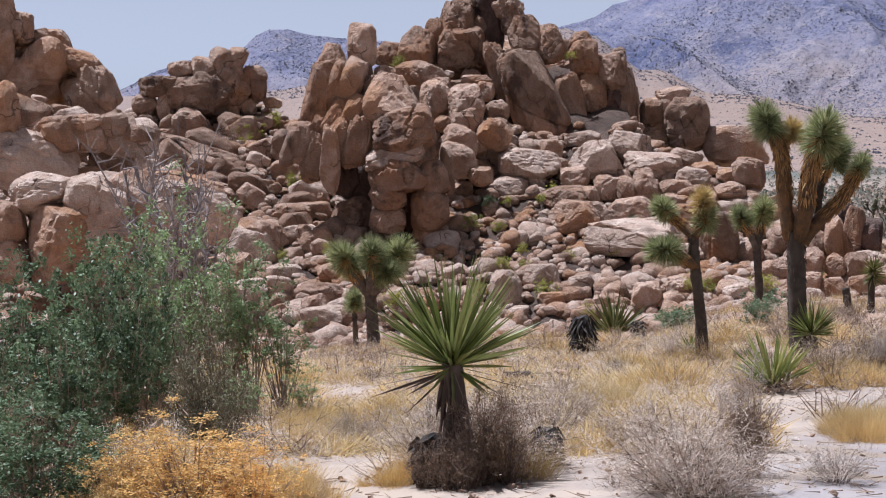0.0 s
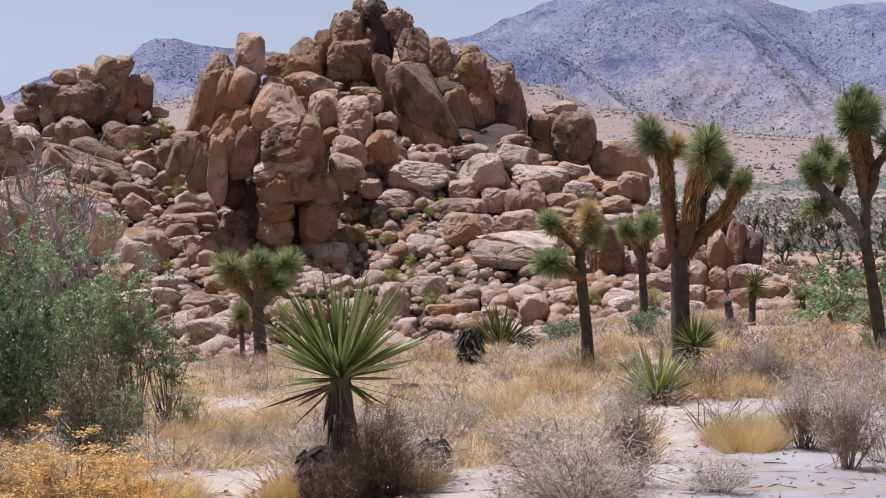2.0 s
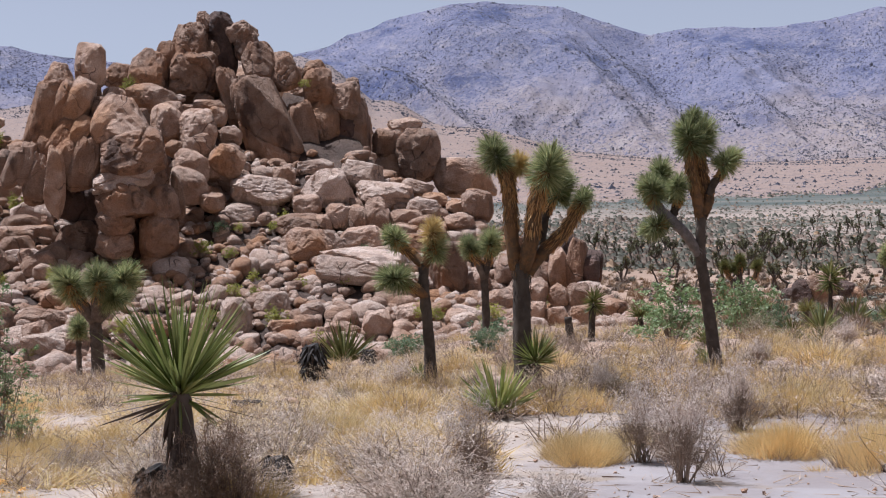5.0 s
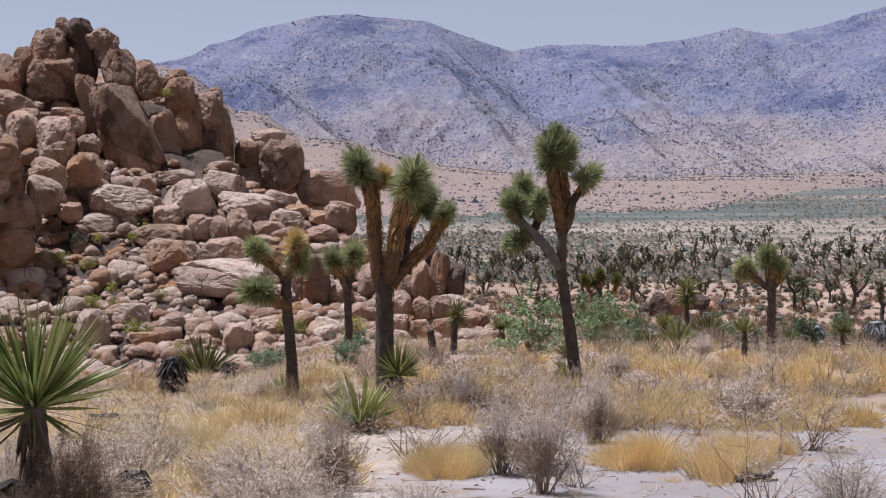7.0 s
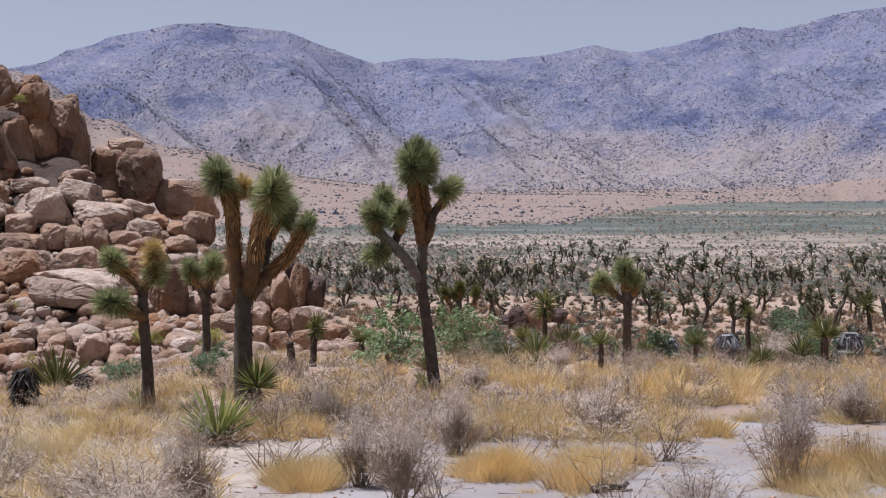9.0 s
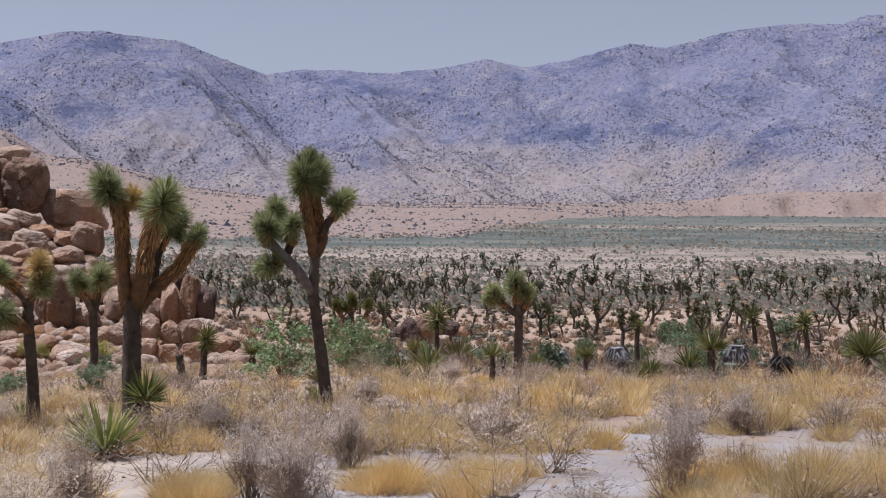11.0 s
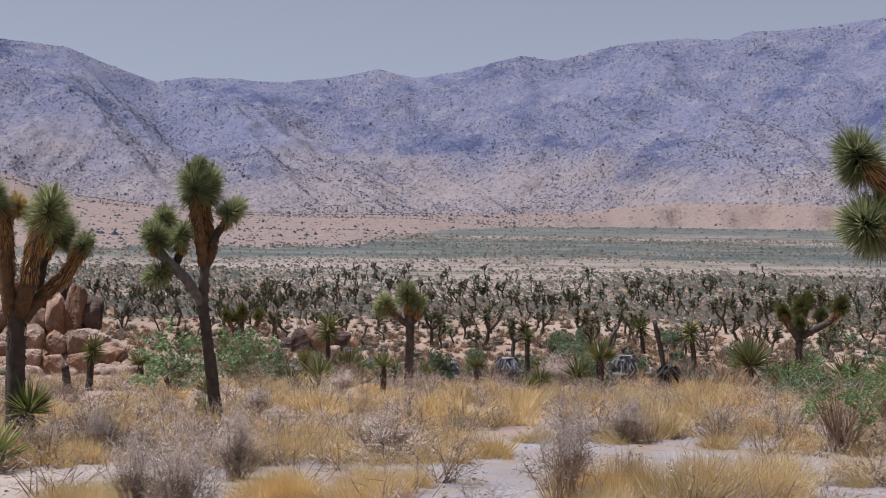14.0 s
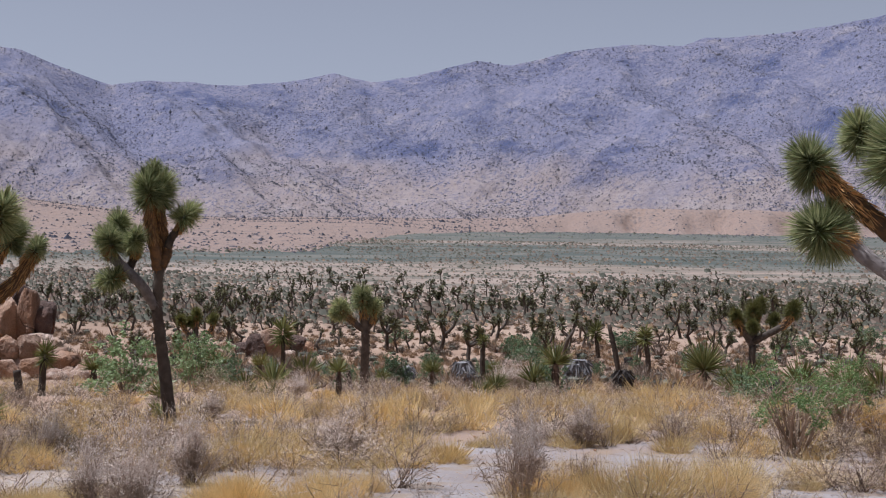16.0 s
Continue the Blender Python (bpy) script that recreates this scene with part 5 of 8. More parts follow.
boulder(6.2, 52.95, -3.78, 0.82, 0.67, 0.7, -18, 0, 0)
boulder(8.6, 53.07, -3.62, 0.94, 0.78, 0.83, -23, 0, 0)
boulder(9.22, 51.8, -4.05, 0.92, 0.69, 0.58, -5, 0, 1)
boulder(5.94, 52.57, -3.99, 1.04, 0.78, 0.58, -16, 0, 0)
boulder(10.5, 52.1, -3.87, 1.05, 0.79, 0.7, 2, 0, 1)
boulder(13.88, 51.21, -3.92, 1.16, 0.87, 0.7, -13, 0, 0)
boulder(15.01, 51.02, -3.89, 0.93, 0.7, 0.58, -14, 0, 1)
boulder(16.16, 51.21, -3.8, 0.94, 0.71, 0.47, -6, 0, 0)
boulder(-4.6, 54.82, -3.47, 2.12, 1.59, 0.84, -1, 8, 2)
boulder(-4.8, 52.91, -3.77, 1.03, 0.89, 0.93, -9, -20, 0)
boulder(-4.36, 51.77, -4.15, 1.71, 1.28, 1.07, -4, 10, 1)
boulder(-3.31, 51.64, -4.1, 1.07, 0.97, 1.02, 2, 0, 2)
boulder(-2.53, 51.34, -4.35, 1.13, 0.85, 0.68, -8, 0, 2)
boulder(-7.3, 54.31, -3.26, 1.2, 1.03, 1.08, 1, 0, 1)
boulder(-6.35, 56.56, -2.79, 1.5, 1.12, 0.75, 14, 0, 1)
boulder(-4.55, 56.27, -2.85, 0.99, 0.74, 0.74, 1, 0, 0)
for tone in range(3):
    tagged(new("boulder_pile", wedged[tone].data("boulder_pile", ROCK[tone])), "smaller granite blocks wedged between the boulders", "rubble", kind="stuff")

def chip(seed, n):
    """An angular broken stone: the hull of points on a squarish block."""
    r = np.random.default_rng(seed)
    p = unit(r.normal(size=(n, 3)))
    p = p / (np.abs(p) ** 5).sum(1, keepdims=True) ** 0.2 * r.uniform(0.86, 1.0, (n, 1))
    bm = bmesh.new()
    for q in p:
        bm.verts.new(q)
    res = bmesh.ops.convex_hull(bm, input=bm.verts)
    bmesh.ops.delete(bm, geom=[g for g in res["geom_interior"] if isinstance(g, bmesh.types.BMVert)], context="VERTS")
    bmesh.ops.bevel(bm, geom=bm.edges[:], offset=0.07, segments=1, affect="EDGES")
    bmesh.ops.triangulate(bm, faces=bm.faces[:])
    bm.verts.index_update()
    v, t = np.array([q.co[:] for q in bm.verts]), np.array([[q.index for q in f.verts] for f in bm.faces])
    bm.free()
    return v, t


kinds = [stone(700 + i, 3, 0, 7) for i in range(14)]
pebbles = [chip(740 + i, 8) for i in range(8)]
cobbles = [stone(760 + i, 2, 0, 6) for i in range(10)]
stone_meshes = [[mesh_data("stone", v, t, ROCK[k], True) for k in range(2)] for v, t in kinds]
rest = [Mesh(), Mesh()]
made = 0
for i in range(3400):
    b = rng.uniform(-19.5, 20.8)
    sky_s, crest = hill_crest(b)
    d = rng.uniform(48.6, max(50.0, crest + 1.0))
    x, y = place(b, d)
    z = max(hill_z(b, d), ground_z(x, y))
    if d > 50 and hill_z(b, d) < ground_z(x, y) - 0.1:
        continue
    size = min(1.5, 0.36 + rng.gamma(1.9, 0.17))
    if covers(x, y, z + 0.3 * size, size):
        continue
    w, dd, h = size * rng.uniform(0.8, 1.35), size * rng.uniform(0.8, 1.2), size * rng.uniform(0.55, 0.95)
    w, dd, h = 0.87 * w, 0.87 * dd, 0.87 * h
    m = pose(x, y, z + 0.22 * h, rng.uniform(-22, 22), rng.uniform(-22, 22), rng.uniform(0, 360)) @ Matrix.Diagonal((w / 2, dd / 2, h / 2, 1))
    k, tone = rng.integers(14), int(rng.random() < 0.35)
    if d < 56 and made < 290:
        made += 1
        ob = new("stone", stone_meshes[k][tone])
        ob.matrix_world = m
        tagged(ob, ("tan", "pale grey")[tone] + " rounded granite stone at the foot of the hill", "stone", "loose stones of the hill")
    else:
        a = np.array(m)
        form = kinds[k] if size > 1.0 else cobbles[k % 10]
        rest[tone].add(form[0] @ a[:3, :3].T + a[:3, 3], form[1])


def small_stones(r, n, low, high):
    for i in range(n):
        b = r.uniform(-19.5, 20.8)
        sky_s, crest = hill_crest(b)
        d = r.uniform(48.0, max(50.0, crest))
        x, y = place(b, d)
        if d > 50 and hill_z(b, d) < ground_z(x, y) - 0.1:
            continue
        z = max(hill_z(b, d), ground_z(x, y))
        size = r.uniform(low, high)
        if (d > 65 or abs(b + 3.6) > 1.4) and covers(x, y, z + 0.3 * size, size):
            continue
        m = np.array(pose(x, y, z + 0.2 * size, r.uniform(-25, 25), r.uniform(-25, 25), r.uniform(0, 360)) @ Matrix.Diagonal((size * r.uniform(0.4, 0.7), size * 0.5, size * r.uniform(0.3, 0.5), 1)))
        k = r.integers(10)
        rest[int(r.random() < 0.4)].add(cobbles[k][0] @ m[:3, :3].T + m[:3, 3], cobbles[k][1])


small_stones(rng, 3800, 0.16, 0.42)
small_stones(np.random.default_rng(5), 3000, 0.26, 0.62)
for tone in (0, 1):
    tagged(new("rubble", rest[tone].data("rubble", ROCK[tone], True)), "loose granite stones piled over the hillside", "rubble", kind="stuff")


def ground_rock(x, y, w, h):
    count[0] += 1
    v, t = stone(100 + count[0], 4, 1)
    ob = new("rock", mesh_data("rock", v * (w / 2, w / 2.4, h / 2), t, ROCK[count[0] % 2]))
    ob.matrix_world = pose(x, y, float(ground_z(x, y)) + 0.36 * h, 0, 0, rng.uniform(0, 360))
    return tagged(ob, "weathered granite rock lying in dry grass", "rock")


# ---- Joshua trees and yuccas ----
def rosette(mesh, centre, r, axis, n=230, low=-0.45, width=0.05):
    """A leaf head: stiff leaves all round the end of a limb, those behind pointing back."""
    axis = unit(np.asarray(axis, float))
    u = rng.uniform(0, 1, n)
    rise = np.clip(low + (1 - low) * u + rng.normal(size=n) * 0.16, -0.85, 1)
    a = unit(np.cross(axis, (0.31, 0.9, 0.2)))
    b = np.cross(axis, a)
    ph = rng.uniform(0, 2 * np.pi, n)
    out = np.cos(ph)[:, None] * a + np.sin(ph)[:, None] * b
    way = unit(out * np.sqrt(1 - rise ** 2)[:, None] + axis * rise[:, None])
    base = np.asarray(centre) + axis * ((u - 0.72) * 0.75 * r)[:, None] + out * r * 0.07
    blades(mesh, base, way, r * rng.uniform(0.55, 0.92, n), r * width * rng.uniform(0.8, 1.3, n), 0.04)


def skirt_blades(mesh, points, r, n, start=0.3, long=1.0):
    """Dead leaves lying back along a limb."""
    c = curve_through(points, 8)
    k = rng.integers(int(len(c) * start), len(c), n)
    along = unit(np.gradient(c, axis=0))[k]
    out = unit(np.cross(along, rng.normal(size=(n, 3))))
    way = unit(out * 0.16 * long - along + rng.normal(size=(n, 3)) * 0.12 * long)
    blades(mesh, c[k] + out * r * 0.92, way, rng.uniform(0.5, 1.1, n) * r * long, r * 0.12, 0.03)


def base_at(p):
    root_z = float(ground_z(p[0], p[1]))
    return (p[0], p[1], root_z)


def joshua_tree(label, trunk, r, limbs, heads):
    foot = base_at(trunk[0])
    tree = new("joshua_tree")
    tree.location = foot
    tagged(tree, label, "tree", "Joshua trees")
    off = np.array(foot)
    tr = np.array(trunk) - off
    tr[0] = (tr[0][0], tr[0][1], -0.12)
    m = Mesh()
    tube(m, tr, r, r * 0.85, 14, 0.07, 0.35)
    n = 460
    c = curve_through(tr, 12)
    k = rng.integers(0, len(c), n)
    out = unit(rng.normal(size=(n, 3)) * (1, 1, 0.1))
    blades(m, c[k] + out * r * 0.9, unit(out * 0.35 + (0, 0, -1)), r * rng.uniform(0.3, 0.7, n), r * 0.10)
    part("trunk", m.data("trunk", TRUNK, True), tree)
    for pts, lr, look_of in limbs:
        q = np.array(pts)
        end = min(heads, key=lambda e: np.linalg.norm(np.array(e[:3]) - q[-1]))
        q = np.vstack([q, q[-1] * 0.35 + np.array(end[:3]) * 0.65]) - off
        m = Mesh()
        tube(m, q, lr * 1.0, lr * 0.85, 12, 0.08)
        skirt_blades(m, q, lr, 260, 0.0)
        limb = part("limb", m.data("limb", (FIBRE if math.hypot(foot[0], foot[1]) < 25 else TRUNK, SILVER, BARK)[look_of], True), tree, ("", "silver-grey bark", "dark bark")[look_of])
        m = Mesh()
        skirt_blades(m, q, lr * 1.04, 460, (0.34, 0.75, 0.6)[look_of], 1.3)
        part("dead_leaf_skirt", m.data("dead_leaf_skirt", SKIRT), limb, "shaggy orange-brown dead leaves")
    for x, y, z, hr, ax, ay, dry in heads:
        m = Mesh()
        rosette(m, np.array((x, y, z)) - off, hr * 1.2, (ax, rng.uniform(-0.4, 0.1), ay), 1900 if hr > 0.2 else 1100, -0.55, 0.022 if hr > 0.2 else 0.030)
        part("leaf_head", m.data("leaf_head", STRAW_LEAF if dry else LEAF if math.hypot(x, y) < 45 else YUCCA_DULL), tree, "dried straw-yellow leaf head" if dry else "bristling green leaf head")
    return tree


joshua_tree('small Joshua tree with yellowed crown on the dry flat',
    [(2.95, 16.57, -0.85), (2.93, 16.57, -0.22), (2.89, 16.58, 0.31), (2.89, 16.58, 0.64)], 0.066,
    [([(2.9, 16.58, 0.24), (2.76, 16.5, 0.35), (2.6, 16.53, 0.45)], 0.059, 0),
     ([(2.89, 16.58, 0.61), (2.76, 16.65, 0.74), (2.62, 16.68, 0.85)], 0.059, 0),
     ([(2.89, 16.58, 0.61), (2.99, 16.56, 0.77), (3.01, 16.56, 0.94)], 0.066, 0)],
    [(2.50, 16.49, 0.47, 0.22, -1, 0.1, 0), (2.56, 16.68, 0.95, 0.17, -0.6, 0.8, 0), (3.04, 16.56, 0.82, 0.19, 0.2, 1, 0), (3, 16.56, 1.02, 0.17, 0.1, 1, 1)])
joshua_tree('tall thick-limbed Joshua tree with shaggy orange dead leaves',
    [(3.6, 14.64, -0.71), (3.59, 14.65, -0.32), (3.59, 14.65, 0.36), (3.59, 14.65, 0.72)], 0.100,
    [([(3.54, 14.66, 0.65), (3.5, 14.67, 1.01), (3.49, 14.67, 1.36), (3.46, 14.68, 1.63)], 0.077, 0),
     ([(3.61, 14.64, 0.65), (3.66, 14.49, 0.95), (3.7, 14.48, 1.27), (3.77, 14.46, 1.54)], 0.083, 0),
     ([(3.74, 14.61, 0.71), (3.83, 14.81, 0.89), (3.89, 14.79, 1.18), (3.97, 14.77, 1.39)], 0.059, 2),
     ([(3.65, 14.63, 0.62), (3.83, 14.61, 0.84), (4.03, 14.55, 1.03), (4.17, 14.51, 1.27)], 0.071, 0)],
    [(3.33, 14.71, 1.89, 0.21, -0.45, 1, 0), (3.85, 14.42, 1.74, 0.25, 0.2, 1, 0), (4.07, 14.76, 1.52, 0.21, 0.3, 1, 0), (4.23, 14.49, 1.39, 0.14, 0.5, 1, 0), (3.6, 14.69, 1.76, 0.15, -0.1, 0.6, 1), (3.43, 14.77, 1.73, 0.12, -0.3, 0.4, 1)])
joshua_tree('slender forked Joshua tree rising from dry grass',
    [(6.47, 16.49, -0.79), (6.39, 16.52, -0.17), (6.33, 16.55, 0.31), (6.29, 16.56, 0.67), (6.31, 16.55, 1.14)], 0.069,
    [([(6.3, 16.56, 1.08), (6.24, 16.54, 1.35), (6.19, 16.56, 1.59), (6.18, 16.56, 1.84)], 0.069, 0),
     ([(6.32, 16.55, 1.11), (6.41, 16.57, 1.3), (6.35, 16.6, 1.56), (6.32, 16.61, 1.84)], 0.069, 0),
     ([(6.39, 16.52, 1.34), (6.45, 16.5, 1.48), (6.52, 16.47, 1.57)], 0.049, 2),
     ([(6.28, 16.56, 0.63), (6.09, 16.53, 0.88), (5.94, 16.59, 1.05), (5.74, 16.66, 1.26)], 0.062, 1),
     ([(5.97, 16.68, 1.02), (6.04, 16.75, 1.16), (6.07, 16.74, 1.25)], 0.049, 2),
     ([(5.92, 16.69, 1.05), (5.85, 16.57, 1.0), (5.8, 16.59, 0.98)], 0.049, 0)],
    [(6.15, 16.56, 2.07, 0.25, -0.25, 1, 0), (6.34, 16.6, 2.07, 0.26, 0.2, 1, 0), (6.24, 16.58, 2.28, 0.15, 0.1, 1, 0), (6.62, 16.43, 1.76, 0.2, 0.8, 0.7, 0), (5.72, 16.66, 1.43, 0.22, -0.6, 0.8, 0), (5.89, 16.81, 1.63, 0.2, -0.1, 1, 0), (5.98, 16.47, 1.47, 0.17, 0.2, 0.9, 0), (6.07, 16.76, 1.36, 0.14, 0.1, 1, 0), (5.7, 16.59, 0.96, 0.19, -1, -0.35, 0)])
joshua_tree('stocky branched Joshua tree before the boulder hill',
    [(-2.0, 38.95, -3.62), (-2.01, 38.95, -2.66), (-2.02, 38.95, -1.96)], 0.168,
    [([(-2.03, 38.95, -2.04), (-2.39, 38.93, -1.56), (-2.64, 38.91, -1.16)], 0.168, 0),
     ([(-2.01, 38.95, -2.04), (-1.92, 38.75, -1.43), (-1.89, 38.75, -1.12)], 0.168, 0),
     ([(-1.98, 38.95, -2.04), (-1.55, 39.07, -1.6), (-1.3, 39.08, -1.23)], 0.153, 0)],
    [(-2.7, 38.91, -1.01, 0.52, -0.6, 0.8, 0), (-1.93, 38.75, -0.91, 0.49, 0, 1, 0), (-1.23, 39.08, -0.97, 0.55, 0.6, 0.8, 0), (-1.46, 38.67, -1.45, 0.43, 0.8, 0.2, 0)])
joshua_tree('young single-stemmed Joshua tree',
    [(-2.61, 40.92, -3.5), (-2.6, 40.92, -2.86)], 0.080,
    [([(-2.6, 40.92, -2.89), (-2.61, 40.92, -2.69), (-2.6, 40.92, -2.53)], 0.080, 0)],
    [(-2.59, 40.92, -2.37, 0.35, 0, 1, 0)])
joshua_tree('slim Joshua tree with two tufted heads',
    [(6.84, 31.26, -1.79), (6.83, 31.26, -1.22), (6.81, 31.27, -0.59)], 0.088,
    [([(6.82, 31.26, -0.72), (6.68, 31.29, -0.34), (6.55, 31.32, -0.15)], 0.088, 0),
     ([(6.82, 31.26, -0.65), (6.9, 31.25, -0.34), (6.95, 31.24, -0.09)], 0.088, 0)],
    [(6.49, 31.33, 0.04, 0.28, -0.4, 1, 0), (6.97, 31.24, 0.13, 0.34, 0.2, 1, 0)])
joshua_tree('thin forked Joshua tree on the open flat',
    [(13.17, 23.81, -1.59), (13.18, 23.81, -0.88), (13.18, 23.81, -0.35)], 0.085,
    [([(13.18, 23.81, -0.4), (13.15, 23.82, -0.08), (13.13, 23.83, 0.13)], 0.075, 0),
     ([(13.16, 23.82, -0.35), (12.97, 23.92, -0.19), (12.8, 24.02, -0.01)], 0.064, 0),
     ([(13.18, 23.81, -0.35), (13.29, 23.75, -0.19), (13.31, 23.73, -0.03)], 0.053, 0)],
    [(13.12, 23.84, 0.29, 0.26, 0, 1, 0), (12.76, 24.04, 0.07, 0.23, -0.5, 0.8, 0), (13.32, 23.73, 0.1, 0.19, 0.5, 0.9, 0), (12.67, 24.09, -0.04, 0.15, -1, 0.3, 0)])
joshua_tree('near Joshua tree with big bristling leaf heads',
    [(9.42, 7.44, -0.03), (9.38, 7.48, 0.42), (9.36, 7.51, 0.86), (9.34, 7.53, 1.12)], 0.122,
    [([(9.34, 7.54, 1.39), (9.15, 7.81, 1.63), (8.95, 8.05, 1.89), (8.84, 8.16, 2.01), (8.78, 8.23, 2.09)], 0.080, 0),
     ([(9.34, 7.53, 1.04), (9.16, 7.61, 1.24), (8.93, 7.86, 1.44), (8.8, 8.01, 1.6)], 0.070, 1),
     ([(9.32, 7.56, 1.35), (9.15, 7.41, 1.7), (9.05, 7.53, 1.92), (8.97, 7.62, 2.07)], 0.089, 0),
     ([(9.34, 7.53, 1.08), (9.39, 7.67, 1.57), (9.41, 7.64, 2.06)], 0.094, 0)],
    [(8.68, 8.33, 2.25, 0.25, -0.7, 0.65, 0), (8.64, 8.18, 1.69, 0.28, -1, 0.3, 0), (8.83, 8.23, 1.77, 0.23, -0.4, 0.8, 0), (8.98, 8.31, 1.69, 0.21, 0.1, 0.5, 0), (8.96, 7.63, 2.36, 0.35, -0.25, 1, 0), (8.87, 7.99, 2.49, 0.21, -0.5, 0.9, 0), (9.06, 7.67, 2.46, 0.26, 0.2, 1, 0), (9.42, 7.63, 2.23, 0.35, 0.1, 1, 0)])
joshua_tree('many-headed Joshua tree on the plain',
    [(33.43, 34.44, -2.72), (33.45, 34.43, -2.08)], 0.132,
    [([(33.45, 34.43, -2.11), (33.22, 34.65, -1.63), (33.09, 34.77, -1.36)], 0.113, 0),
     ([(33.45, 34.43, -2.11), (33.54, 34.63, -1.52), (33.6, 34.58, -1.15)], 0.113, 0),
     ([(33.47, 34.4, -1.98), (33.99, 33.59, -1.41), (34.17, 33.41, -1.03)], 0.113, 0),
     ([(33.45, 34.43, -2.08), (33.8, 34.59, -1.32), (33.85, 34.53, -0.95)], 0.094, 0)],
    [(33.06, 34.8, -1.17, 0.32, -0.5, 0.9, 0), (33.61, 34.57, -0.96, 0.36, 0, 1, 0), (34.21, 33.38, -0.85, 0.36, 0.5, 0.9, 0), (33.86, 34.52, -0.77, 0.3, 0.2, 1, 0), (33.28, 34.29, -1.44, 0.26, -0.4, 0.6, 0), (34.02, 34.06, -1.22, 0.26, 0.3, 0.6, 0)])
joshua_tree('dense many-branched Joshua tree beyond the hill',
    [(22.07, 53.63, -4.83), (22.08, 53.63, -3.93), (22.05, 53.65, -3.25)], 0.136,
    [([(22.05, 53.65, -3.3), (21.68, 53.79, -2.8), (21.52, 53.86, -2.46)], 0.091, 0),
     ([(22.05, 53.65, -3.3), (22.13, 53.91, -2.58), (22.14, 53.91, -2.24)], 0.091, 0),
     ([(22.09, 53.63, -3.48), (22.4, 53.2, -2.8), (22.54, 53.14, -2.4)], 0.091, 0),
     ([(22.04, 53.65, -4.15), (21.57, 53.84, -3.7), (21.37, 53.92, -3.25)], 0.091, 0)],
    [(21.48, 53.87, -2.3, 0.28, -0.4, 0.9, 0), (22.14, 53.91, -2.08, 0.30, 0, 1, 0), (22.54, 53.14, -2.22, 0.28, 0.5, 0.9, 0), (21.33, 53.93, -3.07, 0.24, -0.4, 0.8, 0), (21.85, 53.93, -2.39, 0.24, 0, 1, 0)])


def yucca(x, y, r, stem, dead, label, leaf=None):
    foot = base_at((x, y))
    ob = new("yucca")
    ob.location = foot
    tagged(ob, label, "yucca", "yuccas")
    m = Mesh()
    tr = max(0.03, min(0.055, r * 0.12))
    tube(m, [(0, 0, -0.06), (0.02, 0, stem * 0.5), (0, 0, stem + 0.03)], tr, tr, 10, 0.15, 0.2)
    part("trunk", m.data("trunk", SHAG, True), ob)
    n = 230 if r > 0.3 else 110
    m = Mesh()
    way = sphere_dirs(n, (0, 0, 1), 0.12 if not dead else 0.0)
    if dead and r > 0.5:
        way = np.vstack([sphere_dirs(n - 26, (0, 0, 1), 0.10), sphere_dirs(26, (0, 0, 1), -0.95)[:26] * (1, 1, 0.25)])
        stray = np.random.default_rng(41)
        way = unit(way + stray.normal(size=way.shape) * 0.12 + (0, 0, 0.17))
        way[-26:] = unit(way[-26:] * (1, 1, 0.0) + np.stack([0 * way[-26:, 0], 0 * way[-26:, 0], stray.uniform(-0.75, 0.15, 26)], 1))
        way[-18:-9] = way[:9]
    if not dead:
        n = 84
        way = sphere_dirs(n, (0, 0, 1), 0.34)
    blades(m, way * tr * 0.8 + (0, 0, stem), way, (1.0 if dead else 1.15) * r * rng.uniform(0.75, 1.05, n) * (0.70 + 0.42 * way[:, 2]), r * (0.068 if not dead else 0.036 if r > 0.3 else 0.06) * rng.uniform(0.8, 1.2, n), 0.04)
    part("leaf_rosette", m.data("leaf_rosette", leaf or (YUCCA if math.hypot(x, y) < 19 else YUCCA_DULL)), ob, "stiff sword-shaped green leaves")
    if dead:
        m = Mesh()
        k = 130
        out = sphere_dirs(k, (0, 0, 1), -0.3)
        out[:, 2] = -rng.uniform(3.2, 9.0, k)
        hz = stem * rng.uniform(0.25, 1.0, k)
        blades(m, np.stack([out[:, 0] * tr, out[:, 1] * tr, hz], 1), unit(out), np.minimum(r * rng.uniform(0.25, 0.5, k), hz * 1.0 + 0.03), r * 0.035)
        out = sphere_dirs(9, (0, 0, 1), -0.35)
        out[:, 2] = -rng.uniform(0.05, 0.9, 9)
        blades(m, unit(out) * tr + (0, 0, stem * 0.97), unit(out), r * rng.uniform(0.4, 0.85, 9), r * 0.03)
        part("dead_leaf_skirt", m.data("dead_leaf_skirt", SHAG), ob, "hanging dry brown leaves")
    return ob


yucca(0.02, 7.95, 0.58, 0.65, 1, 'large green yucca on a shaggy trunk above dry brush')
yucca(2.91, 12.86, 0.45, 0.05, 0, 'stiff green yucca rosette at ground level')
yucca(4.17, 35.82, 1.02, 0.07, 0, 'green yucca rosette between dark dead stumps')
yucca(3.71, 14.59, 0.37, 0.37, 1, "blue-green yucca on a dark stem at a trunk's foot")
yucca(6.46, 16.83, 0.25, 0.03, 0, "small yucca rosette at a tree's foot")
yucca(2.98, 17.56, 0.22, 0.03, 0, "small yucca rosette at a tree's foot")
yucca(9.94, 21.04, 0.27, 0.04, 0, 'green yucca rosette in dry grass')
yucca(10.5, 23.13, 0.24, 0.04, 0, 'green yucca rosette in dry grass')
yucca(11.25, 21.22, 0.28, 0.47, 1, 'dark yucca on a short trunk')
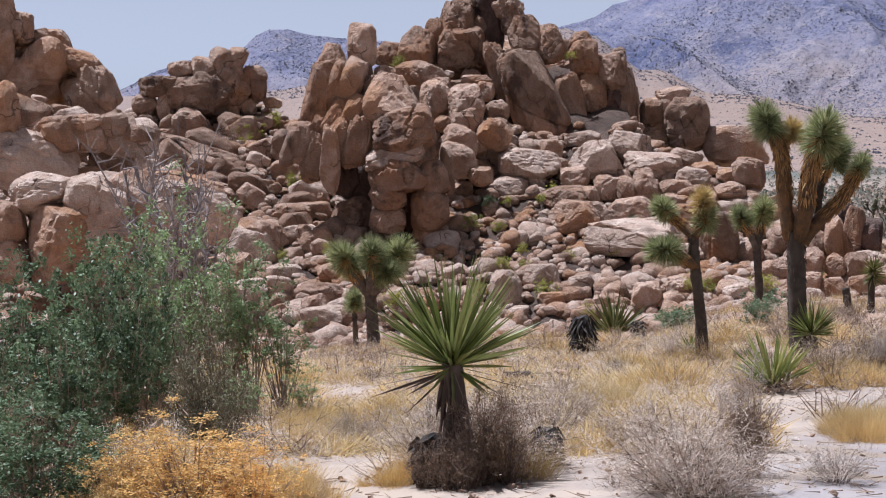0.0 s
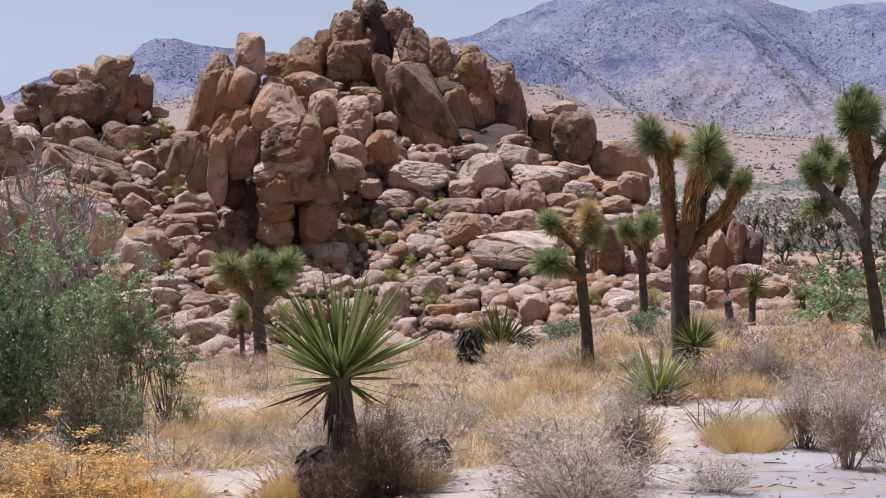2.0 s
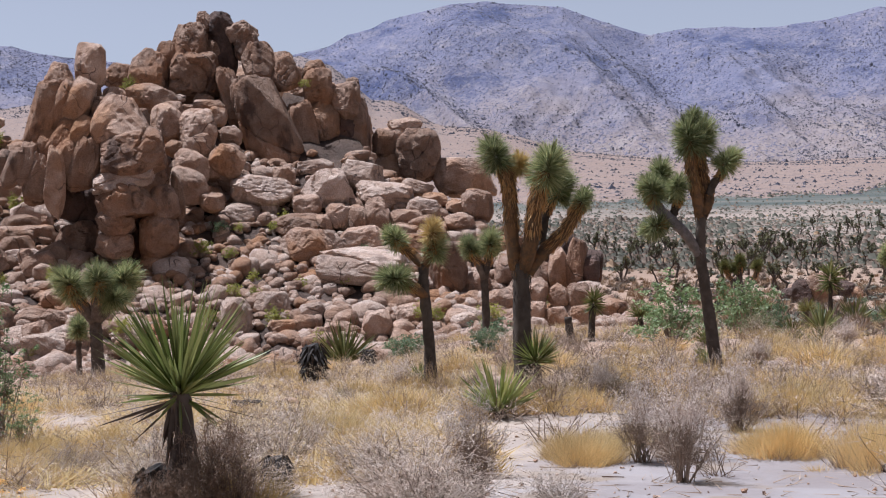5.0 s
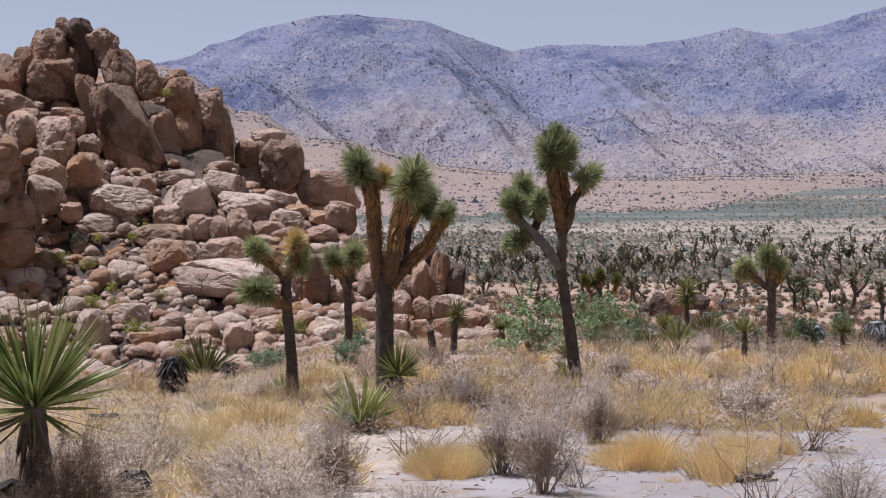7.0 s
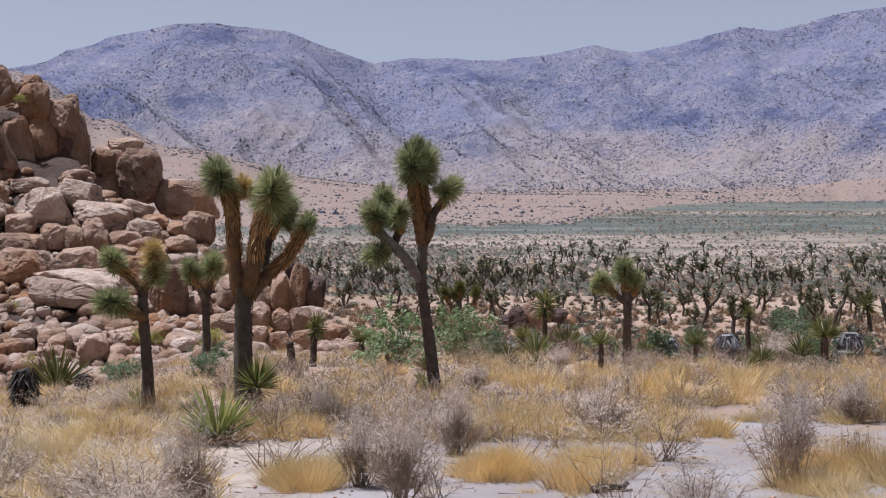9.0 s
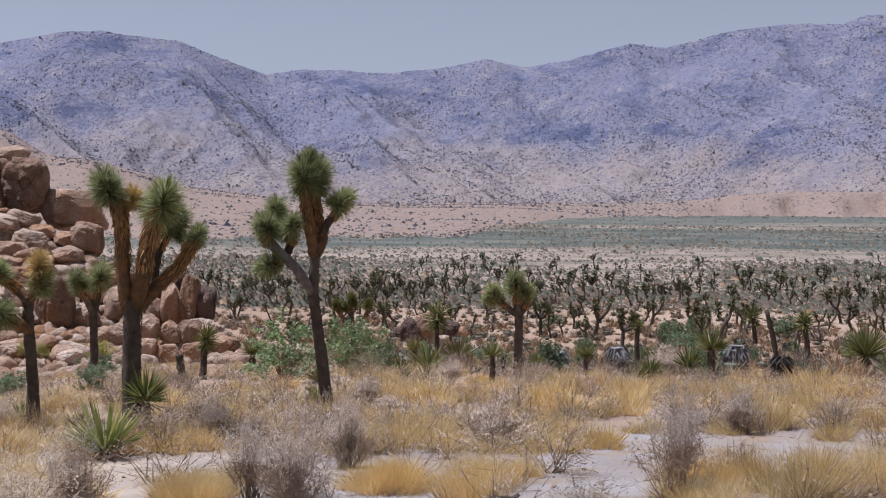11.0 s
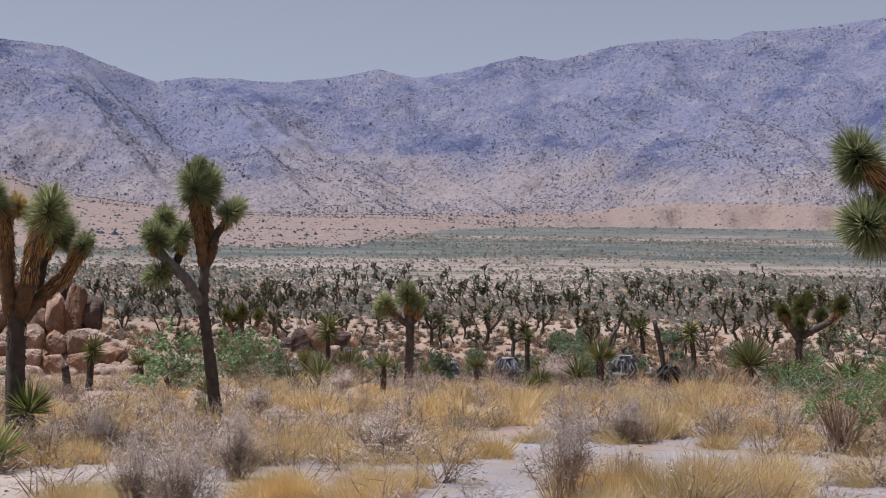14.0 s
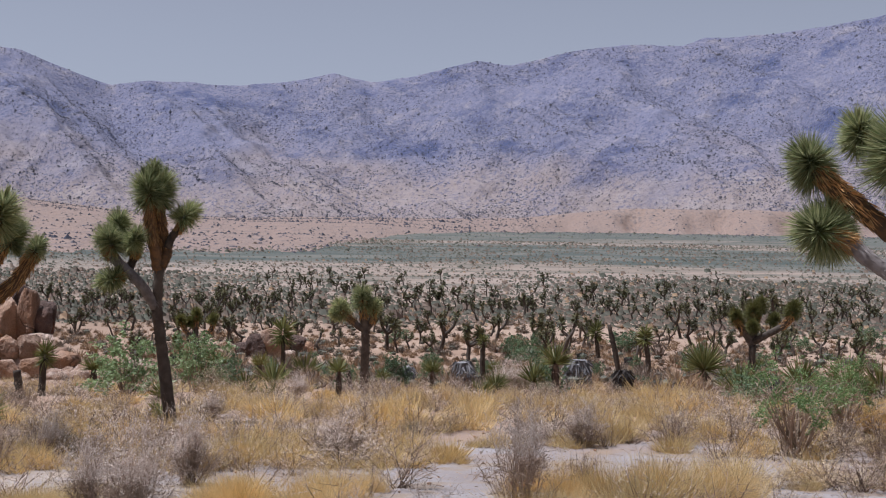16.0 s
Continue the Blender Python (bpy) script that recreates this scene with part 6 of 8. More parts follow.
yucca(13.22, 19.93, 0.3, 0.06, 0, 'bright green yucca rosette')
yucca(19.25, 26.87, 0.44, 0.08, 0, 'bright green yucca rosette')
yucca(17.29, 23.34, 0.5, 0.68, 1, 'yucca with a drooping yellow-green head on a shaggy trunk')
yucca(8.27, 21.42, 0.27, 0.04, 0, "small yucca rosette at a tree's foot")
yucca(41.47, 37.65, 1.1, 0.18, 0, 'low green yucca clump')


def slim_tree(label, pts, r, head):
    foot = base_at(pts[0])
    q = np.array(pts) - np.array(foot)
    q[0][2] = -0.1
    ob = tagged(new("joshua_tree"), label, "tree", "Joshua trees")
    ob.location = foot
    m = Mesh()
    tube(m, q, r, r * 0.8, 8, 0.1, 0.2)
    part("trunk", m.data("trunk", BARK, True), ob)
    if head:
        m = Mesh()
        rosette(m, q[-1] + (0, 0, head * 0.3), head * 1.1, (0.1, -0.1, 1), 170, -0.7, 0.07)
        part("leaf_head", m.data("leaf_head", YUCCA_DULL), ob)
    return ob


slim_tree('bare leaning dead Joshua trunk', [(28.12, 34.53, -3.26), (27.95, 34.67, -2.19), (27.79, 34.8, -1.33)], 0.087, 0.00)
slim_tree('slim upright Joshua tree with a small head', [(25.01, 37.57, -3.32), (25.0, 37.58, -2.52), (25.01, 37.58, -1.99)], 0.088, 0.25)
slim_tree('slim upright Joshua tree with a round head', [(45.9, 54.28, -5.54), (45.81, 54.36, -4.45), (45.72, 54.44, -3.78)], 0.139, 0.61)
slim_tree('slim upright Joshua tree with a round head', [(52.88, 67.2, -6.12), (52.82, 67.26, -5.13), (52.78, 67.28, -4.64)], 0.134, 0.67)
slim_tree('short dead Joshua stump', [(13.22, 24.34, -1.63), (13.16, 24.37, -1.37), (13.13, 24.38, -1.15)], 0.054, 0.00)
slim_tree('short bare trunk stub', [(6.89, 24.37, -1.38), (6.83, 24.39, -1.13), (6.8, 24.4, -0.91)], 0.079, 0.00)
slim_tree("young Joshua tree at the hill's foot", [(8.02, 27.08, -1.69), (8.04, 27.08, -1.24), (8.08, 27.07, -0.97)], 0.077, 0.29)


# ---- the forest of Joshua trees on the plain ----
def forest_variant(i, share=1.0):
    """A crooked Joshua tree of the plain, about one unit high: limbs that swing out, fork and turn up."""
    r = np.random.default_rng(900 + i)
    wood, heads = Mesh(), Mesh()
    lean = r.uniform(-0.14, 0.14, 2)
    fork = np.array((lean[0], lean[1], r.uniform(0.30, 0.52)))
    tube(wood, [(0, 0, -0.04), fork * 0.5 + (0.03, 0, 0), fork], 0.044, 0.038, 5, 0.08, 0.0, 2)

    def head(at, axis, size):
        rosette(heads, at, size, axis, int(60 * share), -0.75, 0.15 / share ** 0.8)

    turn = r.uniform(0, 6.3)
    for k in range(int(r.integers(2, 5)) if i % 4 else 1):
        a = turn + k * 2.1 + r.uniform(-0.5, 0.5)
        way = np.array((math.cos(a), math.sin(a), 0.0))
        elbow = fork + way * r.uniform(0.10, 0.20) + (0, 0, r.uniform(0.06, 0.16))
        tip = elbow + way * r.uniform(0.0, 0.10) + (0, 0, r.uniform(0.12, 0.30))
        tube(wood, [fork - (0, 0, 0.03), elbow, tip], 0.035, 0.030, 5, 0.08, 0.0, 2)
        head(tip + (0, 0, 0.03), way * 0.4 + (0, 0, 1), r.uniform(0.125, 0.175))
        for _ in range(int(r.integers(0, 3))):
            side = unit(way * r.uniform(-0.2, 1) + np.array((-way[1], way[0], 0)) * r.uniform(-1, 1) + (0, 0, r.uniform(0.3, 1.0)))
            end = elbow + side * r.uniform(0.10, 0.20)
            tube(wood, [elbow - (0, 0, 0.02), elbow + side * 0.06, end], 0.024, 0.02, 5, 0.08, 0.0, 2)
            head(end, side, r.uniform(0.10, 0.145))
    return wood.arrays(), heads.arrays()


variants = [forest_variant(i) for i in range(14)]
wood_meshes = [mesh_data("trunk", *v[0], TRUNK, True) for v in variants]
head_meshes = [mesh_data("crown", *v[1], LEAF_DARK) for v in variants]


def plain_tree(x, y, size, label):
    i = int(rng.integers(14))
    ob = tagged(new("joshua_tree", wood_meshes[i]), label, "tree", "Joshua trees of the plain")
    ob.matrix_world = pose(x, y, float(ground_z(x, y)), 0, 0, rng.uniform(0, 360)) @ Matrix.Diagonal((size, size, size, 1))
    part("crown", head_meshes[i], ob)
    return ob


thin_variants = [forest_variant(i, 0.4) for i in range(14)]
far_wood, far_heads = Mesh(), Mesh()
spots = []
while len(spots) < 360:
    u = rng.random()
    dep = rng.uniform(0.040, 0.054) if u < 0.28 else rng.uniform(0.054, 0.074) if u < 0.72 else rng.uniform(0.074, 0.096)
    d = float(np.interp(-dep, [-z / q for q, z in zip(OPEN_D[5:], OPEN_Z[5:])], OPEN_D[5:]))
    b = rng.uniform(13.5, 54)
    if d < 52:
        continue
    if b < 21 and d < 100:
        continue
    spots.append((d, b))
spots.sort()
for n, (d, b) in enumerate(spots):
    x, y = place(b, d)
    i = int(rng.integers(14))
    size = rng.uniform(1.3, 2.3) if rng.random() < 0.8 else rng.uniform(2.2, 3.0)
    m = pose(x, y, float(ground_z(x, y)), 0, 0, rng.uniform(0, 360)) @ Matrix.Diagonal((size, size, size, 1))
    if n < 200:
        plain_tree(x, y, size, "dark branched Joshua tree standing on the open plain")
    elif b > 24 or d < 170:
        a = np.array(m)
        far_wood.add(thin_variants[i][0][0] @ a[:3, :3].T + a[:3, 3], thin_variants[i][0][1])
        far_heads.add(thin_variants[i][1][0] @ a[:3, :3].T + a[:3, 3], thin_variants[i][1][1])
more = np.random.default_rng(77)
for dep, b, size, turn, i in zip(more.uniform(0.046, 0.066, 260), more.uniform(15, 54, 260), more.uniform(1.3, 2.4, 260), more.uniform(0, 6.3, 260), more.integers(0, 14, 260)):
    d = float(np.interp(-dep, [-z / q for q, z in zip(OPEN_D[5:], OPEN_Z[5:])], OPEN_D[5:]))
    if d < 120 or b < 24 and dep < 0.056:
        continue
    x, y = place(b, d)
    a = np.array(pose(x, y, float(ground_z(x, y)), 0, 0, math.degrees(turn)) @ Matrix.Diagonal((size, size, size, 1)))
    far_wood.add(thin_variants[i][0][0] @ a[:3, :3].T + a[:3, 3], thin_variants[i][0][1])
    far_heads.add(thin_variants[i][1][0] @ a[:3, :3].T + a[:3, 3], thin_variants[i][1][1])
grove = tagged(new("joshua_grove", far_wood.data("joshua_grove", TRUNK)), "distant grove of Joshua trees across the plain", "trees", kind="stuff")
part("crowns", far_heads.data("crowns", LEAF_DARK), grove)


# ---- shrubs, brush and grass ----
def grass_arrays(i, n=600, wide=0.007):
    """A clump of several tufts, each with a lean and height of its own."""
    m = Mesh()
    tufts_of = 14
    mid = rng.normal(size=(tufts_of, 3)) * (0.17, 0.17, 0)
    lean = mid * 0.5 + rng.normal(size=(tufts_of, 3)) * (0.16, 0.16, 0) + (0, 0, 1)
    tall = rng.uniform(0.45, 1.0, tufts_of) * np.exp(-3.0 * (mid ** 2).sum(1))
    k = rng.integers(0, tufts_of, n)
    root = mid[k] + rng.normal(size=(n, 3)) * (0.05, 0.05, 0)
    way = unit(lean[k] + (root - mid[k]) * 2.2 + rng.normal(size=(n, 3)) * (0.16, 0.16, 0.04))
    high = (rng.uniform(0.3, 1.05, n) * tall[k])[:, None]
    side = unit(np.cross(way, rng.normal(size=(n, 3)))) * wide
    root = root - (0, 0, 0.02)
    bend = rng.normal(size=(n, 3)) * (0.06, 0.06, 0)
    m.add(np.stack([root - side, root + side, root + way * high + bend], 1), np.arange(n * 3).reshape(-1, 3))
    return m.arrays()


def brush_arrays(i, stems=26, side=7, fine=2, upright=0.35, spread=1.0, thick=1.0):
    """Woody stems with side twigs, and the fine bleached tips."""
    wood, tips = Mesh(), Mesh()
    root = rng.normal(size=(stems, 3)) * (0.05, 0.05, 0) - (0, 0, 0.03)
    way = sphere_dirs(stems, (0, 0, 1), upright) * (spread, spread, 1)
    tip = root + way * (rng.uniform(0.6, 1.0, stems) * 0.52)[:, None] * (1, 1, 1.7)
    twigs(wood, root, tip, 0.0065 * thick)
    u = rng.uniform(0.3, 1.0, (stems, side, 1))
    b = (root[:, None] * (1 - u) + tip[:, None] * u).reshape(-1, 3)
    t = b + unit(np.repeat(way, side, 0) + rng.normal(size=b.shape) * 0.7) * rng.uniform(0.10, 0.26, (len(b), 1))
    low = np.arange(len(b)) % 2 == 0
    twigs(wood, b[low], t[low], 0.0036 * thick)
    twigs(tips, b[~low], t[~low], 0.0032 * thick)
    u = rng.uniform(0.3, 1.0, (len(b), fine, 1))
    b2 = (b[:, None] * (1 - u) + t[:, None] * u).reshape(-1, 3)
    t2 = b2 + unit(rng.normal(size=b2.shape) + (0, 0, 0.4)) * rng.uniform(0.04, 0.11, (len(b2), 1))
    twigs(tips, b2, t2, 0.0026 * thick)
    heads = t2[rng.integers(0, len(t2), stems * 9)]
    leaves(tips, heads + rng.normal(size=heads.shape) * 0.012, 0.008, 0.7)
    return wood.arrays(), tips.arrays(), b2


def leafy_arrays(i, tips=62, per=40, size=0.019, upright=0.0, squash=0.6):
    wood, green = Mesh(), Mesh()
    way = sphere_dirs(tips, (0, 0, 1), upright)
    way[:, 2] = np.sqrt(np.maximum(way[:, 2], 0.02))
    tip = way * (0.5, 0.5, 0.92) * rng.uniform(0.45, 1.0, (tips, 1)) + (0, 0, 0.05)
    root = rng.normal(size=(tips, 3)) * (0.04, 0.04, 0)
    twigs(wood, root - (0, 0, 0.03), tip, 0.009)
    u = rng.uniform(0.45, 1.0, (tips, 3, 1))
    fork = (root[:, None] * (1 - u) + tip[:, None] * u).reshape(-1, 3)
    end = fork + unit(rng.normal(size=fork.shape) * (1, 1, 0.6) + np.repeat(way, 3, 0) + (0, 0, 0.3)) * rng.uniform(0.06, 0.17, (len(fork), 1))
    twigs(wood, fork, end, 0.004)
    spray = rng.normal(size=(len(end), per, 3)) * rng.uniform(0.016, 0.044, (len(end), 1, 1)) * (1, 1, squash)
    at = (end[:, None] + spray).reshape(-1, 3)
    at[:, 2] = np.maximum(at[:, 2], 0.02)
    leaves(green, at, size * rng.uniform(0.6, 1.5, len(at)), 0.45, squash)
    return wood.arrays(), green.arrays()


def seat(ob, x, y, w, h, turn=None):
    ob.matrix_world = pose(x, y, float(ground_z(x, y)) - 0.01, 0, 0, rng.uniform(0, 360) if turn is None else turn) @ Matrix.Diagonal((w, w, h, 1))
    return ob


grass_raw = [grass_arrays(i) for i in range(6)]
grass_thin = [grass_arrays(i, 260, 0.011) for i in range(6)]
grass_fine = [mesh_data("grass_clump", *grass_arrays(i, 2400, 0.0021), GRASS) for i in range(4)]
grass_meshes = [mesh_data("grass_clump", *a, GRASS) for a in grass_raw]
brush_thin = [brush_arrays(i, 16, 4, 1) for i in range(4)]


def brush_pair(raw, tone):
    return mesh_data("brush", *raw[0], TWIG_DARK), mesh_data("twig_fringe", *raw[1], tone)


brush_fine = [brush_pair(brush_arrays(i, 50, 11, 5, 0.35, 1.0, 0.66), TWIG) for i in range(3)]
brush_meshes = [brush_pair(brush_arrays(i), (TWIG, TWIG_STRAW, TWIG_BROWN)[i % 3]) for i in range(6)]
twig_meshes = []
for i in range(4):
    raw, fringe, ends = brush_arrays(i, 40, 7, 2, 0.55, 0.8)
    fuzz = Mesh().add(*fringe)
    pick = ends[rng.integers(0, len(ends), 3000 if i < 3 else 11000)]
    leaves(fuzz, pick + rng.normal(size=pick.shape) * 0.03, 0.009)
    twig_meshes.append((mesh_data("twig_bush", *raw, TWIG_DARK), mesh_data("dry_foliage", *fuzz.arrays(), OLIVE_LEAF), mesh_data("dry_foliage", *fuzz.arrays(), RUST_LEAF)))
leafy_meshes = []
for i in range(8):
    wood, green = leafy_arrays(i)
    if i > 5:
        wood, green = leafy_arrays(i, 64, 60, 0.0100, 0.5, 1.0)
        at = green[0][green[1]].mean(1)
        open_here = np.sin(at[:, 0] * 17 + i) + np.sin(at[:, 1] * 15 + 2 * i) + np.sin(at[:, 2] * 16 + at[:, 0] * 6)
        green = Mesh().add(green[0], green[1][(open_here > -0.35) & (at[:, 2] > 0.26 + 0.25 * (np.hypot(at[:, 0], at[:, 1]) < 0.2))]).arrays()
        tube_of = Mesh().add(*wood)
        for a in (0.3, 1.9, 3.4, 5.0):
            tube(tube_of, [(0, 0, -0.03), (0.06 * math.cos(a), 0.06 * math.sin(a), 0.16), (0.2 * math.cos(a + 0.4), 0.2 * math.sin(a + 0.4), 0.5)], 0.022, 0.008, 6, 0.12, 0.3)
        wood = tube_of.arrays()
    elif i > 3:
        wood, green = leafy_arrays(i, 34, 30, 0.017, 0.25, 0.42)
    elif i > 1:
        wood, green = leafy_arrays(i, 36, 26, 0.024, 0.0, 1.0)
    leafy_meshes.append((mesh_data("stems", *wood, TWIG_BROWN), mesh_data("foliage", *green, FEATHER_LEAF if i > 5 else BUSH_LEAF), mesh_data("foliage", *green, LIME_LEAF), mesh_data("foliage", *green, SAGE_LEAF)))
gold_meshes = []
for i in range(2):
    wood, green = leafy_arrays(i, 90, 60, 0.0105, 0.15)
    gold_meshes.append((mesh_data("stems", *wood, TWIG_BROWN), mesh_data("blossom", *green, GOLD_LEAF)))


dead_stems = [mesh_data("dead_straw", *grass_arrays(i, 480, 0.0042), TWIG_BROWN) for i in range(3)]


def grass_clump(x, y, w, h, label):
    kind = grass_fine[rng.integers(4)] if math.hypot(x, y) < 13 else grass_meshes[rng.integers(6)]
    ob = tagged(seat(new("grass_clump", kind), x, y, w, h), label, "grass", "dry grass tufts")
    stems = part("dead_straw", dead_stems[rng.integers(3)], ob, kind="stuff")
    stems.scale = (0.95, 0.95, rng.uniform(0.4, 0.7))
    return ob


def brush(x, y, w, h, label):
    a, b = brush_fine[rng.integers(3)] if w > 0.42 and math.hypot(x, y) < 10.5 else brush_meshes[rng.integers(6)]
    ob = tagged(seat(new("brush", a), x, y, w, h), label, "shrub", "dry brush")
    part("twig_fringe", b, ob, kind="stuff")
    return ob


def twig_bush(x, y, w, h, label):
    a, b, c = twig_meshes[3 if w > 0.75 and math.hypot(x, y) < 12 else rng.integers(3)]
    ob = tagged(seat(new("twig_bush", a), x, y, w, h), label, "shrub", "twiggy shrubs")
    part("dry_foliage", c if label.startswith("upright brown") else b, ob, kind="stuff")
    return ob


fuzzy_meshes = []
for i in range(3):
    raw, fringe, ends = brush_arrays(i, 44, 8, 4, 0.5, 0.85)
    upper = fringe[0][fringe[1]].mean(1)[:, 2] > 0.40
    raw = Mesh().add(*raw).add(fringe[0], fringe[1][~upper]).arrays()
    fuzz = Mesh().add(fringe[0], fringe[1][upper])
    high = ends[ends[:, 2] > 0.42]
    pick = high[rng.integers(0, len(high), 2600)]
    leaves(fuzz, pick + rng.normal(size=pick.shape) * (0.03, 0.03, 0.04), 0.0055, 0.8)
    fuzzy_meshes.append((mesh_data("fuzzy_bush", *raw, TWIG_BROWN), mesh_data("seed_fuzz", *fuzz.arrays(), TWIG_PALE)))


def fuzzy_bush(x, y, w, h, label):
    a, b = fuzzy_meshes[rng.integers(3)]
    ob = tagged(seat(new("fuzzy_bush", a), x, y, w, h), label, "shrub", "pale fuzzy shrubs")
    part("seed_fuzz", b, ob, kind="stuff")
    return ob


def leafy_bush(x, y, w, h, label, lime=False):
    a, b, c, e = leafy_meshes[int(rng.integers(2)) + (6 if "feathery" in label else 2 if math.hypot(x, y) > 18 else 4 if "open" in label else 0)]
    ob = tagged(seat(new("leafy_bush", a), x, y, w, h), label, "shrub", "green shrubs")
    part("foliage", e if "light" in label else c if lime else b, ob, kind="stuff")
    return ob


def gold_bush(x, y, w, h, label):
    a, b = gold_meshes[rng.integers(2)]
    ob = tagged(seat(new("golden_bush", a), x, y, w, h), label, "shrub")
    part("blossom", b, ob, kind="stuff")
    return ob


def dead_bush(x, y, w, h, label):
    bush = tagged(new("dead_bush"), label, "shrub")
    seat(bush, x, y, w, h)
    for i in range(26):
        m = Mesh()
        a, out, up = rng.uniform(0, 6.3), rng.uniform(0.15, 0.5), rng.uniform(0.5, 1.0)
        tip = np.array((math.cos(a) * out, math.sin(a) * out, up))
        mid = tip * (0.35, 0.35, 0.5) + rng.normal(size=3) * 0.06
        tube(m, [(0, 0, -0.03), mid, tip], 0.012, 0.003, 5, 0.05)
        k = 14
        u = rng.uniform(0.4, 1, (k, 1))
        b = mid * (1 - u) + tip * u
        t = b + unit(rng.normal(size=(k, 3)) + (0, 0, 0.5)) * rng.uniform(0.08, 0.22, (k, 1))
        twigs(m, b, t, 0.005)
        twigs(m, b * 0.4 + t * 0.6, t + rng.normal(size=(k, 3)) * 0.07, 0.003)
        part("branch", m.data("branch", TWIG_WHITE), bush)
    return bush


leafy_bush(-2.93, 9.45, 0.89, 1.05, 'dense green leafy desert bush')
leafy_bush(-2.53, 9.38, 0.76, 1.14, 'dense green leafy desert bush')
leafy_bush(-2.57, 10.9, 0.83, 1.67, 'dense green leafy desert bush')
leafy_bush(-3.74, 12.8, 1.15, 1.67, 'dense green leafy desert bush')
leafy_bush(-2.11, 7.11, 0.76, 0.67, 'dense green leafy desert bush')
leafy_bush(-2.42, 7.47, 0.62, 0.8, 'dense green leafy desert bush')
leafy_bush(-1.96, 7.65, 0.46, 0.56, 'dense green leafy desert bush')
leafy_bush(-3.15, 12.67, 0.97, 1.84, 'dense green leafy desert bush')
leafy_bush(-3.66, 11.58, 0.71, 1.43, 'dense green leafy desert bush')
leafy_bush(-2.61, 12.16, 0.73, 1.85, 'dense green leafy desert bush')
leafy_bush(-2.39, 12.93, 1.03, 2.21, 'open light green bush with fine leaves')
leafy_bush(-2.02, 12.82, 0.97, 2.39, 'open light green bush with fine leaves')
leafy_bush(-1.77, 12.88, 0.92, 2.04, 'open light green bush with fine leaves')
leafy_bush(-1.52, 12.94, 0.77, 1.53, 'open light green bush with fine leaves')
leafy_bush(-1.63, 10.74, 0.64, 0.89, 'open light green bush with fine leaves')
leafy_bush(-2.73, 13.63, 1.09, 2.56, 'open light green bush with fine leaves')
leafy_bush(-1.26, 12.32, 0.44, 0.63, 'open light green bush with fine leaves')
leafy_bush(-2.86, 12.73, 0.92, 2.15, 'open light green bush with fine leaves')
twig_bush(-2.63, 8.76, 0.55, 0.91, 'dark purplish twiggy bush')
twig_bush(-1.49, 8.77, 0.80, 1.20, 'rounded olive-brown twiggy bush')
dead_bush(-3.1, 16.49, 1.84, 2.96, 'dead bush of bare grey-white branches')
gold_bush(-1.25, 6.78, 0.97, 0.59, 'golden dried flowering bush')
gold_bush(-0.94, 6.62, 0.58, 0.48, 'golden dried flowering bush')
gold_bush(-1.59, 6.95, 0.56, 0.5, 'golden dried flowering bush')
leafy_bush(8.13, 22.67, 1.6, 1.18, 'light green shrubs at the foot of the hill')
leafy_bush(11.69, 28.26, 1.56, 1.44, 'light green shrubs behind a Joshua tree')
leafy_bush(5.16, 32.01, 1.14, 0.66, 'low green shrub beside boulders')
leafy_bush(4.28, 60.75, 2.38, 1.24, 'low green shrub beside boulders')
leafy_bush(7.61, 34.14, 1.1, 0.75, 'low green shrub beside boulders')
leafy_bush(11.34, 11.02, 1.55, 1.15, 'feathery green bush on a dark twisted stem')
leafy_bush(13.45, 12.24, 1.21, 1, 'feathery green bush on pale sand')
gold_bush(13.57, 11.91, 0.85, 0.46, 'golden dried bush with a dark base')
twig_bush(0.30, 7.70, 0.46, 0.55, 'upright brown twiggy shrub on pale sand')
twig_bush(-0.16, 7.80, 0.44, 0.36, 'upright brown twiggy shrub on pale sand')
twig_bush(0.06, 7.62, 0.5, 0.5, 'upright brown twiggy shrub on pale sand')
brush(1.14, 6.86, 0.95, 0.64, 'grey dry brush with fine bare twigs')
brush(1.18, 6.66, 0.71, 0.55, 'grey dry brush with fine bare twigs')
brush(1.06, 7.08, 0.74, 0.55, 'grey dry brush with fine bare twigs')
brush(1.93, 7.19, 0.48, 0.29, 'grey dry brush with fine bare twigs')
brush(0.53, 10.94, 0.66, 0.42, 'grey dry brush with fine bare twigs')
brush(0.84, 7.35, 0.30, 0.2, 'grey dry brush with fine bare twigs')
brush(1.82, 16.11, 0.59, 0.42, 'grey dry brush with fine bare twigs')
brush(1.25, 9.27, 0.75, 0.48, 'grey dry brush with fine bare twigs')
brush(3.48, 9.55, 0.66, 0.57, 'grey dry brush with fine bare twigs')
brush(4.67, 11.41, 0.55, 0.58, 'grey dry brush with fine bare twigs')
brush(9.8, 12.64, 0.77, 0.65, 'grey dry brush with fine bare twigs')
brush(6.63, 12.43, 0.85, 0.58, 'grey dry brush with fine bare twigs')
brush(7.98, 13.34, 0.44, 0.47, 'grey dry brush with fine bare twigs')
brush(11.68, 12.24, 0.75, 0.51, 'grey dry brush with fine bare twigs')
brush(6.6, 12.56, 0.8, 0.49, 'grey dry brush with fine bare twigs')
brush(6.7, 14.12, 0.69, 0.4, 'grey dry brush with fine bare twigs')
brush(-0.18, 12.27, 0.69, 0.42, 'grey dry brush with fine bare twigs')
brush(1.12, 13.88, 0.79, 0.42, 'grey dry brush with fine bare twigs')
brush(-0.88, 16.58, 0.67, 0.43, 'grey dry brush with fine bare twigs')
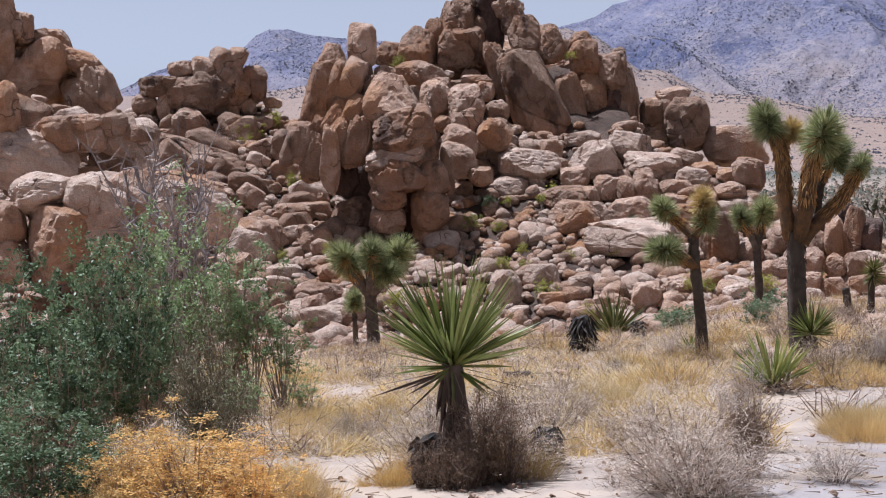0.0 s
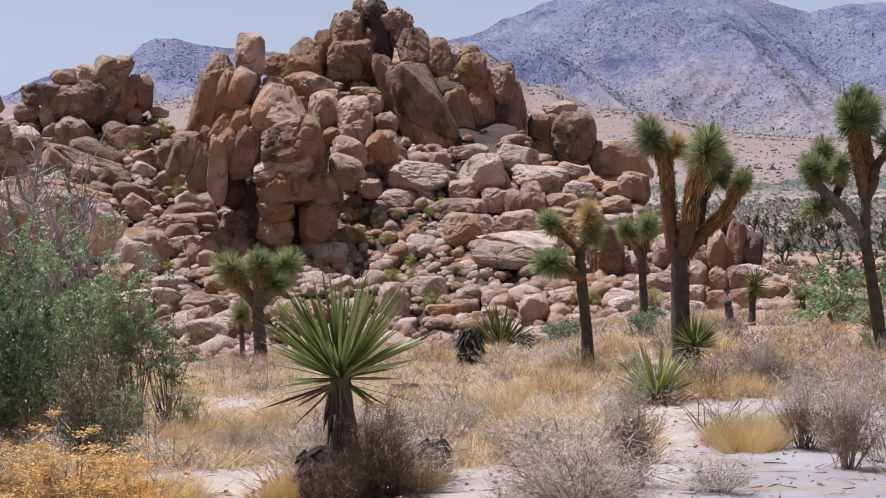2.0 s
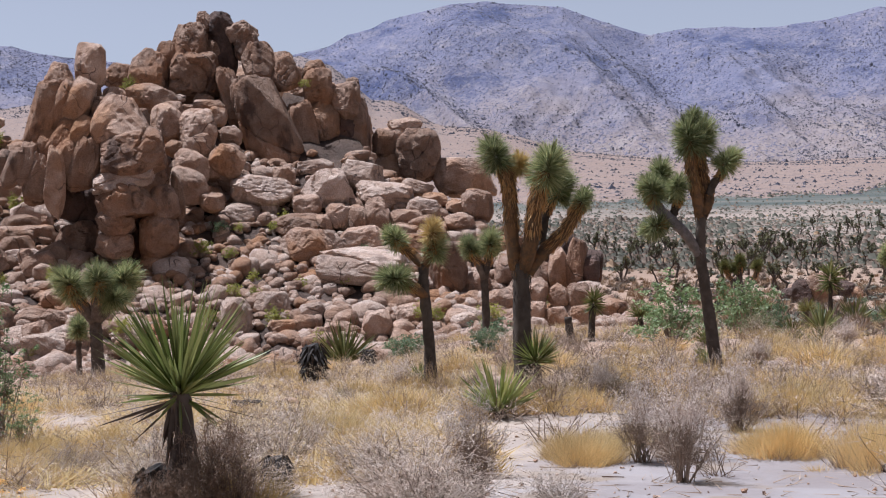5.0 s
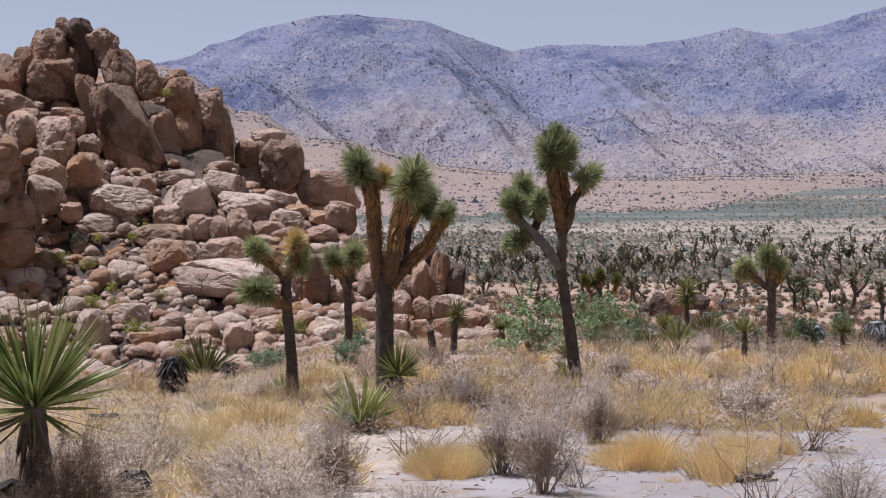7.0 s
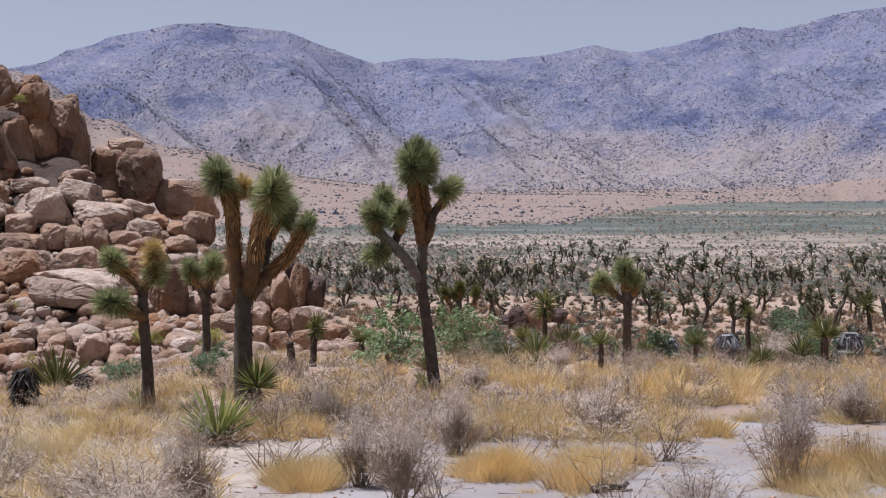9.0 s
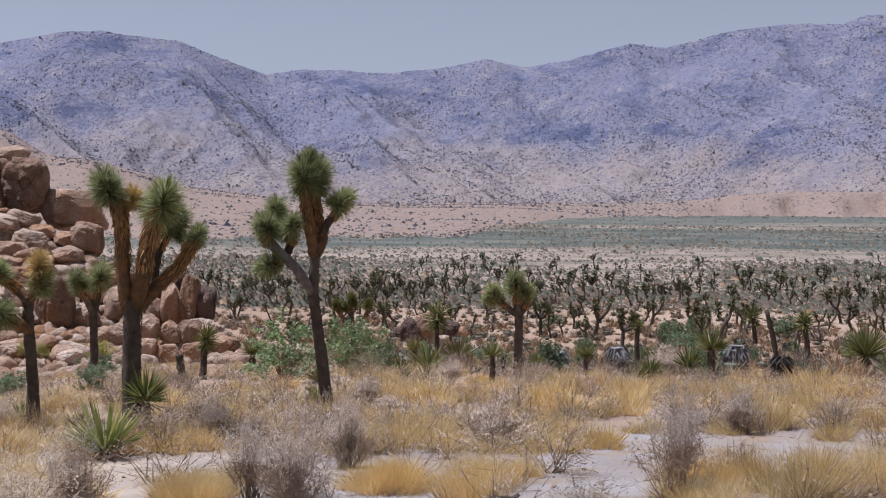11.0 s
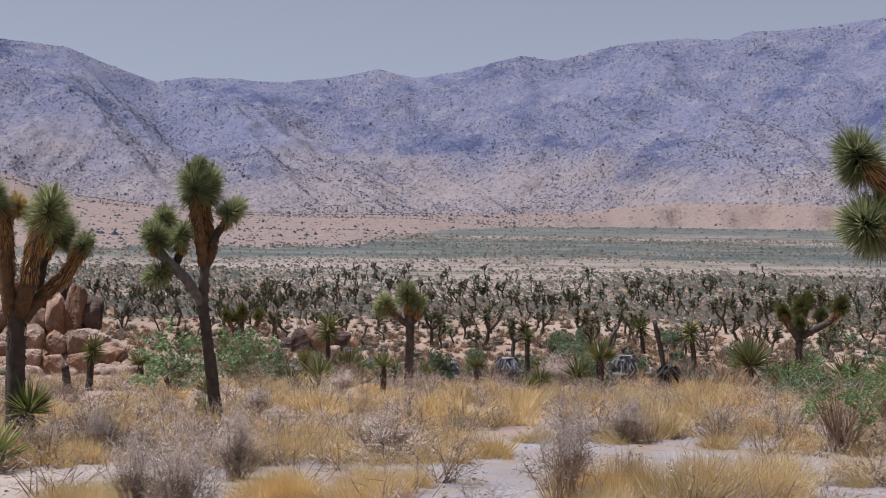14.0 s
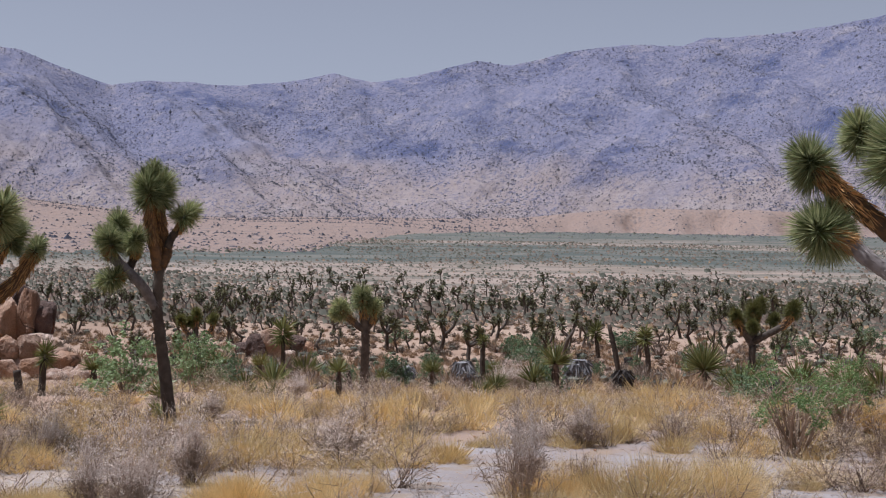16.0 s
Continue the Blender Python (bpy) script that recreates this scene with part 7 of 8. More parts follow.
brush(0.64, 13.95, 0.62, 0.48, 'grey dry brush with fine bare twigs')
brush(7.21, 13.77, 0.75, 0.47, 'grey dry brush with fine bare twigs')
brush(6.94, 14.38, 0.77, 0.55, 'grey dry brush with fine bare twigs')
brush(12.26, 12.7, 0.85, 0.53, 'grey dry brush with fine bare twigs')
twig_bush(0.18, 7.75, 0.53, 0.7, 'upright brown twiggy shrub on pale sand')
twig_bush(-0.04, 7.65, 0.37, 0.4, 'upright brown twiggy shrub on pale sand')
twig_bush(1.57, 7.49, 0.43, 0.63, 'upright brown twiggy shrub on pale sand')
twig_bush(6.98, 8.99, 0.37, 0.44, 'upright brown twiggy shrub on pale sand')
twig_bush(4.18, 13.53, 0.51, 0.46, 'upright brown twiggy shrub on pale sand')
twig_bush(11.5, 9.97, 0.55, 0.59, 'upright brown twiggy shrub on pale sand')
twig_bush(0.34, 9.08, 0.4, 0.63, 'upright brown twiggy shrub on pale sand')
grass_clump(-0.84, 7.2, 0.5, 0.42, 'tuft of dry straw-yellow grass')
grass_clump(-0.52, 12.19, 0.58, 0.34, 'tuft of dry straw-yellow grass')
grass_clump(-0.7, 11.07, 0.65, 0.39, 'tuft of dry straw-yellow grass')
grass_clump(-1.38, 6.85, 0.63, 0.44, 'tuft of dry straw-yellow grass')
grass_clump(-1.05, 7.09, 0.57, 0.36, 'tuft of dry straw-yellow grass')
grass_clump(-1.69, 7.4, 0.48, 0.46, 'tuft of dry straw-yellow grass')
grass_clump(-0.91, 8.08, 0.47, 0.26, 'tuft of dry straw-yellow grass')
grass_clump(6.99, 8.24, 1.31, 0.61, 'tuft of dry straw-yellow grass')
grass_clump(7.76, 8.42, 1.21, 0.58, 'tuft of dry straw-yellow grass')
grass_clump(6.58, 8.71, 0.52, 0.55, 'tuft of dry straw-yellow grass')
grass_clump(3.87, 14.72, 0.36, 0.31, 'tuft of dry straw-yellow grass')
grass_clump(3.84, 13.62, 0.34, 0.3, 'tuft of dry straw-yellow grass')
grass_clump(5.06, 14.66, 0.9, 0.46, 'tuft of dry straw-yellow grass')
grass_clump(6.42, 14.21, 0.99, 0.46, 'tuft of dry straw-yellow grass')
grass_clump(9.09, 15.42, 1.04, 0.59, 'tuft of dry straw-yellow grass')
grass_clump(12.43, 17.95, 0.64, 0.5, 'tuft of dry straw-yellow grass')
grass_clump(11.09, 15.33, 0.55, 0.49, 'tuft of dry straw-yellow grass')
grass_clump(10.7, 16.2, 0.92, 0.58, 'tuft of dry straw-yellow grass')
grass_clump(17.2, 20.17, 1.4, 0.73, 'tuft of dry straw-yellow grass')
grass_clump(-0.95, 9.99, 0.8, 0.37, 'tuft of dry straw-yellow grass')
grass_clump(-1.04, 7.41, 0.59, 0.34, 'tuft of dry straw-yellow grass')
grass_clump(-0.89, 10.54, 0.61, 0.41, 'tuft of dry straw-yellow grass')
grass_clump(-1.28, 11.64, 0.74, 0.36, 'tuft of dry straw-yellow grass')
grass_clump(-0.91, 7.58, 0.52, 0.27, 'tuft of dry straw-yellow grass')
grass_clump(-0.32, 7.95, 0.38, 0.22, 'tuft of dry straw-yellow grass')
grass_clump(1.36, 11.8, 1.07, 0.47, 'tuft of dry straw-yellow grass')
grass_clump(2.19, 13.72, 0.95, 0.43, 'tuft of dry straw-yellow grass')
grass_clump(2.72, 9.4, 0.52, 0.28, 'tuft of dry straw-yellow grass')
grass_clump(2.75, 9.47, 0.63, 0.36, 'tuft of dry straw-yellow grass')
grass_clump(4.23, 9.58, 0.83, 0.41, 'tuft of dry straw-yellow grass')
grass_clump(4.49, 8.79, 0.63, 0.49, 'tuft of dry straw-yellow grass')
grass_clump(1.16, 12, 1.08, 0.59, 'tuft of dry straw-yellow grass')
grass_clump(2.15, 14.09, 1.06, 0.53, 'tuft of dry straw-yellow grass')
grass_clump(-0.88, 10.71, 0.57, 0.46, 'tuft of dry straw-yellow grass')
grass_clump(5.58, 12.54, 0.51, 0.51, 'tuft of dry straw-yellow grass')
grass_clump(4.38, 9.91, 0.8, 0.36, 'tuft of dry straw-yellow grass')
grass_clump(4.79, 9.32, 0.83, 0.49, 'tuft of dry straw-yellow grass')
grass_clump(7.56, 11.98, 0.6, 0.39, 'tuft of dry straw-yellow grass')
grass_clump(6.89, 8.7, 0.59, 0.54, 'tuft of dry straw-yellow grass')
grass_clump(7.29, 8.53, 0.59, 0.57, 'tuft of dry straw-yellow grass')
grass_clump(7.34, 8.56, 0.66, 0.58, 'tuft of dry straw-yellow grass')
grass_clump(8.05, 8.65, 0.69, 0.54, 'tuft of dry straw-yellow grass')
grass_clump(2.89, 9.87, 0.87, 0.37, 'tuft of dry straw-yellow grass')
grass_clump(5.71, 12.8, 0.44, 0.55, 'tuft of dry straw-yellow grass')
grass_clump(2.71, 9.64, 0.58, 0.34, 'tuft of dry straw-yellow grass')
grass_clump(4.25, 9.57, 0.72, 0.36, 'tuft of dry straw-yellow grass')
grass_clump(7.6, 12.02, 0.6, 0.31, 'tuft of dry straw-yellow grass')
grass_clump(8.62, 14.8, 1.18, 0.54, 'tuft of dry straw-yellow grass')
grass_clump(7.81, 16.53, 1.16, 0.56, 'tuft of dry straw-yellow grass')
grass_clump(11.72, 13.52, 1.14, 0.58, 'tuft of dry straw-yellow grass')
grass_clump(11.28, 15.33, 0.55, 0.5, 'tuft of dry straw-yellow grass')
grass_clump(12.32, 16.03, 0.59, 0.5, 'tuft of dry straw-yellow grass')
grass_clump(4.5, 17.22, 0.94, 0.4, 'tuft of dry straw-yellow grass')
grass_clump(10.57, 13.17, 0.8, 0.55, 'tuft of dry straw-yellow grass')
fuzzy_bush(3.05, 8.42, 0.71, 0.92, 'brown twiggy shrub with pale fuzzy tips')
fuzzy_bush(4.64, 11.4, 0.75, 0.78, 'brown twiggy shrub with pale fuzzy tips')
fuzzy_bush(6.62, 12.56, 0.9, 0.53, 'brown twiggy shrub with pale fuzzy tips')
fuzzy_bush(4.1, 13.39, 0.56, 0.63, 'brown twiggy shrub with pale fuzzy tips')
fuzzy_bush(7.14, 16.8, 0.48, 0.43, 'brown twiggy shrub with pale fuzzy tips')
fuzzy_bush(1.78, 8.87, 0.62, 0.69, 'brown twiggy shrub with pale fuzzy tips')
fuzzy_bush(5.88, 8.38, 0.76, 1.03, 'brown twiggy shrub with pale fuzzy tips')
fuzzy_bush(10.75, 21.8, 0.77, 0.58, 'brown twiggy shrub with pale fuzzy tips')
fuzzy_bush(17.52, 25.3, 1.46, 0.98, 'brown twiggy shrub with pale fuzzy tips')
fuzzy_bush(3.15, 9.45, 0.68, 0.74, 'brown twiggy shrub with pale fuzzy tips')
fuzzy_bush(2.62, 16.73, 0.72, 0.49, 'brown twiggy shrub with pale fuzzy tips')

# clumps along the sandy track
grass_clump(4.38, 9.82, 0.59, 0.26, 'tuft of dry straw-yellow grass')
grass_clump(2.91, 10.07, 0.46, 0.29, 'tuft of dry straw-yellow grass')
grass_clump(7.41, 11.80, 0.46, 0.29, 'tuft of dry straw-yellow grass')
grass_clump(5.54, 9.91, 0.36, 0.31, 'tuft of dry straw-yellow grass')
fuzzy_bush(9.69, 12.60, 0.70, 0.65, 'brown twiggy shrub with pale fuzzy tips')
twig_bush(6.97, 9.02, 0.27, 0.34, 'upright brown twiggy shrub on pale sand')
grass_clump(7.62, 15.60, 0.82, 0.34, 'tuft of dry straw-yellow grass')
grass_clump(6.01, 16.51, 0.62, 0.34, 'tuft of dry straw-yellow grass')
twig_bush(4.20, 13.42, 0.44, 0.39, 'low rounded olive-grey desert shrub')
twig_bush(7.57, 17.63, 0.38, 0.30, 'low rounded olive-grey desert shrub')
twig_bush(8.15, 13.69, 0.35, 0.37, 'low rounded olive-grey desert shrub')
grass_clump(-0.90, 10.39, 0.39, 0.24, 'tuft of dry straw-yellow grass')
grass_clump(-1.46, 12.41, 0.47, 0.22, 'tuft of dry straw-yellow grass')
grass_clump(2.17, 14.25, 0.73, 0.34, 'tuft of dry straw-yellow grass')
grass_clump(1.19, 11.92, 0.70, 0.24, 'tuft of dry straw-yellow grass')
grass_clump(2.74, 9.48, 0.43, 0.23, 'tuft of dry straw-yellow grass')
twig_bush(1.90, 16.29, 0.45, 0.27, 'low rounded olive-grey desert shrub')
grass_clump(2.73, 9.40, 0.38, 0.24, 'tuft of dry straw-yellow grass')
grass_clump(4.31, 9.65, 0.54, 0.26, 'tuft of dry straw-yellow grass')
grass_clump(4.60, 8.85, 0.47, 0.35, 'tuft of dry straw-yellow grass')
grass_clump(2.47, 16.16, 0.70, 0.32, 'tuft of dry straw-yellow grass')
twig_bush(4.64, 14.95, 0.43, 0.33, 'low rounded olive-grey desert shrub')
fuzzy_bush(5.00, 12.31, 0.52, 0.42, 'brown twiggy shrub with pale fuzzy tips')
grass_clump(-0.88, 10.71, 0.34, 0.25, 'tuft of dry straw-yellow grass')


def stump(x, y, w, h, label, material=CHAR):
    m = Mesh()
    tube(m, [(0, 0, -0.05), (0.03 * w, 0, h * 0.5), (rng.uniform(-0.2, 0.2) * w, 0, h * 0.95)], w * 0.42, w * 0.3, 12, 0.16, 0.25)
    n = 260
    out = unit(rng.normal(size=(n, 3)) * (1, 1, 0))
    hz = h * rng.uniform(0.15, 1.0, n)
    blades(m, out * w * 0.34 + np.stack([0 * hz, 0 * hz, hz], 1), unit(out * 0.5 + (0, 0, -0.8) + rng.normal(size=(n, 3)) * 0.2), np.minimum(h * 0.35, hz), w * 0.07)
    ob = new("stump", m.data("stump", material, False))
    ob.location = base_at((x, y))
    return tagged(ob, label, "stump")


def fallen_log(x, y, w, h, label):
    m = Mesh()
    r = h * 0.3
    tube(m, [(-w / 2, 0, r), (-w * 0.1, 0.02, r * 1.3), (w * 0.25, -0.03, r * 1.1), (w / 2, 0.02, r * 1.6)], r, r * 0.6, 9, 0.16)
    tube(m, [(w * 0.1, 0, r), (w * 0.2, 0.1 * w, r * 1.4), (w * 0.28, 0.2 * w, r * 1.2)], r * 0.5, r * 0.3, 7, 0.16)
    ob = new("fallen_branch", m.data("fallen_branch", CHAR, True))
    ob.matrix_world = pose(*base_at((x, y)), 0, 0, rng.uniform(-30, 30))
    return tagged(ob, label, "branch")


stump(0.57, 8.49, 0.18, 0.23, 'weathered black and grey stump on pale sand')
stump(-0.1, 7.86, 0.25, 0.28, 'charred dark stump beside the yucca')
stump(1.88, 19.74, 0.33, 0.61, 'dark shaggy dead yucca trunk')
stump(3.48, 26.01, 0.25, 0.41, 'small dark dead stump')
fallen_log(4.66, 8.64, 0.29, 0.09, 'charred fallen branch on pale sand')
fallen_log(4.32, 10.37, 0.15, 0.05, 'charred fallen branch on pale sand')
fallen_log(0.93, 16.04, 0.69, 0.14, 'dry fallen yucca stalk in the brush')
ground_rock(5.14, 35.91, 0.71, 0.36)
ground_rock(35.52, 75.79, 2.03, 1.31)
ground_rock(35.89, 78.34, 1.35, 1.01)
ground_rock(36.32, 75.57, 1.44, 1.12)
ground_rock(36.48, 73.01, 1.09, 0.7)
ground_rock(35.21, 72.17, 0.88, 0.5)
ground_rock(25.9, 60.73, 1.29, 0.52)
ground_rock(16.48, 50.66, 1.25, 0.5)
ground_rock(1.25, 15.8, 0.19, 0.15)

# yuccas, shrubs and crooked trees of the middle distance
leafy_bush(3.22, 61.20, 2.16, 1.06, 'low green shrubs at the foot of the boulders')
leafy_bush(5.83, 35.87, 0.94, 0.57, 'low green shrubs at the foot of the boulders')
leafy_bush(4.99, 22.94, 0.55, 0.48, 'dark green shrub at the foot of the boulders')
leafy_bush(5.02, 47.48, 1.12, 0.49, 'low green shrubs at the foot of the boulders')
leafy_bush(5.59, 36.48, 0.87, 0.49, 'low green shrubs at the foot of the boulders')
leafy_bush(6.49, 29.67, 0.83, 0.48, 'low green shrubs at the foot of the boulders')
yucca(11.10, 33.30, 0.45, 0.48, 1, 'dark yucca with a skirt of dead leaves')
leafy_bush(14.46, 33.12, 0.85, 0.99, 'dark green desert shrub on the flat')
slim_tree('columnar dark green Joshua tree', [(19.23, 39.92, -3.25), (19.23, 39.92, -2.59), (19.23, 39.92, -1.82)], 0.07, 0.53)
yucca(16.58, 38.80, 0.47, 0.55, 1, 'dark shaggy yucca before low rocks')
yucca(18.61, 40.21, 0.42, 0.55, 1, 'yellow-topped yucca on a shaggy trunk', SUNNY_LEAF)
yucca(16.20, 34.13, 0.67, 0.05, 0, 'green yucca rosette in dry grass')
yucca(13.24, 29.37, 0.39, 0.05, 0, 'green yucca rosette in dry grass')
yucca(22.77, 45.43, 0.82, 0.05, 0, 'small green yucca on the flat')
leafy_bush(19.38, 33.37, 0.85, 0.97, 'dense green shrub on the flat')
yucca(18.79, 30.49, 0.37, 0.46, 1, 'green yucca with dark dead leaves')
stump(19.85, 33.50, 0.46, 0.58, 'ashen shaggy dead yucca stump', ASH)
stump(20.80, 32.20, 0.60, 0.78, 'ashen shaggy dead yucca stump', ASH)
stump(27.13, 35.47, 0.91, 0.87, 'ashen dead yucca stump with pale straps', ASH)
yucca(29.55, 45.95, 0.28, 0.35, 1, 'small yellow-topped yucca on the flat', SUNNY_LEAF)
leafy_bush(44.06, 62.85, 2.10, 1.80, 'round dark green shrub on the plain')
leafy_bush(52.59, 72.68, 1.76, 1.41, 'olive green shrub on the plain')
leafy_bush(59.19, 72.09, 3.29, 1.61, 'olive green shrub on the plain')
leafy_bush(48.88, 84.02, 2.28, 1.22, 'olive green shrub on the plain')
yucca(31.03, 34.06, 1.09, 0.63, 1, 'wide dark yucca with a skirt of dead leaves')
plain_tree(86.76, 85.21, 4.29, 'dark crooked Joshua tree on the plain')
plain_tree(124.43, 110.35, 4.56, 'dark crooked Joshua tree on the plain')
plain_tree(77.46, 87.80, 3.21, 'dark crooked Joshua tree on the plain')
plain_tree(113.80, 104.27, 3.02, 'dark crooked Joshua tree on the plain')
yucca(26.10, 27.26, 0.82, 0.05, 0, 'sprawling yellow-green yucca beside a bush')
yucca(36.53, 31.74, 1.02, 0.05, 0, 'sprawling yellow-green yucca beside a bush')
yucca(37.00, 35.75, 1.02, 0.05, 0, 'sprawling yellow-green yucca beside a bush')
leafy_bush(51.23, 56.92, 1.80, 1.50, 'olive green shrub on the plain')
leafy_bush(72.51, 70.40, 2.77, 1.35, 'dark bluish green shrub on the plain')
leafy_bush(53.52, 54.30, 1.79, 1.19, 'dark green shrub on the plain')
leafy_bush(83.20, 73.45, 2.61, 1.91, 'olive green shrub on the plain')
plain_tree(45.84, 73.77, 3.06, 'dark crooked Joshua tree on the plain')
plain_tree(41.42, 63.60, 2.68, 'dark crooked Joshua tree on the plain')
plain_tree(50.22, 66.99, 2.95, 'dark crooked Joshua tree on the plain')
plain_tree(55.71, 82.45, 2.73, 'dark crooked Joshua tree on the plain')
plain_tree(26.88, 73.45, 1.84, 'dark crooked Joshua tree on the plain')

# low cover between the larger plants: tufts and brush over the whole flat
tufts, litter, brown, woody = Mesh(), Mesh(), Mesh(), Mesh()
made_g = made_b = 0


def joined(mesh, raw, x, y, w, h, a=None):
    a = rng.uniform(0, 6.3) if a is None else a
    c, s = math.cos(a), math.sin(a)
    turn = np.array([[c * w, -s * w, 0], [s * w, c * w, 0], [0, 0, h]])
    mesh.add(raw[0] @ turn.T + (x, y, float(ground_z(x, y)) - 0.01), raw[1])


BARE = [(-0.73, 8.74, 0.60), (-0.87, 11.64, 0.55), (-0.92, 14.95, 0.50), (2.13, 7.80, 0.60), (2.59, 8.73, 0.55), (3.54, 8.61, 0.50), (4.79, 9.83, 0.45), (6.45, 10.84, 0.50), (4.06, 10.04, 0.40), (6.44, 10.91, 0.50), (3.30, 12.11, 0.45), (6.64, 10.60, 0.50), (10.49, 9.79, 0.60), (4.64, 10.85, 0.35)]


def bare(x, y):
    """Open sand: winding pale patches between the plants."""
    d = math.hypot(x, y)
    for cx, cy, cr in BARE:
        if math.hypot(x - cx, (y - cy) * 0.7) < cr:
            return True
    return d < 18 and math.sin(x * 0.9 + 1.2 * math.sin(y * 0.55)) + math.sin(y * 1.05 - 0.5 * x) > 0.8


for i in range(3600):
    b = rng.uniform(-20, 52) if i % 3 else rng.uniform(13, 52)
    d = 8.0 + 62 * rng.random() ** 1.7
    if i % 3 == 0:
        d = float(np.interp(-rng.uniform(0.098, 0.20), [-z / q for q, z in zip(OPEN_D[2:9], OPEN_Z[2:9])], OPEN_D[2:9]))
    if b < 18 and d > 49:
        continue
    x, y = (float(q) for q in place(b, d))
    if bare(x, y) and rng.random() < 0.97:
        continue
    if d < 12.8 and b > 3 and rng.random() < 0.86:
        continue
    if d < 20 and rng.random() < 0.5:
        continue
    if rng.random() < 0.30:
        w, h = rng.uniform(0.4, 0.9), rng.uniform(0.22, 0.5)
        if made_g < 230 and d < 26:
            made_g += 1
            grass_clump(x, y, w, h, "tuft of dry straw-yellow grass")
        else:
            joined(tufts, (grass_raw if d < 18 else grass_thin)[rng.integers(6)], x, y, w * 1.1, h)
    else:
        w, h = rng.uniform(0.5, 1.15), rng.uniform(0.28, 0.66)
        if made_b < 150 and d < 30:
            made_b += 1
            brush(x, y, w, h, "low grey dry brush")
        elif rng.random() < (0.95 if d < 22 else 0.5):
            raw, a = brush_thin[rng.integers(4)], rng.uniform(0, 6.3)
            joined(woody, raw[0], x, y, w * 1.1, h, a)
            joined(brown if rng.random() < 0.4 else litter, raw[1], x, y, w * 1.1, h, a)
for i in range(1150):
    b, d = rng.uniform(-9, 12), 9.2 + 17 * rng.random() ** 1.25
    x, y = (float(q) for q in place(b, d))
    if any(math.hypot(x - cx, (y - cy) * 0.7) < cr for cx, cy, cr in BARE):
        continue
    w, h, a = rng.uniform(0.5, 1.0), rng.uniform(0.10, 0.26), rng.uniform(0, 6.3)
    if rng.random() < 0.42:
        joined(tufts, grass_thin[rng.integers(6)], x, y, w, h)
    else:
        raw = brush_thin[rng.integers(4)]
        joined(brown if rng.random() < 0.25 else litter, raw[1], x, y, w, h * 1.2, a)
        joined(litter, raw[0], x, y, w, h * 1.2, a)
tagged(new("dry_grass", tufts.data("dry_grass", GRASS)), "dry straw-yellow grass covering the flat", "grass", kind="stuff")
tagged(new("woody_brush", woody.data("woody_brush", TWIG_DARK)), "dark woody stems of low brush on the flat", "brush", kind="stuff")
tagged(new("brown_brush", brown.data("brown_brush", TWIG_BROWN)), "low brown twiggy brush covering the flat", "brush", kind="stuff")
tagged(new("dry_brush", litter.data("dry_brush", TWIG)), "low grey dry brush covering the flat", "brush", kind="stuff")

# sticks, chips and small stones lying on the sand
chips, grit = Mesh(), Mesh()
n = 2600
b, d = rng.uniform(-20, 52, n), 7.0 + 13 * rng.random(n) ** 1.3
x, y = place(b, d)
at = np.stack([x, y, ground_z(x, y) + 0.006], 1)
twigs(chips, at, at + unit(rng.normal(size=(n, 3)) * (1, 1, 0.08)) * rng.uniform(0.04, 0.22, (n, 1)), 0.004)
for i in range(700):
    a, q = rng.uniform(-20, 52), 7.0 + 11 * rng.random() ** 1.3
    x, y = (float(k) for k in place(a, q))
    r = rng.uniform(0.008, 0.03)
    form = pebbles[i % 8]
    grit.add(form[0] * (r, r, r * 0.7) + (x, y, float(ground_z(x, y)) + r * 0.3), form[1])
tagged(new("twig_litter", chips.data("twig_litter", TWIG_BROWN)), "dry sticks and chips scattered on pale sand", "litter", kind="stuff")
tagged(new("grit", grit.data("grit", ROCK[0])), "small stones scattered on pale sand", "gravel", kind="stuff")

# shrubs and yuccas dotted over the middle of the flat
for i in range(60):
    b, d = rng.uniform(19, 52), rng.uniform(24, 80)
    x, y = (float(q) for q in place(b, d))
    if i % 10 == 1:
        stump(x, y, rng.uniform(0.3, 0.5), rng.uniform(0.4, 0.8), "ashen shaggy dead yucca stump on the flat")
    elif i % 5 < 2:
        yucca(x, y, rng.uniform(0.25, 0.45), rng.uniform(0.05, 0.4), int(rng.random() < 0.5), "green yucca standing among dry grass")
    else:
        if i % 5 == 2:
            twig_bush(x, y, rng.uniform(0.6, 1.2), rng.uniform(0.4, 0.8), "low olive-brown desert shrub on the flat")
        else:
            leafy_bush(x, y, rng.uniform(0.6, 1.2), rng.uniform(0.45, 0.9), "low dark green desert shrub on the flat")

leafy_bush(19.34, 33.30, 1.13, 0.94, 'dark green desert shrub on the flat')
leafy_bush(23.47, 38.05, 1.09, 1.02, 'dark green desert shrub on the flat')
leafy_bush(42.40, 59.42, 2.29, 1.37, 'dull green desert shrub on the flat')
leafy_bush(16.20, 38.20, 0.98, 0.72, 'dark green desert shrub on the flat')
leafy_bush(14.68, 36.49, 0.92, 0.77, 'dull green desert shrub on the flat')
brush(32.27, 50.66, 1.41, 0.85, 'mauve-grey dry brush on the flat')
leafy_bush(27.97, 41.89, 0.95, 0.79, 'dull green desert shrub on the flat')

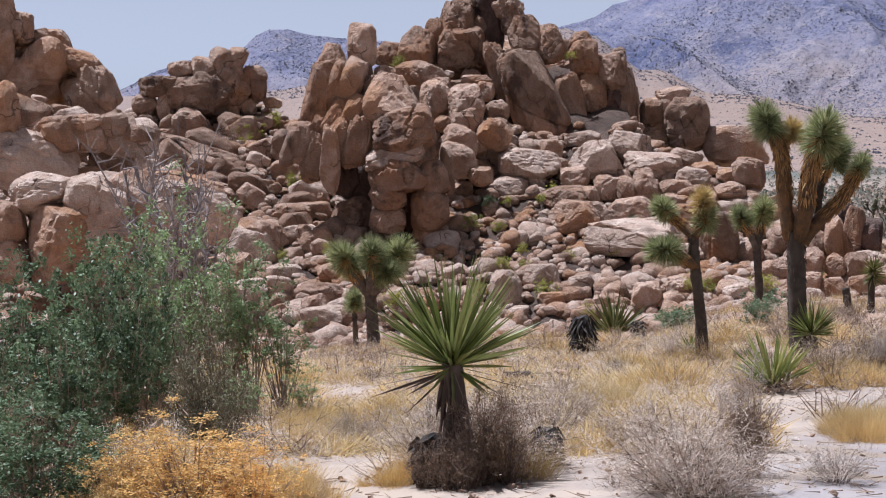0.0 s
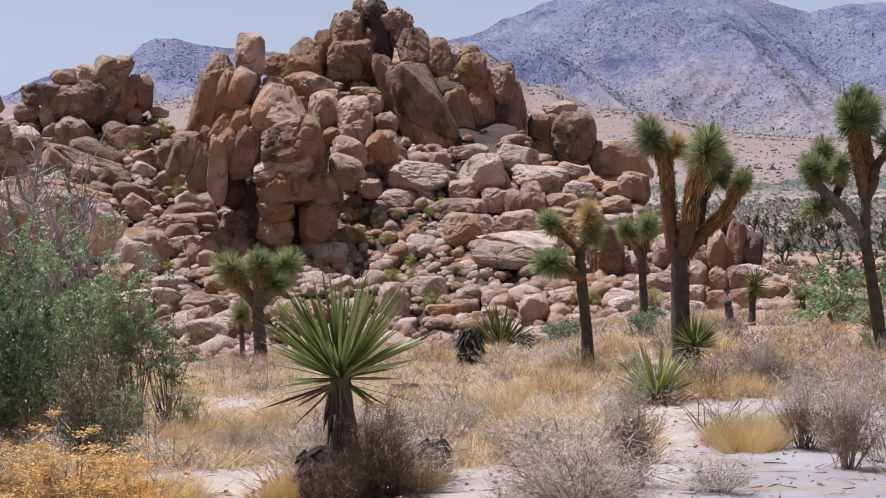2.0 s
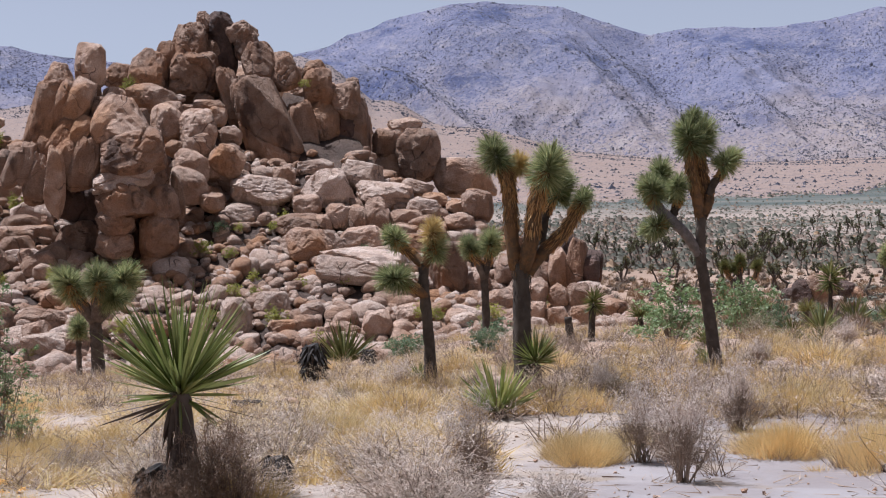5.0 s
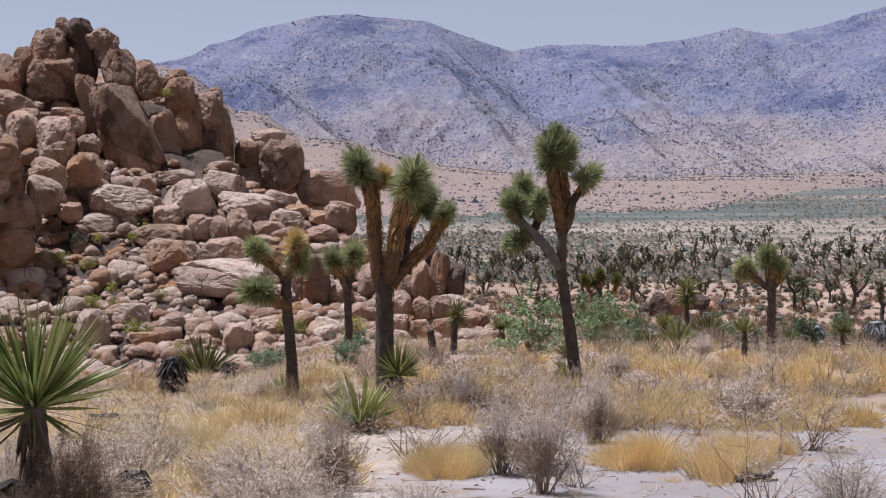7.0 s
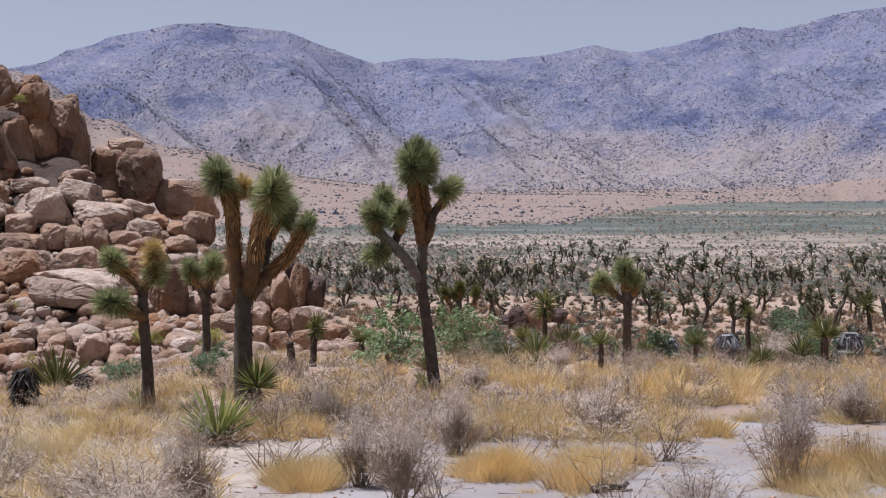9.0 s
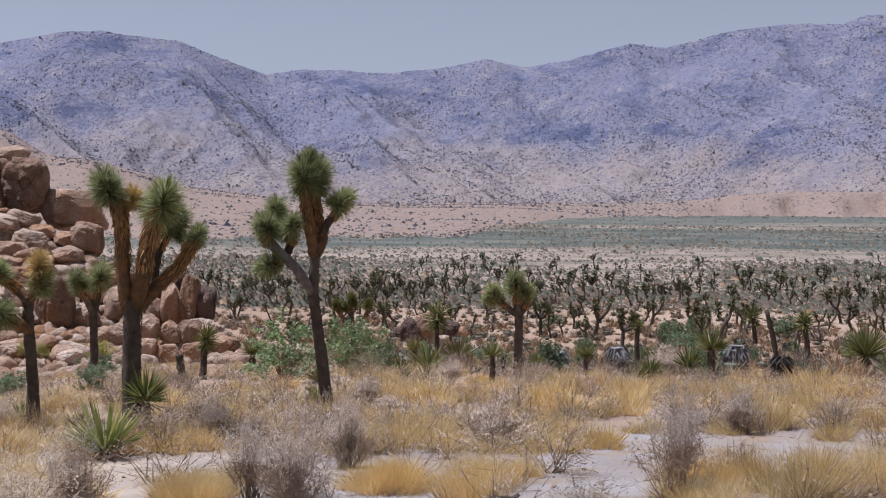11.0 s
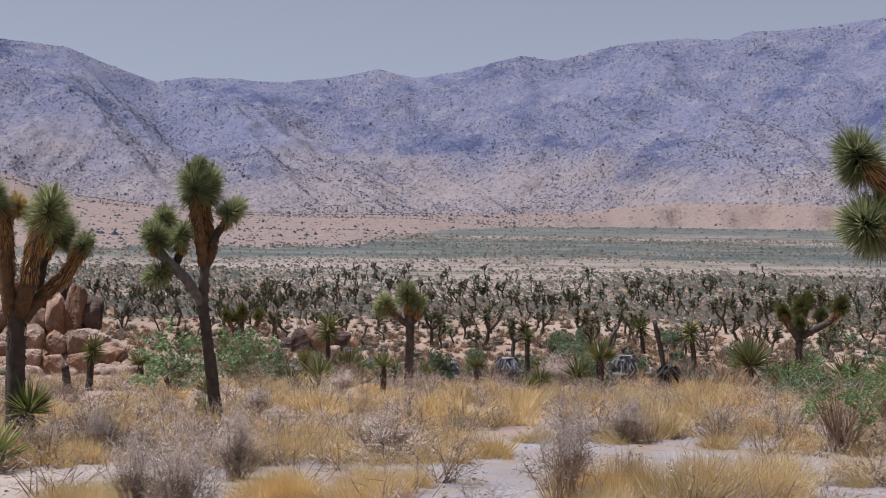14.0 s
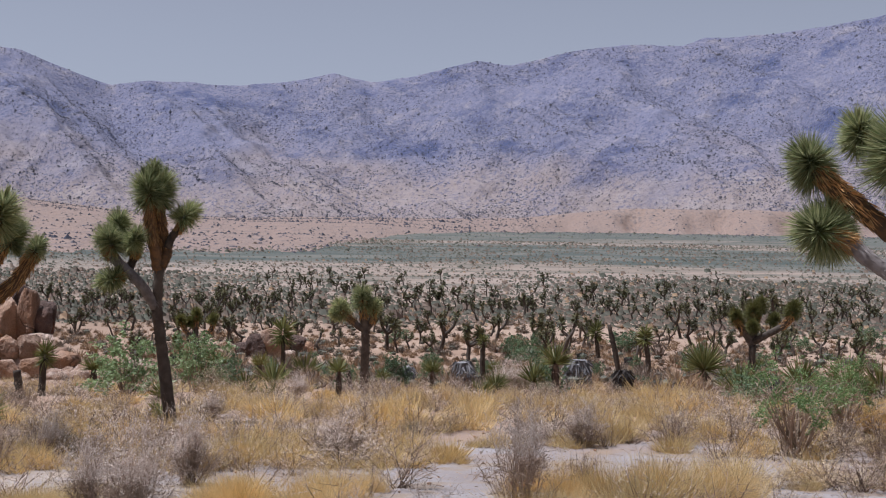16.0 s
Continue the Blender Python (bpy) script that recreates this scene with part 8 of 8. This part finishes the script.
# small shrubs among the boulders
def hill_shrub(x, y, z, w, grey=False):
    a, green, lime, _ = leafy_meshes[2 + int(rng.integers(2))]
    ob = tagged(new("shrub", brush_meshes[0][0] if grey else a), "grey twiggy shrub growing between boulders" if grey else "small yellow-green shrub growing between boulders", "shrub", "hill shrubs")
    ob.matrix_world = pose(x, y, z, 0, 0, rng.uniform(0, 360)) @ Matrix.Diagonal((w, w, w * 0.8, 1))
    part("foliage", brush_meshes[0][1] if grey else green if rng.random() < 0.2 else lime, ob, kind="stuff")


hill_shrub(-9.05, 69.33, 2.46, 1.59)
hill_shrub(-8.02, 70.58, 3.23, 1.20)
hill_shrub(-9.95, 68.99, 2.52, 1.52, True)
hill_shrub(-6.50, 64.80, 0.39, 0.97)
hill_shrub(1.18, 59.99, -1.61, 1.01)
hill_shrub(2.06, 62.17, -0.77, 0.80)
hill_shrub(2.33, 59.75, -1.75, 0.71)
hill_shrub(4.98, 63.48, -0.44, 0.76)
hill_shrub(7.97, 59.77, -1.73, 0.72)
hill_shrub(3.79, 53.38, -3.94, 1.06)
hill_shrub(5.03, 50.91, -4.33, 0.66)
hill_shrub(1.81, 68.88, 2.26, 0.75)
hill_shrub(-1.77, 71.18, 5.88, 0.92)
hill_shrub(3.71, 73.02, 4.20, 1.09)
hill_shrub(1.47, 68.49, 2.10, 0.68)
hill_shrub(-4.33, 60.69, -1.83, 1.81, True)
hill_shrub(5.05, 57.09, -2.87, 0.68)
hill_shrub(3.16, 55.71, -3.00, 0.61)
hill_shrub(6.44, 57.39, -2.59, 0.57)
hill_shrub(4.37, 62.12, -0.77, 0.68)
hill_shrub(-16.98, 61.46, -0.35, 0.76)
hill_shrub(-13.93, 70.38, 3.80, 1.07, True)
hill_shrub(-19.84, 70.56, 4.43, 1.45, True)
hill_shrub(6.66, 70.89, 5.89, 0.63)
for i in range(26):
    b = rng.uniform(-17, 16)
    sky_s, crest = hill_crest(b)
    d = rng.uniform(50, 50 + 0.75 * (crest - 50))
    x, y = place(b, d)
    hill_shrub(x, y, float(max(hill_z(b, d), ground_z(x, y))) + 0.32, rng.uniform(0.5, 1.0))

# scrub of the plain
def mound_raw(i, n, core=0.42):
    """A low desert shrub: a burst of fine stems round a lumpy heart."""
    m = Mesh()
    p, t = ball(1)
    p = p * (1 + 0.12 * rng.normal(size=(len(p), 1)))
    if core:
        m.add(p * (core, core, core * 0.9) + (0, 0, core * 0.8), t)
    if n:
        way = sphere_dirs(n, (0, 0, 1), 0.0)
        side = unit(np.cross(way, rng.normal(size=(n, 3)))) * 0.026
        root = way * 0.16 + (0, 0, 0.05)
        tip = way * (0.52, 0.52, 0.62) * rng.uniform(0.6, 1.1, (n, 1)) + rng.normal(size=(n, 3)) * 0.05 + (0, 0, 0.08)
        m.add(np.stack([root - side, root + side, tip], 1), np.arange(n * 3).reshape(-1, 3))
    return m.arrays()


low_raw = [[mound_raw(i, 80, c) for i in range(5)] for c in (0.27, 0.2, 0.0)]
tiny_raw = []
for i in range(6):
    p = np.array([(1, 0, 0), (0, 1, 0), (-1, 0, 0), (0, -1, 0), (0.7, 0.7, 0.7), (-0.7, 0.6, 0.8), (0, -0.4, 1.0)])
    t = np.array([(0, 1, 4), (1, 2, 5), (2, 3, 5), (3, 0, 6), (1, 5, 4), (4, 5, 6), (0, 4, 6), (3, 6, 5)])
    tiny_raw.append((p * (1 + 0.28 * rng.normal(size=(len(p), 1))) * (0.45, 0.45, 0.4) + (0, 0, 0.3), t))
DEP = [-z / q for q, z in zip(OPEN_D[5:], OPEN_Z[5:])]
for k, (material, share) in enumerate(zip(SCRUB, (800, 2500, 2600))):
    m = Mesh()
    dep = rng.uniform(-0.117, -0.058, share)
    for d, b in zip(np.interp(dep, DEP, OPEN_D[5:]), rng.uniform(12, 56, share)):
        if b < 20 and d < 62 or d < 37:
            continue
        x, y = (float(q) for q in place(b, d))
        w = rng.gamma(5, 0.10) + 0.2
        joined(m, low_raw[k][rng.integers(5)], x, y, w, w * rng.uniform(0.6, 1.0))
    n = (52000, 36000, 3000)[k]
    d = np.interp(rng.uniform(-0.074, (-0.0056, -0.012, -0.03)[k], n), DEP, OPEN_D[5:])
    x, y = place(rng.uniform(12, 56, n), d)
    keep = np.sin(x * 0.05 + 2 * np.sin(y * 0.021)) + np.sin(y * 0.043 + 1.5 * np.sin(x * 0.017)) + rng.normal(size=n) * 1.2 > -0.5
    x, y, d = x[keep], y[keep], d[keep]
    n = len(x)
    size = rng.gamma(3, 0.20, n) * np.interp(d, [60, 300, 700, 2500], [0.5, 0.75, 1.1, 2.8])
    z = ground_z(x, y) - 0.02 * size
    for i in range(6):
        k6 = np.arange(i, n, 6)
        v, t = tiny_raw[i]
        m.add(v[None] * size[k6, None, None] + np.stack([x[k6], y[k6], z[k6]], 1)[:, None], np.arange(len(k6))[:, None, None] * len(v) + t)
    tagged(new("desert_scrub", m.data("desert_scrub", material)), ("dark green", "grey-green", "straw-coloured")[k] + " low scrub scattered across the plain", "scrub", kind="stuff")
